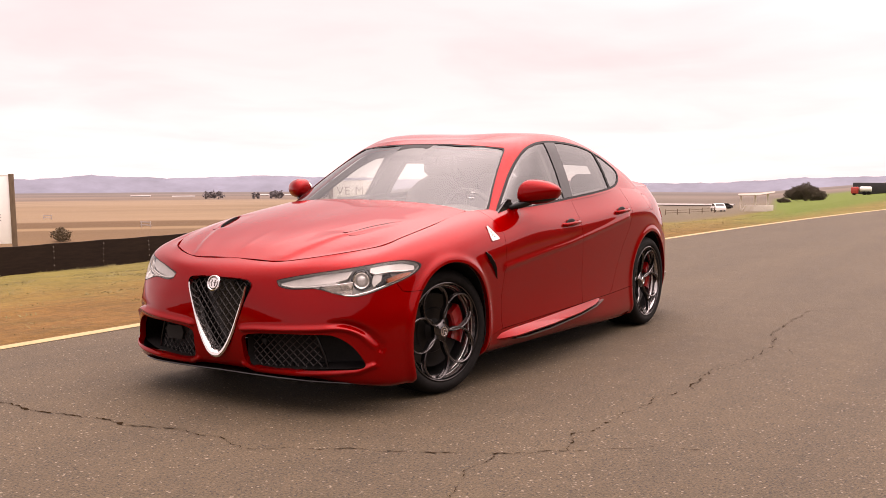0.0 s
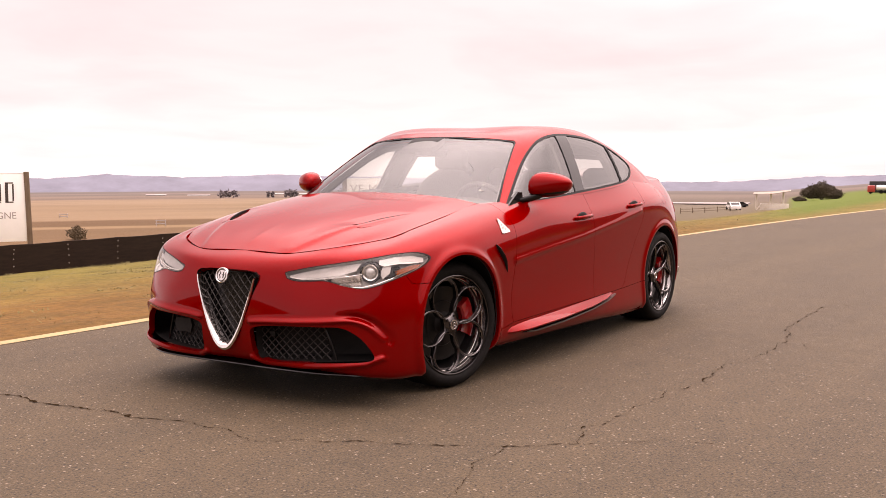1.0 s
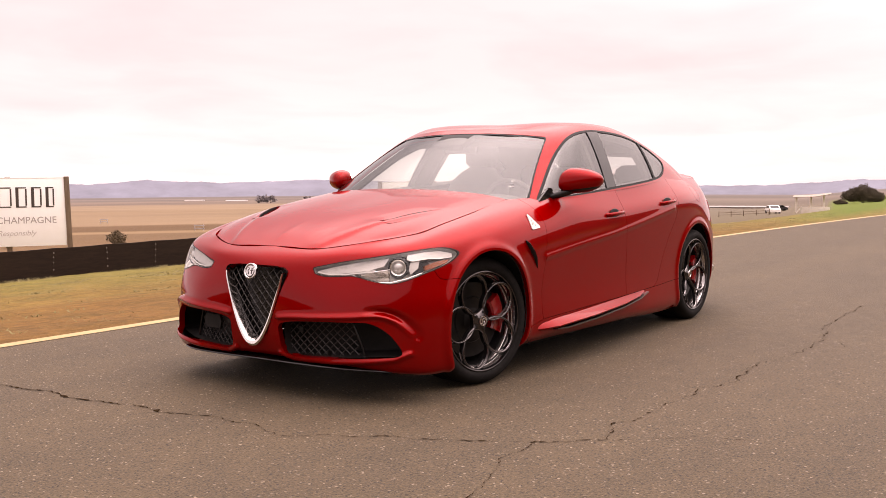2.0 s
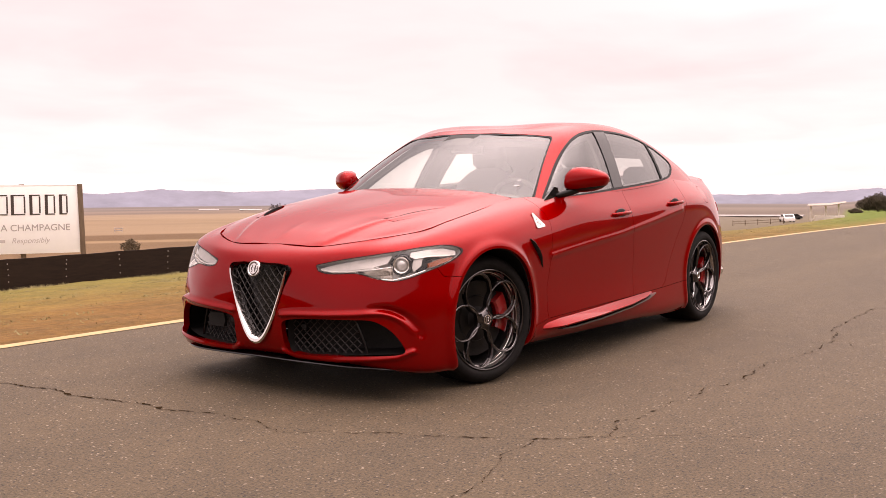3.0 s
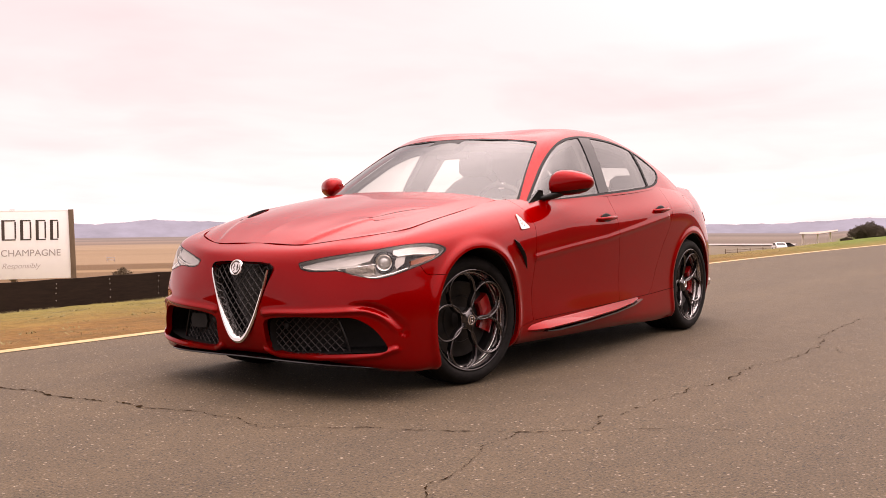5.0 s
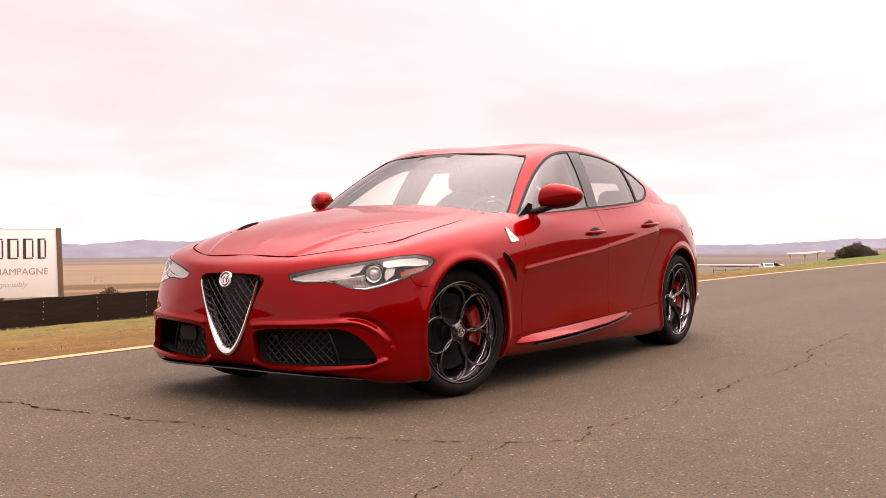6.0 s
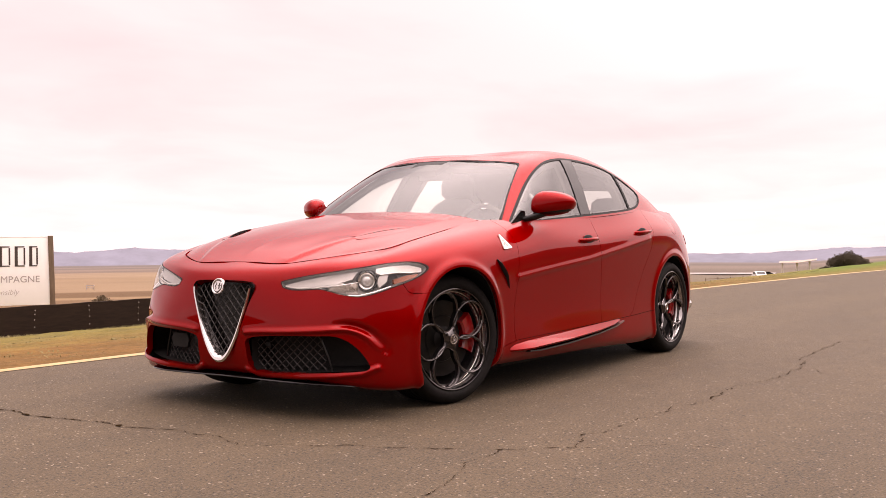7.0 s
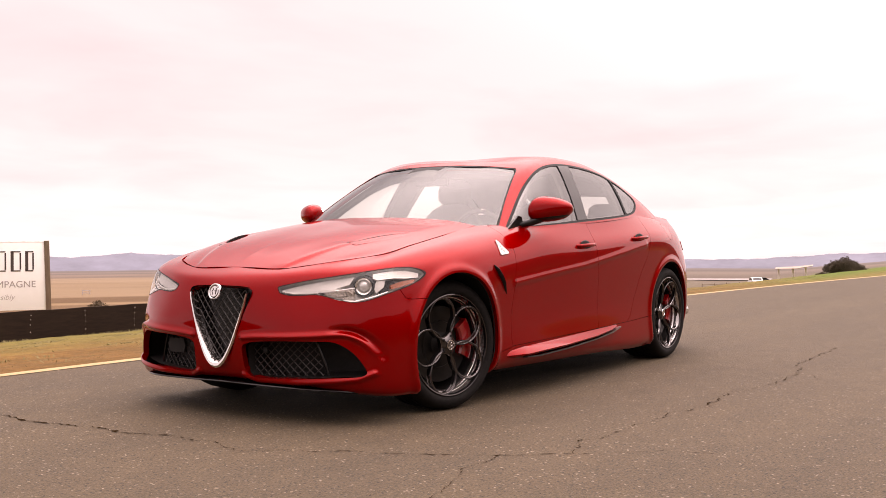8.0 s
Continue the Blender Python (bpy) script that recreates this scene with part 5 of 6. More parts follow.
    part("upper_glint", inlay([(.735, .704), (.775, .714), (.808, .716), (.834, .700), (.840, .680), (.822, .677), (.800, .680), (.778, .676), (.760, .672), (.742, .682)], .014, .03), LAMP_GREY_LIGHT, lamp, "pale insert for the reflection along the lamp's upper edge")

# ---- wheels ----
def wheel_face(dish):
    """Five round loops that meet in arms towards the hub: a flat field cut out of a dished disc."""
    rr = np.linspace(0.0, 0.256, 66)
    aa = np.linspace(0, 2 * np.pi, 361)
    R, A = np.meshgrid(rr, aa, indexing="ij")
    g = np.stack([R * np.cos(A), 0.004 - dish * (1 - np.clip(R / .25, 0, 1) ** 1.5), R * np.sin(A)], -1)
    s = surface(g)
    if s[1][:, 1].mean() < 0:
        s = (s[0], -s[1], s[2][:, ::-1])

    def field(v):
        x, z = v[:, 0], v[:, 2]
        r, a = np.hypot(x, z), np.arctan2(z, x)
        solid = r - 0.034
        near = np.full(len(v), 1e9)
        for k in range(5):
            c = 2 * np.pi * k / 5
            cx, cz, hole = 0.158 * np.cos(c), 0.158 * np.sin(c), 0.0845
            # the hole draws out towards the hub
            ux, uz = np.cos(c), np.sin(c)
            px, pz = x - cx, z - cz
            along, across = px * ux + pz * uz, px * uz - pz * ux
            d = np.hypot(np.where(along < 0, along * 0.76, along), across)
            near = np.minimum(near, d - hole)
            solid = np.minimum(solid, np.abs(d - hole - 0.0050) - 0.0054)
        arm = np.maximum(r - 0.140, -near)
        return np.maximum(np.minimum(solid, arm), r - 0.2525)
    v, n, t = cut(s, field)[0]
    # arms and loops are crowned: highest along their middle
    depth = np.clip(-field(v), 0, .020)
    v = v + np.array([0, 1, 0]) * ((depth / .020) ** .62 * .020)[:, None]
    fn = np.cross(v[t[:, 1]] - v[t[:, 0]], v[t[:, 2]] - v[t[:, 0]])
    m = np.zeros_like(v)
    for k in range(3):
        np.add.at(m, t[:, k], fn)
    m /= np.maximum(np.linalg.norm(m, axis=1, keepdims=True), 1e-12)
    return v, m, t


DISH = {False: .022, True: .052}
FACES = {rear: wheel_face(DISH[rear]) for rear in DISH}


def thick(s, depth):
    """A closed plate from a surface: the face, its back and its edges."""
    back = (s[0] - np.array([0, depth, 0]), -s[1], s[2][:, ::-1])
    v, n, t = walled((s[0], np.tile([0, 1.0, 0], (len(s[0]), 1)), s[2]), depth)
    edge_t = t[np.min(t, axis=1) >= len(s[0])]
    return joined(s, back, (v, n, edge_t))


def wheel(name, x, y, flip, spin, rear=False, steer=0.0):
    wide = 0.285 if rear else 0.245
    m = Matrix.Translation((x, y, 0.327)) @ Matrix.Rotation((math.pi if flip else 0) + radians(steer), 4, "Z") @ Matrix.Rotation(radians(spin), 4, "Y")
    w = new(name)
    w.parent, w.matrix_local = car, m
    h = wide
    R = 0.327
    # tyre: the outer side wall lies at y = 0
    prof = [(.252, -.012), (.259, -.002), (.268, .006), (.284, .009), (.302, .004), (.312, -.004), (.3205, -.016), (.3245, -.030)]
    groove = []
    for c in (.26, .42, .58, .74):
        groove += [(R, -h * c + .0055), (R - .006, -h * c + .0035), (R - .006, -h * c - .0035), (R, -h * c - .0055)]
    prof += [(R, -.045)] + groove + [(R, -h + .04), (.3245, -h + .025), (.312, -h), (.28, -h - .01), (.26, -h + .003), (.252, -h + .02)]
    bm = lathe(bmesh.new(), prof, 96)
    part("tyre", bm, RUBBER, w, "low-profile black tyre")
    bm = lathe(bmesh.new(), [(.2375, -.033), (.2355, -.046), (.232, -.09), (.230, -h + .03), (.244, -h + .012), (.256, -h + .008), (.256, -.04)], 80)
    part("rim_barrel", bm, BARREL_SHADED, w)
    # two brighter rings put the sky's reflection into the barrel's metal
    bm = lathe(bmesh.new(), [(.2462, -.0125), (.2420, -.026), (.2400, -.032), (.2375, -.033)], 80)
    part("rim_glint", bm, BARREL_GLINT, w, "bright ring added for the sky's glint inside the rim")
    bm = lathe(bmesh.new(), [(.2352, -.047), (.2325, -.050), (.2310, -.066), (.2318, -.070)], 80)
    part("rim_glint", bm, BARREL_GLINT, w, "bright ring added for the sky's glint inside the rim")
    bm = lathe(bmesh.new(), [(.2462, -.012), (.2495, .0022), (.2535, .0038), (.2568, .0022), (.2572, -.002), (.2552, -.003)], 80)
    part("rim_lip", bm, RIM_METAL, w)
    ob = panel("rim_face", thick(FACES[rear], 0.022), RIM_METAL, w, "dark five-hole alloy wheel face")
    ob.location.y = -0.012
    # bright edge round each opening
    for k in range(5):
        c = 2 * math.pi * k / 5
        pts = []
        for j in range(40):
            a = 2 * math.pi * j / 40
            al, ac = 0.0855 * math.cos(a), 0.0855 * math.sin(a)
            if al < 0:
                al /= 0.76
            px, pz = (0.158 + al) * math.cos(c) + ac * math.sin(c), (0.158 + al) * math.sin(c) - ac * math.cos(c)
            r = math.hypot(px, pz)
            pts.append((px, 0.004 - DISH[rear] * (1 - min(r / .25, 1) ** 1.5) - .011, pz))
        bm = tube(bmesh.new(), pts, 0.0022, 6, closed=True, up=(0, 1, 0))
        part("opening_edge", bm, RIM_EDGE, w)
    bm = lathe(bmesh.new(), [(0, .017 - DISH[rear]), (.020, .0165 - DISH[rear]), (.026, .013 - DISH[rear]), (.0285, .006 - DISH[rear]), (.0285, -.03 - DISH[rear])], 32)
    cap = part("hub_cap", bm, RIM_METAL, w, "dark hub cap with a bright ring and emblem")
    bm = tube(bmesh.new(), [(.0225 * math.cos(k * math.pi / 16), .0166 - DISH[rear], .0225 * math.sin(k * math.pi / 16)) for k in range(32)], .0032, 6, closed=True, up=(0, 1, 0))
    tube(bm, [(.008, .017 - DISH[rear], -.013), (.008, .017 - DISH[rear], .013)], .0040, 6)
    tube(bm, [(-.006 + .003 * math.sin(k * 1.2), .017 - DISH[rear], -.012 + .003 * k) for k in range(9)], .0036, 6)
    part("cap_emblem", bm, CHROME, cap, "chrome ring and emblem")
    for k in range(5):
        a = 2 * math.pi * (k + .5) / 5
        bm = lathe(bmesh.new(), [(0, .004), (.007, .004), (.0085, .001), (.0085, -.02)], 6)
        bmesh.ops.translate(bm, vec=(.044 * math.cos(a), .005 - DISH[rear], .044 * math.sin(a)), verts=bm.verts)
        part("wheel_bolt", bm, BLACK_GLOSS, w)
    # brake disc and caliper do not turn with the wheel
    b = new("brake")
    b.parent, b.matrix_local = car, Matrix.Translation((x, y, 0.327)) @ Matrix.Rotation((math.pi if flip else 0) + radians(steer), 4, "Z")
    bm = lathe(bmesh.new(), [(.055, -.085), (.115, -.085), (.120, -.092), (.192, -.092), (.194, -.094), (.194, -.116), (.192, -.118), (.05, -.118)], 64)
    part("brake_disc", bm, DISC_METAL, b)
    bm = lathe(bmesh.new(), [(.0, -.082), (.06, -.084), (.07, -.09), (.07, -.12)], 32)
    part("disc_hub", bm, BLACK_MATT, b)
    bm = bmesh.new()
    lo = []
    back = -1 if not flip else 1
    for k in range(9):
        a = radians((-31 + 62 * k / 8) + 6)
        row = []
        for r, yy in ((.125, -.065), (.135, -.056), (.185, -.054), (.205, -.062), (.207, -.135), (.125, -.135)):
            row.append(bm.verts.new((back * r * math.cos(a), yy, r * math.sin(a))))
        lo.append(row)
    for p, q in zip(lo, lo[1:]):
        for k in range(6):
            bm.faces.new((p[k], p[(k + 1) % 6], q[(k + 1) % 6], q[k]))
    bm.faces.new(lo[0][::-1])
    bm.faces.new(lo[-1])
    part("caliper", bm, CALIPER_RED, b, "red brake caliper")
    return w


wheel("front_wheel", 1.41, .812, False, 2, steer=-12)
wheel("front_wheel", 1.41, -.795, True, 10, steer=-12)
wheel("rear_wheel", -1.41, .822, False, 20, True)
wheel("rear_wheel", -1.41, -.815, True, 40, True)
# wheel housings
for x, r, yo in ((1.43, .385, .86), (-1.41, .386, .795)):
    for sg in (1, -1):
        bm = bmesh.new()
        rows = []
        for k in range(25):
            a = math.pi * (-.12 + 1.24 * k / 24)
            px, pz = x + r * math.cos(a), .332 + r * math.sin(a)
            rows.append([bm.verts.new((px, sg * yo, pz)), bm.verts.new((px, sg * .50, pz))])
        for p, q in zip(rows, rows[1:]):
            bm.faces.new((p[0], p[1], q[1], q[0]))
        bm.faces.new([q[1] for q in rows])
        part("wheel_housing", bm, DARK_GAP, car)
# floor pan under the car
bm = bmesh.new()
box(bm, (1.9, 1.62, .05), Matrix.Translation((0, 0, .165)), .02)
box(bm, (4.1, 1.02, .05), Matrix.Translation((-.12, 0, .166)), .02)
part("floor_pan", bm, DARK_GAP, car)
# ---- side details ----
for sg in (1, -1):
    door_front, door_rear = doors["f", sg < 0], doors["r", sg < 0]
    # side skirt blade: an upward-facing wedge over a dark strip
    bm = bmesh.new()
    rows = []
    for x, yt, zt, yo, zo, zb in ((.985, .880, .250, .882, .236, .225), (.93, .884, .262, .902, .236, .214), (.80, .884, .272, .922, .236, .205), (.40, .884, .284, .940, .252, .215),
                                  (0, .872, .296, .936, .272, .236), (-.25, .866, .304, .918, .290, .258), (-.42, .862, .309, .874, .302, .285)):
        rows.append([bm.verts.new(p) for p in ((x, yt * sg, zt), (x, (yt * .55 + yo * .45) * sg, zt * .5 + zo * .5 + .004), (x, yo * sg, zo), (x, (yo - .004) * sg, zo - .008), (x, .86 * sg, zb))])
    for p, q in zip(rows, rows[1:]):
        for k in range(4):
            bm.faces.new((p[k], p[k + 1], q[k + 1], q[k]))
    for r in (rows[0], rows[-1]):
        bm.faces.new(r)
    part("side_skirt", bm, PAINT, car)
    bm = bmesh.new()
    rows = []
    for x, yo, z in ((.80, .905, .216), (.70, .920, .214), (.40, .938, .228), (0, .932, .250), (-.30, .908, .272), (-.50, .868, .290)):
        rows.append([bm.verts.new(p) for p in ((x, (yo - .07) * sg, z + .004), (x, yo * sg, z + .004), (x, (yo + .001) * sg, z - .003), (x, (yo - .07) * sg, z - .010))])
    for p, q in zip(rows, rows[1:]):
        for k in range(4):
            bm.faces.new((p[k], p[(k + 1) % 4], q[(k + 1) % 4], q[k]))
    bm.faces.new(rows[0])
    bm.faces.new(rows[-1])
    part("skirt_strip", bm, CARBON, car, "dark carbon strip under the skirt")
    # door handles: a body-coloured bar over a black oval that stands in for the recess's shade
    for dr, x, z, rise in ((door_front, -.015, .822, .012), (door_rear, -.850, .868, .014)):
        y = on_flank(x, z)[0][1]
        bm = bmesh.new()
        pts = [(x + .118, (y - .006) * sg, z - rise * .45), (x + .10, (y + .018) * sg, z - rise * .4), (x + .04, (y + .028) * sg, z - rise * .15), (x - .05, (y + .028) * sg, z + rise * .2),
               (x - .10, (y + .018) * sg, z + rise * .4), (x - .118, (y - .006) * sg, z + rise * .45)]
        tube(bm, pts, [.008, .009, .0095, .0098, .009, .008], 10, flat=1.25)
        part("door_handle", bm, PAINT, dr)
        bm = bmesh.new()
        bmesh.ops.create_uvsphere(bm, u_segments=20, v_segments=10, radius=1)
        bmesh.ops.scale(bm, vec=(.074, .006, .036), verts=bm.verts)
        bmesh.ops.translate(bm, vec=(x, (y + .001) * sg, z - .006), verts=bm.verts)
        part("handle_shade", bm, BLACK_MATT, dr, "black oval standing in for the shade behind the handle")
    # fender vent behind the front wheel
    bm = bmesh.new()
    line = [on_flank(x, z)[0] for x, z in ((1.118, .722), (1.095, .705), (1.06, .665), (1.035, .63), (1.012, .592), (.998, .565))]
    tube(bm, [(p[0], (p[1] - .003) * sg, p[2]) for p in line], [.010, .024, .026, .021, .013, .005], 10, flat=.35)
    part("fender_vent", bm, BLACK_MATT, car, "black slanted vent behind the front wheel")
    # white triangular badge with a green shape, reduced to plain forms
    bp, bn = on_flank(.985, .815)
    zx = Vector((bn[0], bn[1] * sg, bn[2]))
    ax = (Vector((1, 0, 0)) - zx * zx.x).normalized()
    ay = zx.cross(ax)
    if ay.z < 0:
        ay = -ay
    at = Matrix.Translation((bp[0], bp[1] * sg, bp[2])) @ Matrix((ax, ay, zx)).transposed().to_4x4() @ Matrix.Translation((0, 0, .002))
    bm = bmesh.new()
    tri = [(.018, .046), (.010, .048), (-.044, -.030), (-.040, -.040), (.032, -.046), (.040, -.042)]
    outline_plate(bm, tri, .004, at @ Matrix.Translation((0, 0, -.002)))
    badge = part("fender_badge", bm, WHITE_PAINT, car, "white triangular badge")
    bm = bmesh.new()
    for dx, dy in ((.008, .008), (.004, -.008), (.015, -.013), (-.004, -.022)):
        bmesh.ops.create_cone(bm, cap_ends=True, segments=12, radius1=.006, radius2=.006, depth=.0095, matrix=at @ Matrix.Translation((dx, dy, 0)))
    part("badge_mark", bm, LAMP_GREY, badge)
    # wing mirror
    bm = bmesh.new()
    bmesh.ops.create_uvsphere(bm, u_segments=40, v_segments=24, radius=1)
    for v in bm.verts:
        x, y, z = v.co
        x = math.copysign(abs(x) ** .8, x)
        y = math.copysign(abs(y) ** .82, y)
        z = math.copysign(abs(z) ** .9, z)
        zz = z * (.068 - .014 * y)
        if z < 0:
            zz *= .80
        v.co = (x * .085 * (1 - .18 * y) - .075 * (y + 1) * .5, y * .112, zz + .012 * y * (1 - abs(z)))
    bmesh.ops.transform(bm, matrix=Matrix.Translation((.552, .898 * sg, 1.022)) @ Matrix.Diagonal((1, 1 if sg > 0 else -.84, 1.14 if sg > 0 else 1.02, 1)), verts=bm.verts)
    bmesh.ops.bisect_plane(bm, geom=bm.verts[:] + bm.edges[:] + bm.faces[:], plane_co=(.467, 0, 1.0), plane_no=(1, .25 * sg, 0 if sg > 0 else .6), clear_inner=True)
    lower = bm.copy()
    bmesh.ops.bisect_plane(bm, geom=bm.verts[:] + bm.edges[:] + bm.faces[:], plane_co=(.547, .898 * sg, .984), plane_no=(.05, -.10 * sg, 1), clear_inner=True)
    bmesh.ops.bisect_plane(lower, geom=lower.verts[:] + lower.edges[:] + lower.faces[:], plane_co=(.547, .898 * sg, .984), plane_no=(.05, -.10 * sg, 1), clear_outer=True)
    mirror = part("wing_mirror", bm, PAINT, car)
    part("mirror_base", lower, BLACK_GLOSS, mirror, "gloss black mirror underside")
    bm = bmesh.new()
    bmesh.ops.create_cone(bm, cap_ends=True, segments=32, radius1=1, radius2=1, depth=.006, matrix=Matrix.Translation((.475, .905 * sg, 1.03)) @ Matrix.Rotation(radians(14 * sg), 4, "Z") @ Matrix.Diagonal((1, .105, .055, 1)) @ Matrix.Rotation(radians(90), 4, "Y"))
    part("mirror_glass", bm, LAMP_CHROME, mirror, "mirror glass")
    bm = tube(bmesh.new(), [(.630, .742 * sg, .938), (.612, .775 * sg, .944), (.592, .808 * sg, .954), (.570, .838 * sg, .968), (.545, .862 * sg, .985)], [.013, .018, .022, .025, .028], 16, flat=.95)
    part("mirror_arm", bm, BLACK_GLOSS, mirror)
    bm = bmesh.new()
    outline_plate(bm, [(.79, .90), (.60, .915), (.61, .985), (.655, .99)], .012, Matrix(((1, 0, 0, 0), (0, 0, 1, .752 * sg), (0, 1, 0, 0), (0, 0, 0, 1))))
    part("mirror_sail", bm, BLACK_GLOSS, mirror)
# front corner joint between fender and bumper is left open by the panels; washer covers under the lamps
for sg in (1, -1):
    bm = bmesh.new()
    box(bm, (.006, .05, .022), Matrix.Translation((2.018, .605 * sg, .530)) @ Matrix.Rotation(radians(30 * sg), 4, "Z"), .002)
    part("washer_cover", bm, PAINT, bumper)

# scuttle with wipers in front of the windscreen
bm = bmesh.new()
rows = []
for k in range(25):
    y = -.70 + 1.40 * k / 24
    x0, x1 = 1.04 - .10 * (abs(y) / .7) ** 3, 1.0 - .20 * (abs(y) / .7) ** 2.4
    rows.append([bm.verts.new((x0 + .03, y, .955 - .035 * (abs(y) / .7) ** 2)), bm.verts.new((x1 - .06, y, .945 - .035 * (abs(y) / .7) ** 2))])
for p, q in zip(rows, rows[1:]):
    bm.faces.new((p[0], p[1], q[1], q[0]))
part("scuttle", bm, BLACK_MATT, car)
for y0, y1 in ((.60, .02), (.0, -.52)):
    bm = bmesh.new()
    pts = [(1.02 - .10 * (abs(y) / .7) ** 2.2 + .006, y, 0.962 - .03 * (abs(y) / .7) ** 2) for y in np.linspace(y0, y1, 8)]
    tube(bm, pts, .005, 6)
    part("wiper", bm, BLACK_MATT, car)

# ---- tail: lamps, plate recess, exhausts ----
for sg in (1, -1):
    is_tail = inside(rounded([(.36, .80), (.42, .845), (.60, .85), (.78, .84), (.80, .81), (.72, .775), (.55, .765), (.42, .77)], 4), 1, 2, lambda v: v[:, 0] + 1.95)
    tail = moved(cut(FLANK, is_tail)[0], .006)
    panel("tail_light", walled(mirrored(tail) if sg < 0 else tail, .01), TAIL_RED, car, "red tail light")
    for y in (.46, .58):
        bm = lathe(bmesh.new(), [(.036, .02), (.043, .0), (.043, -.12), (.036, -.12), (.034, 0)], 24, "x")
        bmesh.ops.transform(bm, matrix=Matrix.Translation((-2.335, y * sg, .29)) @ Matrix.Rotation(math.pi, 4, "Z"), verts=bm.verts)
        part("exhaust_tip", bm, CHROME, car)

# ---- cabin: floor tub, dashboard, wheel, seats, mirror ----
bm = bmesh.new()
box(bm, (2.5, 1.5, .06), Matrix.Translation((-.35, 0, .30)), .02)
box(bm, (2.0, .05, .52), Matrix.Translation((-.20, .735, .62)), .02)
box(bm, (2.0, .05, .52), Matrix.Translation((-.20, -.735, .62)), .02)
box(bm, (1.3, .22, .34), Matrix.Translation((.1, 0, .46)), .05)
part("cabin_tub", bm, CABIN, car)
bm = bmesh.new()
rows = []
for k in range(21):
    y = -.70 + 1.4 * k / 20
    b = .045 * math.exp(-((y - .36) / .2) ** 2)
    rows.append([bm.verts.new(p) for p in ((.93 - .12 * y * y, y, .915 - .03 * abs(y)), (.70, y, .925 + b * .6 - .03 * abs(y)), (.52, y, .915 + b - .03 * abs(y)), (.44, y, .88 + b * .5), (.46, y, .70), (.62, y, .50))])
for p, q in zip(rows, rows[1:]):
    for k in range(5):
        bm.faces.new((p[k], p[k + 1], q[k + 1], q[k]))
part("dashboard", bm, CABIN, car)
sw = Matrix.Translation((.36, .36, .86)) @ Matrix.Rotation(radians(-66), 4, "Y")
bm = bmesh.new()
tube(bm, [sw @ Vector((.185 * math.cos(2 * math.pi * k / 32), .185 * math.sin(2 * math.pi * k / 32), 0)) for k in range(32)], .016, 8, closed=True)
tube(bm, [sw @ Vector((0, -.18, 0)), sw @ Vector((0, 0, .01)), sw @ Vector((0, .18, 0))], .018, 8, flat=.6)
tube(bm, [sw @ Vector((-.18, 0, 0)), sw @ Vector((0, 0, .01))], .018, 8, flat=.6)
bmesh.ops.create_cone(bm, cap_ends=True, segments=24, radius1=.07, radius2=.06, depth=.05, matrix=sw)
part("steering_wheel", bm, LEATHER, car)


def cushion(bm, rows):
    """A soft block through rounded rectangles of (x, z, half width, half depth)."""
    rings = []
    for x, z, w, d, lean in rows:
        c, s = math.cos(lean), math.sin(lean)
        ring = []
        for k in range(20):
            a = 2 * math.pi * k / 20
            yy = w * math.copysign(abs(math.cos(a)) ** .55, math.cos(a))
            dd = d * math.copysign(abs(math.sin(a)) ** .7, math.sin(a))
            ring.append(bm.verts.new((x + dd * c, yy, z + dd * s)))
        rings.append(ring)
    for p, q in zip(rings, rings[1:]):
        for k in range(20):
            bm.faces.new((p[k], p[(k + 1) % 20], q[(k + 1) % 20], q[k]))
    bm.faces.new(rings[0][::-1])
    bm.faces.new(rings[-1])
    return bm


for y in (.36, -.36):
    seat = new("front_seat")
    seat.parent, seat.location = car, (0, y, 0)
    bm = bmesh.new()
    box(bm, (.52, .50, .16), Matrix.Translation((.02, 0, .50)) @ Matrix.Rotation(radians(-8), 4, "Y"), .05, 3)
    part("seat_cushion", bm, LEATHER, seat)
    bm = cushion(bmesh.new(), [(-.20, .52, .23, .07, .3), (-.25, .66, .265, .085, .3), (-.31, .85, .27, .075, .3), (-.36, .99, .235, .06, .3), (-.385, 1.06, .17, .05, .3), (-.40, 1.10, .11, .03, .3)])
    part("backrest", bm, LEATHER, seat)
    bm = cushion(bmesh.new(), [(-.395, 1.105, .095, .03, .3), (-.395, 1.13, .125, .05, .3), (-.40, 1.20, .13, .055, .3), (-.415, 1.255, .115, .045, .3), (-.42, 1.275, .08, .025, .3)])
    part("headrest", bm, LEATHER, seat)
bench = new("rear_bench")
bench.parent = car
bm = bmesh.new()
box(bm, (.50, 1.25, .16), Matrix.Translation((-.80, 0, .52)) @ Matrix.Rotation(radians(-7), 4, "Y"), .05, 3)
part("seat_cushion", bm, LEATHER, bench)
bm = cushion(bmesh.new(), [(-1.02, .56, .62, .08, .4), (-1.10, .74, .64, .08, .4), (-1.19, .93, .62, .06, .4), (-1.22, .98, .58, .03, .4)])
part("backrest", bm, LEATHER, bench)
for y in (.40, -.40):
    bm = cushion(bmesh.new(), [(-1.22, .97, .10, .04, .3), (-1.225, 1.02, .125, .05, .3), (-1.235, 1.08, .12, .045, .3), (-1.245, 1.11, .09, .025, .3)])
    bmesh.ops.translate(bm, vec=(0, y, 0), verts=bm.verts)
    part("headrest", bm, LEATHER, bench)
bm = bmesh.new()
box(bm, (.62, 1.2, .03), Matrix.Translation((-1.52, 0, .985)) @ Matrix.Rotation(radians(3), 4, "Y"), .01)
part("parcel_shelf", bm, CABIN, car)
bm = bmesh.new()
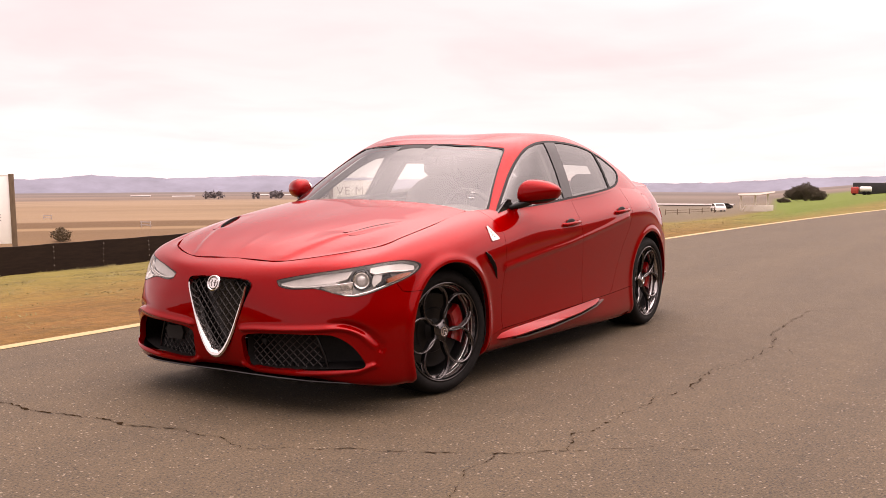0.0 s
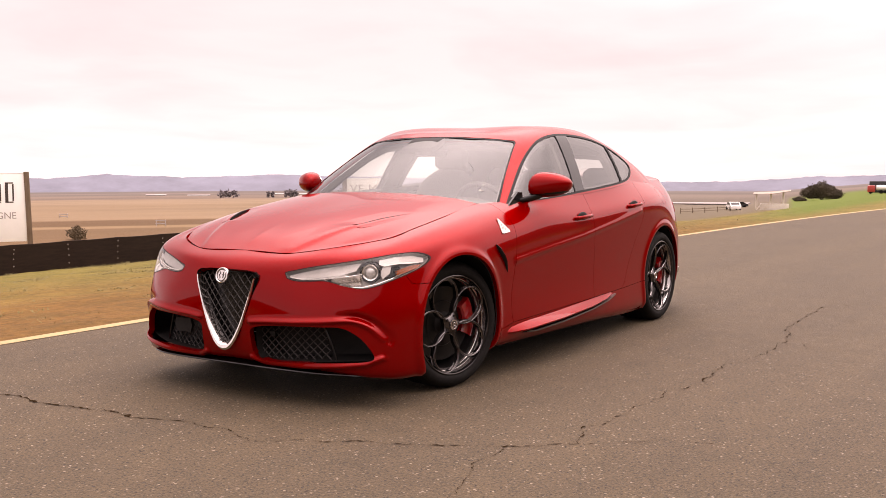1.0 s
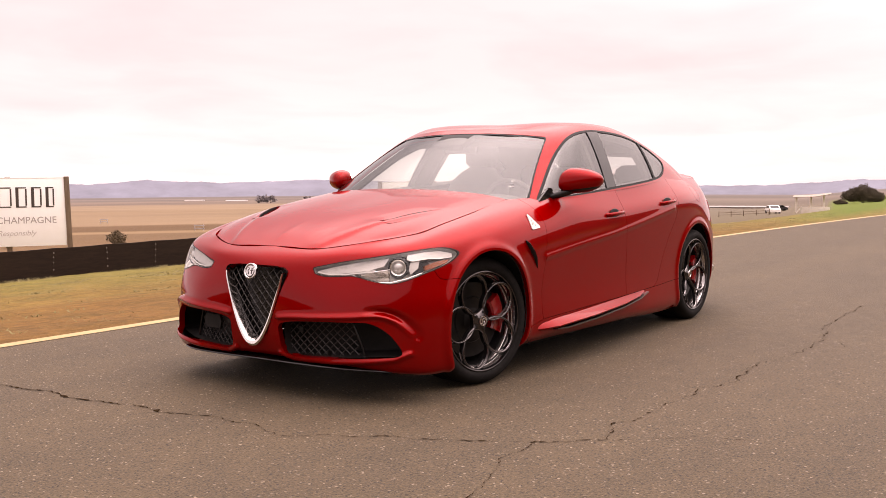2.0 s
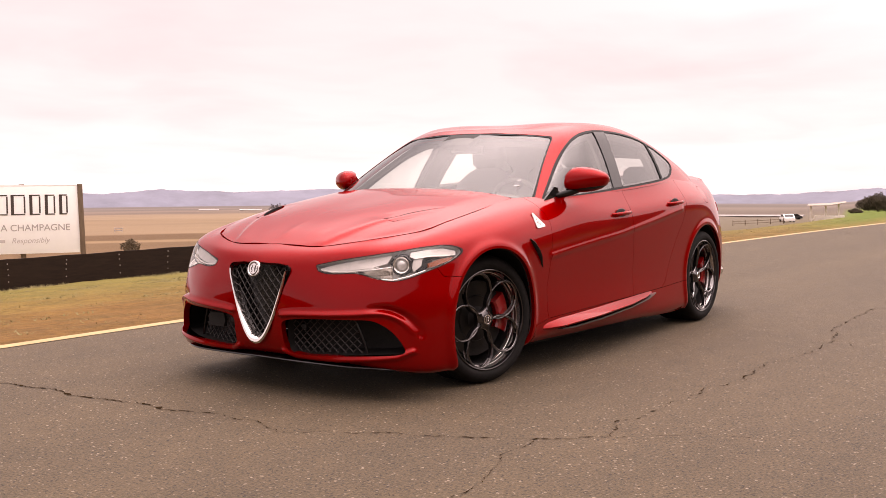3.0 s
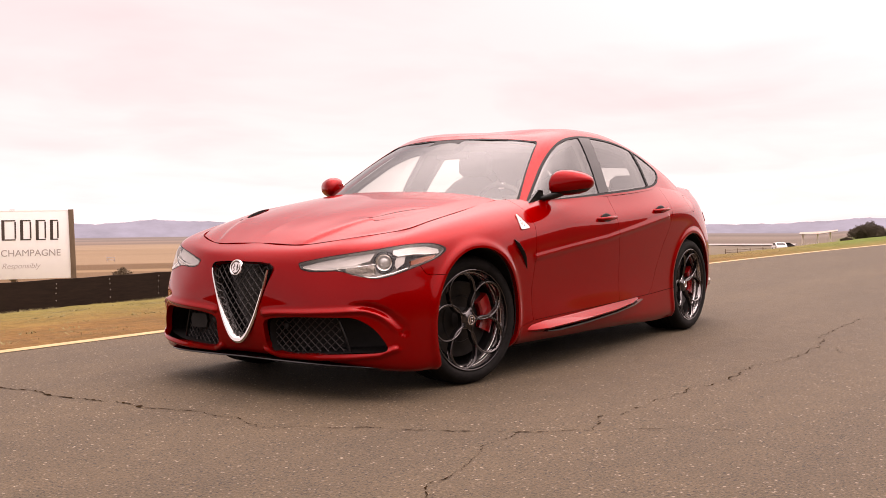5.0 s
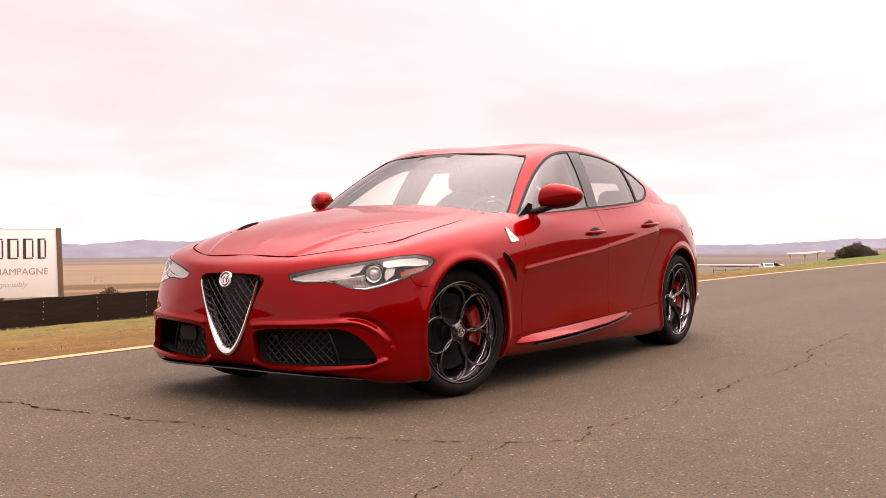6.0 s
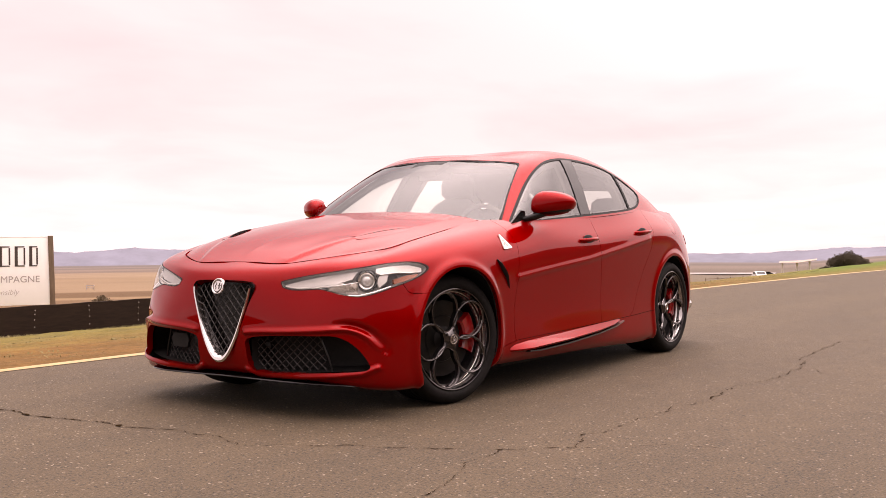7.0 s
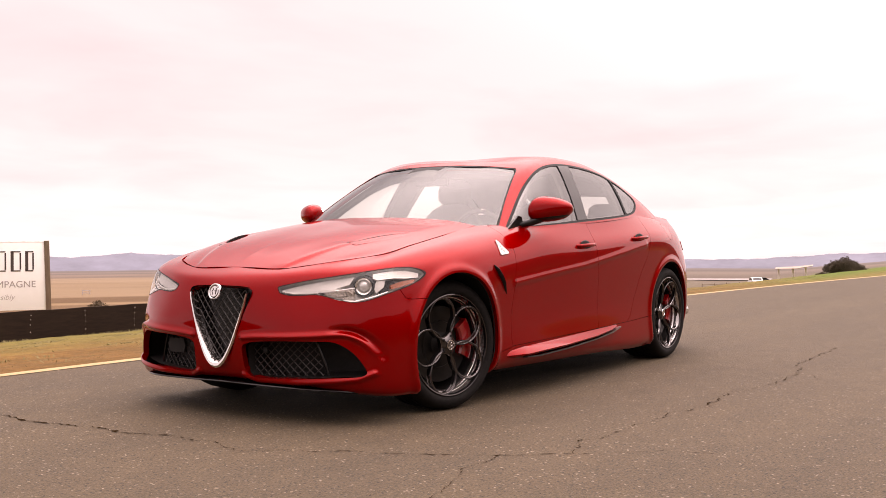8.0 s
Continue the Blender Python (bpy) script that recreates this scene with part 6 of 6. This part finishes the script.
box(bm, (.03, .24, .07), Matrix.Translation((.355, -.03, 1.228)) @ Matrix.Rotation(radians(-12), 4, "Y"), .012, 3)
box(bm, (.17, .24, .04), Matrix.Translation((.455, -.02, 1.262)) @ Matrix.Rotation(radians(24), 4, "Y"), .015)
part("rear_view_mirror", bm, BLACK_MATT, car)
# ---- belt fence along the foot of the verge ----
def height_at(x, y):
    return float(ground_height(np.array(float(x)), np.array(float(y))))


FENCE_Y, SPACING = -18.0, 1.51
fence = thing("belt_fence", "low black rubber belt fence bolted to posts along the grass verge", "fence")
fx = [18.1 - SPACING * k for k in range(37)]
bm = bmesh.new()
rows = []
for i, x in enumerate(np.linspace(fx[0], fx[-1], 36 * 4 + 1)):
    z = -1.40 if x > -30 else max(height_at(x, FENCE_Y), -1.75)
    sag = 0.012 * math.sin(math.pi * (i % 4) / 4) + 0.016 * noise.noise((x * .35, 0, 7))
    wave = 0.02 * noise.noise((x * 1.1, 3, 0))
    rows.append([bm.verts.new((x, FENCE_Y + wave + dy, zz)) for dy, zz in ((0.012, z - .25), (.02 + wave, z + .25), (.012, z + .665 - sag), (-.012, z + .668 - sag), (-.012, z - .25))])
for p, q in zip(rows, rows[1:]):
    for k in range(5):
        bm.faces.new((p[k], p[(k + 1) % 5], q[(k + 1) % 5], q[k]))
part("rubber_belt", bm, BELT_RUBBER, fence)
bm = bmesh.new()
box(bm, (.12, .12, 1.1), Matrix.Translation((0, -.08, .05)), .01)
post = part("post", bm, WOOD_POST, fence)
bm = bmesh.new()
bmesh.ops.create_uvsphere(bm, u_segments=8, v_segments=5, radius=.017)
bmesh.ops.scale(bm, vec=(1, .6, 1), verts=bm.verts)
bolt = part("bolt", bm, BOLT, fence)
for i, x in enumerate(fx):
    z = -1.40 if x > -30 else max(height_at(x, FENCE_Y), -1.75)
    p = post if i == 0 else new("post", post.data)
    p.parent, p.location = fence, (x, FENCE_Y, z)
    for k, h in enumerate((.565, .45, .31, .14)):
        b = bolt if i == 0 and k == 0 else new("bolt", bolt.data)
        b.parent, b.location = fence, (x + .012 * math.sin(i * 3.1 + k), FENCE_Y + .036, z + h + .02 * math.sin(i * 1.7 + k))


# ---- billboard behind the fence ----
def lettering(text, size, mat, m, parent, spacing=1.0, shear=0.0, name="lettering"):
    cu = bpy.data.curves.new(name, "FONT")
    cu.body, cu.size, cu.extrude, cu.space_character, cu.shear, cu.align_x = text, size, 0.002, spacing, shear, "RIGHT"
    ob = new(name, cu)
    cu.materials.append(mat)
    ob.parent, ob.matrix_local = parent, m
    return ob


def billboard(name, label, right_end, heading, width, bottom, top, ground_z):
    """A white board on wooden posts; its own x runs along the board to its right end, at x = 0, and it faces its -y."""
    b = thing(name, label, "billboard", Matrix.Translation(right_end) @ Matrix.Rotation(heading, 4, "Z"))
    bm = bmesh.new()
    box(bm, (width, .05, top - bottom), Matrix.Translation((-width / 2 - .15, 0, (top + bottom) / 2)), .004)
    part("board", bm, BOARD, b)
    bm = bmesh.new()
    box(bm, (width + .02, .06, .03), Matrix.Translation((-width / 2 - .15, 0, top + .016)), .004)
    part("top_rail", bm, BOARD, b)
    for k, x in enumerate((-.075, -width / 2 - .1, -width - .2)):
        bm = bmesh.new()
        box(bm, (.15, .12, top + .05 - ground_z), Matrix.Translation((x, .0 if k != 1 else .1, (top + .05 + ground_z) / 2)) @ Matrix.Rotation(radians(-1.5 if k == 0 else 0), 4, "Y"), .012)
        part("post", bm, WOOD_POST, b)
    return b


FLAT = Matrix.Rotation(radians(90), 4, "X")
sign = billboard("billboard", "white roadside billboard with dark serif lettering on brown wooden posts", (-13.62, -23.58, 0), radians(146.6), 3.3, -1.15, .86, -2.4)
# its big word is a trade name: one plain open frame for each letter, heavy on one side
for x0, x1 in ((-.72, -.46), (-1.12, -.81), (-1.55, -1.22), (-2.06, -1.64), (-2.58, -2.12), (-3.08, -2.68)):
    bm = bmesh.new()
    box(bm, (.085, .006, .60), Matrix.Translation((x0 + .05, -.029, .300)))
    box(bm, (.045, .006, .50), Matrix.Translation((x1 - .035, -.029, .300)))
    box(bm, (x1 - x0 - .06, .006, .035), Matrix.Translation(((x0 + x1) / 2, -.029, .5825)))
    box(bm, (x1 - x0 - .06, .006, .035), Matrix.Translation(((x0 + x1) / 2, -.029, .0175)))
    part("letter_frame", bm, INK_DARK, sign)
lettering("CALIFORNIA CHAMPAGNE", .275, INK_GREY, Matrix.Translation((-.42, -.029, -.47)) @ FLAT, sign, 1.0)
lettering("Responsibly", .22, INK_PALE, Matrix.Translation((-1.02, -.029, -.83)) @ FLAT, sign, 1.0, .3)
bm = bmesh.new()
box(bm, (.62, .006, .085), Matrix.Translation((-2.55, -.029, -.77)))
part("text_bar", bm, INK_PALE, sign)
banner = billboard("billboard", "white banner board with grey lettering beyond the fence", (-24.0, -17.4, 0), radians(126.5), 1.8, -.02, .60, -2.2)
lettering("VE MA", .41, INK_GREY, Matrix.Translation((-.57, -.029, .14)) @ FLAT, banner, 1.1)
bm = bmesh.new()
box(bm, (1.4, .006, .07), Matrix.Translation((-1.1, -.029, .04)))
part("text_bar", bm, INK_GREY, banner)


# ---- shrubs and trees ----
def leaf_cloud(bm, centre, radii, count, size, rng):
    for _ in range(count):
        while True:
            u = Vector((rng.uniform(-1, 1), rng.uniform(-1, 1), rng.uniform(-1, 1)))
            if 0.25 < u.length < 1:
                break
        lump = 0.72 + 0.4 * noise.noise(u * 2.3 + Vector(centre))
        p = Vector(centre) + Vector((u.x * radii[0], u.y * radii[1], u.z * radii[2])) * lump
        s = size * rng.uniform(.5, 1.3)
        d = Vector((rng.uniform(-1, 1), rng.uniform(-1, 1), rng.uniform(-.6, 1))).normalized()
        e = d.orthogonal().normalized()
        f = d.cross(e)
        q = [bm.verts.new(p + e * s), bm.verts.new(p + f * s * .6 + d * s * .15), bm.verts.new(p - e * s), bm.verts.new(p - f * s * .6 - d * s * .1)]
        bm.faces.new(q)


def shrub(name, label, at, width, height, count, leaf, mat, seed, trunks=3):
    rng = random.Random(seed)
    t = thing(name, label, "bush" if height < 2.4 else "tree", Matrix.Translation(at))
    for k in range(trunks):
        a = 2 * math.pi * k / trunks + rng.uniform(-.4, .4)
        r = width * .28
        bm = bmesh.new()
        tube(bm, [(0, 0, -.2), (math.cos(a) * r * .3, math.sin(a) * r * .3, height * .25), (math.cos(a) * r * .7, math.sin(a) * r * .7, height * .45), (math.cos(a) * r * .9, math.sin(a) * r * .9, height * .62)],
             [height * .035, height * .028, height * .018, height * .006], 6)
        part("limb", bm, BARK, t)
    bm = bmesh.new()
    clumps = 7 if width > height * 1.6 else 5
    for k in range(clumps):
        x = (k / (clumps - 1) - .5) * width * .74
        top = height * (1 - .55 * abs(k / (clumps - 1) - .5) ** 1.4 * 1.6) * rng.uniform(.88, 1.04)
        leaf_cloud(bm, (x * .5, x * .85, top * .47), (width * .21, width * .21, top * .55), count // clumps, leaf, rng)
    part("crown", bm, mat, t)
    return t


def ground_at(x, y, dz=0.0):
    return (x, y, height_at(x, y) - .02 + dz)


shrub("dry_bush", "ragged dry brown bush in the field beyond the fence", ground_at(-48.3, -66.3, .0), 3.9, 1.4, 2600, .07, LEAF_DRY, 3)
shrub("dry_bush", "low faded bush beside the billboard", ground_at(-41.0, -70.0, .1), 1.9, 1.15, 500, .06, LEAF_DRY, 5)
shrub("dark_tree_clump", "broad dark evergreen clump on the meadow", ground_at(-210.7, -46.8), 9.6, 4.1, 34000, .10, LEAF_DARK, 8)
shrub("dark_tree_clump", "small low dark bush beside the evergreen clump", ground_at(-208.0, -50.3), 3.4, 1.2, 2500, .085, LEAF_DARK, 9)

# far tree rows on the plain: one joined body of clumps
rng = random.Random(21)
bm = bmesh.new()
for x, y, n, w, h in ((-368, -366, 3, 9, 4.2), (-384, -352, 2, 4, 3.4), (-391, -345, 3, 6, 4.4), (-412, -326, 4, 9, 4.6), (-424, -315, 5, 12, 5.2), (-436, -303, 5, 12, 5.0), (-448, -292, 4, 9, 4.4)):
    for k in range(n):
        px, py = x + (k / n - .5) * w * .7, y - (k / n - .5) * w * .8
        leaf_cloud(bm, (px, py, height_at(px, py) + h * .45), (w * .32, w * .32, h * .62), 130, .55, rng)
me = bpy.data.meshes.new("tree_row")
bm.to_mesh(me)
bm.free()
me.materials.append(FAR_TREES)
tagged(new("tree_row", me), "distant dark rows of trees on the plain", "trees", kind="stuff")

# ---- pavilion on the slope ----
pav = thing("pavilion", "small open cream shelter with a thin tan roof and low wall", "pavilion", Matrix.Translation(ground_at(-129.4, -34.2, .30)) @ Matrix.Rotation(radians(104), 4, "Z") @ Matrix.Diagonal((.84, .86, 1.06, 1)))
for x, h in ((-1.95, 1.72), (.15, 1.78), (1.95, 2.0)):
    bm = bmesh.new()
    box(bm, (.26, .26, h), Matrix.Translation((x, 0, h / 2)), .02)
    part("column", bm, CREAM_PAINT, pav)
bm = bmesh.new()
v = [bm.verts.new(p) for p in ((-2.4, -1.2, 1.80), (.6, -1.2, 1.86), (3.0, -1.2, 2.18), (3.0, 1.4, 2.30), (.6, 1.4, 2.06), (-2.4, 1.4, 1.96), (-2.4, -1.2, 1.74), (.6, -1.2, 1.80), (3.0, -1.2, 2.12), (3.0, 1.4, 2.24), (.6, 1.4, 2.00), (-2.4, 1.4, 1.90))]
for q in ((0, 1, 4, 5), (1, 2, 3, 4), (11, 10, 7, 6), (10, 9, 8, 7), (0, 6, 7, 1), (1, 7, 8, 2), (2, 8, 9, 3), (3, 9, 10, 4), (4, 10, 11, 5), (5, 11, 6, 0)):
    bm.faces.new([v[i] for i in q])
part("roof", bm, TAN_ROOF, pav)
bm = bmesh.new()
box(bm, (4.2, .2, .75), Matrix.Translation((.7, -.35, .25)), .02)
part("low_wall", bm, CREAM_PAINT, pav)
for k in range(2):
    bm = bmesh.new()
    tube(bm, [(-1.9 + .9 * k, -.6, -.1), (-1.1 + .9 * k, -.6, .65)], .06, 6)
    part("brace", bm, CREAM_PAINT, pav)

# ---- parked vehicles far off ----
def small_car(name, label, m, paint):
    c = thing(name, label, "car", m)
    bm = bmesh.new()
    prof = [(-2.1, .35), (-2.15, .75), (-1.2, .95), (-.6, 1.42), (.9, 1.45), (1.6, .98), (2.1, .85), (2.15, .35)]
    lo = [bm.verts.new((x, -.85, z)) for x, z in prof]
    hi = [bm.verts.new((x, .85, z)) for x, z in prof]
    bm.faces.new(lo)
    bm.faces.new(hi[::-1])
    for i in range(len(prof)):
        bm.faces.new((lo[i], hi[i], hi[(i + 1) % len(prof)], lo[(i + 1) % len(prof)]))
    bmesh.ops.bevel(bm, geom=bm.edges[:], offset=.06, segments=2, affect="EDGES")
    part("body", bm, paint, c)
    for y in (-.86, .86):
        bm = bmesh.new()
        outline_plate(bm, [(-1.05, 0), (-.55, .40), (.85, .42), (1.35, .02)], .01, Matrix(((1, 0, 0, 0), (0, 0, 1, y - .005), (0, 1, 0, .98), (0, 0, 0, 1))))
        part("side_glass", bm, BLACK_GLOSS, c)
    for x0, x1 in ((-1.16, -.66), (1.56, 1.0)):
        bm = bmesh.new()
        q = [bm.verts.new(p) for p in ((x0, -.7, 1.0), (x0, .7, 1.0), (x1, .65, 1.38), (x1, -.65, 1.38))]
        bm.faces.new(q)
        bmesh.ops.translate(bm, vec=(-.03 if x0 < 0 else .03, 0, .02), verts=bm.verts)
        part("end_glass", bm, BLACK_GLOSS, c)
    for x in (-1.3, 1.3):
        for y in (-.8, .8):
            bm = lathe(bmesh.new(), [(0, .1), (.2, .1), (.32, .08), (.33, 0), (.32, -.08), (.2, -.1), (0, -.1)], 20)
            bmesh.ops.translate(bm, vec=(x, y, .33), verts=bm.verts)
            part("wheel", bm, RUBBER, c)
    return c


small_car("parked_car", "small white car parked beyond the verge", Matrix.Translation(ground_at(-152.0, -46.0)) @ Matrix.Rotation(radians(30), 4, "Z") @ Matrix.Scale(.9, 4), WHITE_PAINT)
small_car("parked_car", "dark car parked behind the white one", Matrix.Translation(ground_at(-178.0, -53.2)) @ Matrix.Rotation(radians(118), 4, "Z") @ Matrix.Scale(.72, 4), BLACK_STEEL)
# a low dark post-and-rail fence on the slope
rails = thing("post_and_rail_fence", "low dark wooden post-and-rail fence below the verge", "fence")
ends = (Vector((-147.0, -52.5, 0)), Vector((-145.4, -44.4, 0)))
spots = [ends[0].lerp(ends[1], k / 4) for k in range(5)]
for q in spots:
    bm = bmesh.new()
    box(bm, (.10, .10, .95), Matrix.Translation((q.x, q.y, height_at(q.x, q.y) + .35)), .02)
    part("post", bm, WOOD_POST, rails)
for lift in (.28, .62):
    bm = bmesh.new()
    tube(bm, [(q.x + .06, q.y, height_at(q.x, q.y) + lift) for q in spots], .035, 6)
    part("rail", bm, WOOD_POST, rails)
cont = thing("container", "black steel cargo container standing on the meadow", "container", Matrix.Translation(ground_at(-251.6, -41.0)) @ Matrix.Rotation(radians(98), 4, "Z"))
bm = bmesh.new()
box(bm, (9.0, 2.4, 2.6), Matrix.Translation((0, 0, 1.3)), .04)
part("body", bm, BLACK_STEEL, cont)
for k in range(9):
    bm = bmesh.new()
    box(bm, (.10, .06, 2.3), Matrix.Translation((-4 + k, 1.22, 1.3)), .01)
    part("rib", bm, BLACK_STEEL, cont)
bm = bmesh.new()
box(bm, (.25, .1, 2.6), Matrix.Translation((-4.4, 1.24, 1.3)), .02)
part("corner_post", bm, WHITE_PAINT, cont)
truck = thing("tanker_truck", "red truck with a white tank parked by the container", "truck", Matrix.Translation(ground_at(-246.0, -42.6)) @ Matrix.Rotation(radians(98), 4, "Z"))
bm = bmesh.new()
box(bm, (1.6, 1.8, 1.5), Matrix.Translation((-1.5, 0, 1.1)), .15)
part("cab", bm, TRUCK_RED, truck)
bm = bmesh.new()
box(bm, (.9, .05, .5), Matrix.Translation((-1.5, .92, 1.45)), .05)
part("cab_window", bm, BLACK_GLOSS, truck)
bm = lathe(bmesh.new(), [(0, -1.3), (.5, -1.25), (.62, -1.0), (.62, 1.0), (.5, 1.25), (0, 1.3)], 20, "x")
bmesh.ops.translate(bm, vec=(.8, 0, 1.35), verts=bm.verts)
part("tank", bm, WHITE_PAINT, truck)
bm = bmesh.new()
box(bm, (4.4, .9, .18), Matrix.Translation((0, 0, .6)), .03)
part("chassis", bm, BLACK_STEEL, truck)
for x in (-1.6, .6, 1.5):
    for y in (-.75, .75):
        bm = lathe(bmesh.new(), [(0, .13), (.25, .13), (.42, .1), (.44, 0), (.42, -.1), (0, -.13)], 18)
        bmesh.ops.translate(bm, vec=(x, y, .44), verts=bm.verts)
        part("wheel", bm, RUBBER, truck)


# ---- small rails and sheds in the fields ----
def field_rail(label, at, heading, length):
    r = thing("field_rail", label, "rail", Matrix.Translation(at) @ Matrix.Rotation(heading, 4, "Z"), group="white rails in the fields")
    for x in (-length / 2, length / 2):
        bm = bmesh.new()
        box(bm, (.08, .08, .75), Matrix.Translation((x, 0, .32)), .01)
        part("post", bm, HAZY_WHITE, r)
    for z in (.28, .60):
        bm = bmesh.new()
        box(bm, (length + .2, .05, .10), Matrix.Translation((0, .06, z)) @ Matrix.Rotation(radians(4), 4, "Y"), .01)
        part("bar", bm, HAZY_WHITE, r)


field_rail("small white wooden rail standing in the brown field", ground_at(-73.0, -84.0), radians(137), .95)
field_rail("small white wooden rail standing in the tan field", ground_at(-90.1, -123.0), radians(140), 1.0)
bm = bmesh.new()
for p, q in ((ground_at(-281, -110, .0), ground_at(-224, -65, .0)),):
    tube(bm, [p, q], .40, 4, flat=.8)
me = bpy.data.meshes.new("low_wall")
bm.to_mesh(me)
bm.free()
me.materials.append(HAZY_WHITE)
tagged(new("low_wall", me), "long low white wall below the verge", "wall", kind="structure")
for k, (x, y, l, hd) in enumerate(((-480, -500, 14, 134), (-520, -585, 14, 132), (-640, -560, 30, 134), (-455, -288, 8, 120))):
    shed = thing("greenhouse_shed", "long low white shed far out on the plain", "shed", Matrix.Translation(ground_at(x, y)) @ Matrix.Rotation(radians(hd), 4, "Z"), group="white sheds on the plain")
    bm = bmesh.new()
    box(bm, (l, 5, .5), Matrix.Translation((0, 0, .25)))
    part("wall", bm, HAZY_WHITE, shed)
    bm = bmesh.new()
    outline_plate(bm, [(-2.8, 0), (2.8, 0), (0, .4)], l + .4, Matrix.Translation((-l / 2 - .2, 0, .48)) @ Matrix.Rotation(radians(90), 4, "Z") @ Matrix.Rotation(radians(90), 4, "X"))
    part("roof", bm, HAZY_WHITE, shed)

# ---- mountains at the horizon ----
def ridge(name, reach, low, lift, seed, color, glow, label):
    """A far mountain chain: az in degrees round the track, height by the elevation of its crest; color and glow carry
    the haze.
    """
    az = np.linspace(-215, -85, 520)
    known = np.interp(az, (-215, -200, -185, -170.5, -166.2, -163.1, -160.5, -150, -138, -133.3, -129.2, -126.5, -122, -110, -85),
                      (-.6, -.35, -.5, -.585, -.72, -.94, -1.0, -.9, -.6, -.735, -.55, -.77, -.6, -.3, -.6))
    bm = bmesh.new()
    rows = []
    for a, e in zip(az, known):
        f = 0.06 * noise.noise((a * .7, seed, 0)) + 0.045 * noise.noise((a * 2.1, seed, 5)) + .02 * noise.noise((a * 6, seed, 9))
        c, s = math.cos(radians(a)), math.sin(radians(a))
        top = reach * math.tan(radians(e + f + lift)) + 1.2
        base = reach * math.tan(radians(low)) - 8
        ring = []
        for k in range(6):
            t = k / 5
            r = reach * (0.94 + .06 * t)
            ring.append(bm.verts.new((r * c, r * s, base + (top - base) * t ** .8)))
        rows.append(ring)
    for p, q in zip(rows, rows[1:]):
        for k in range(5):
            bm.faces.new((p[k], q[k], q[k + 1], p[k + 1]))
    me = bpy.data.meshes.new(name)
    bmesh.ops.recalc_face_normals(bm, faces=bm.faces)
    bm.to_mesh(me)
    bm.free()
    for f in me.polygons:
        f.use_smooth = True
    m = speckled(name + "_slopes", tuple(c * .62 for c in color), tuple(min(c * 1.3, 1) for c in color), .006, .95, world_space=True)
    # emission pales the slopes: distance haze put into colour and glow
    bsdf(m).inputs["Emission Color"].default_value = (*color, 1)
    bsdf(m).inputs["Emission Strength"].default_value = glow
    me.materials.append(m)
    return tagged(new(name, me), label, "mountains", kind="structure")


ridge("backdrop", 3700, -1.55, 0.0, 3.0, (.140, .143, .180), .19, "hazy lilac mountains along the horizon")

# ---- grass tufts on the verge ----
rng = random.Random(11)
verts, faces = [], []
for k in range(30000):
    x, d = rng.uniform(-22, 8), rng.random() ** .8 * 15.4
    y = -2.78 - d
    if noise.noise((x * .9, y * .9, 1)) < -0.05 + (0.28 if 1 < d < 4.5 else 0):
        continue
    z = height_at(x, y) - .03
    h = rng.uniform(.012, .034) * (1.9 if d > 14.2 else 1)
    for b in range(4):
        a = rng.uniform(0, 6.28)
        w, lean = rng.uniform(.003, .008), rng.uniform(.8, 2.6) * h
        dx, dy = math.cos(a), math.sin(a)
        ox, oy = x + rng.uniform(-.04, .04), y + rng.uniform(-.04, .04)
        i = len(verts)
        verts += [(ox - dy * w, oy + dx * w, z), (ox + dy * w, oy - dx * w, z), (ox + dx * lean, oy + dy * lean, z + h)]
        faces.append((i, i + 1, i + 2))
me = bpy.data.meshes.new("verge_grass")
me.from_pydata(verts, [], faces)
me.materials.append(GRASS_BLADE)
tagged(new("verge_grass", me), "short tufted dry grass on the verge", "grass", kind="stuff")
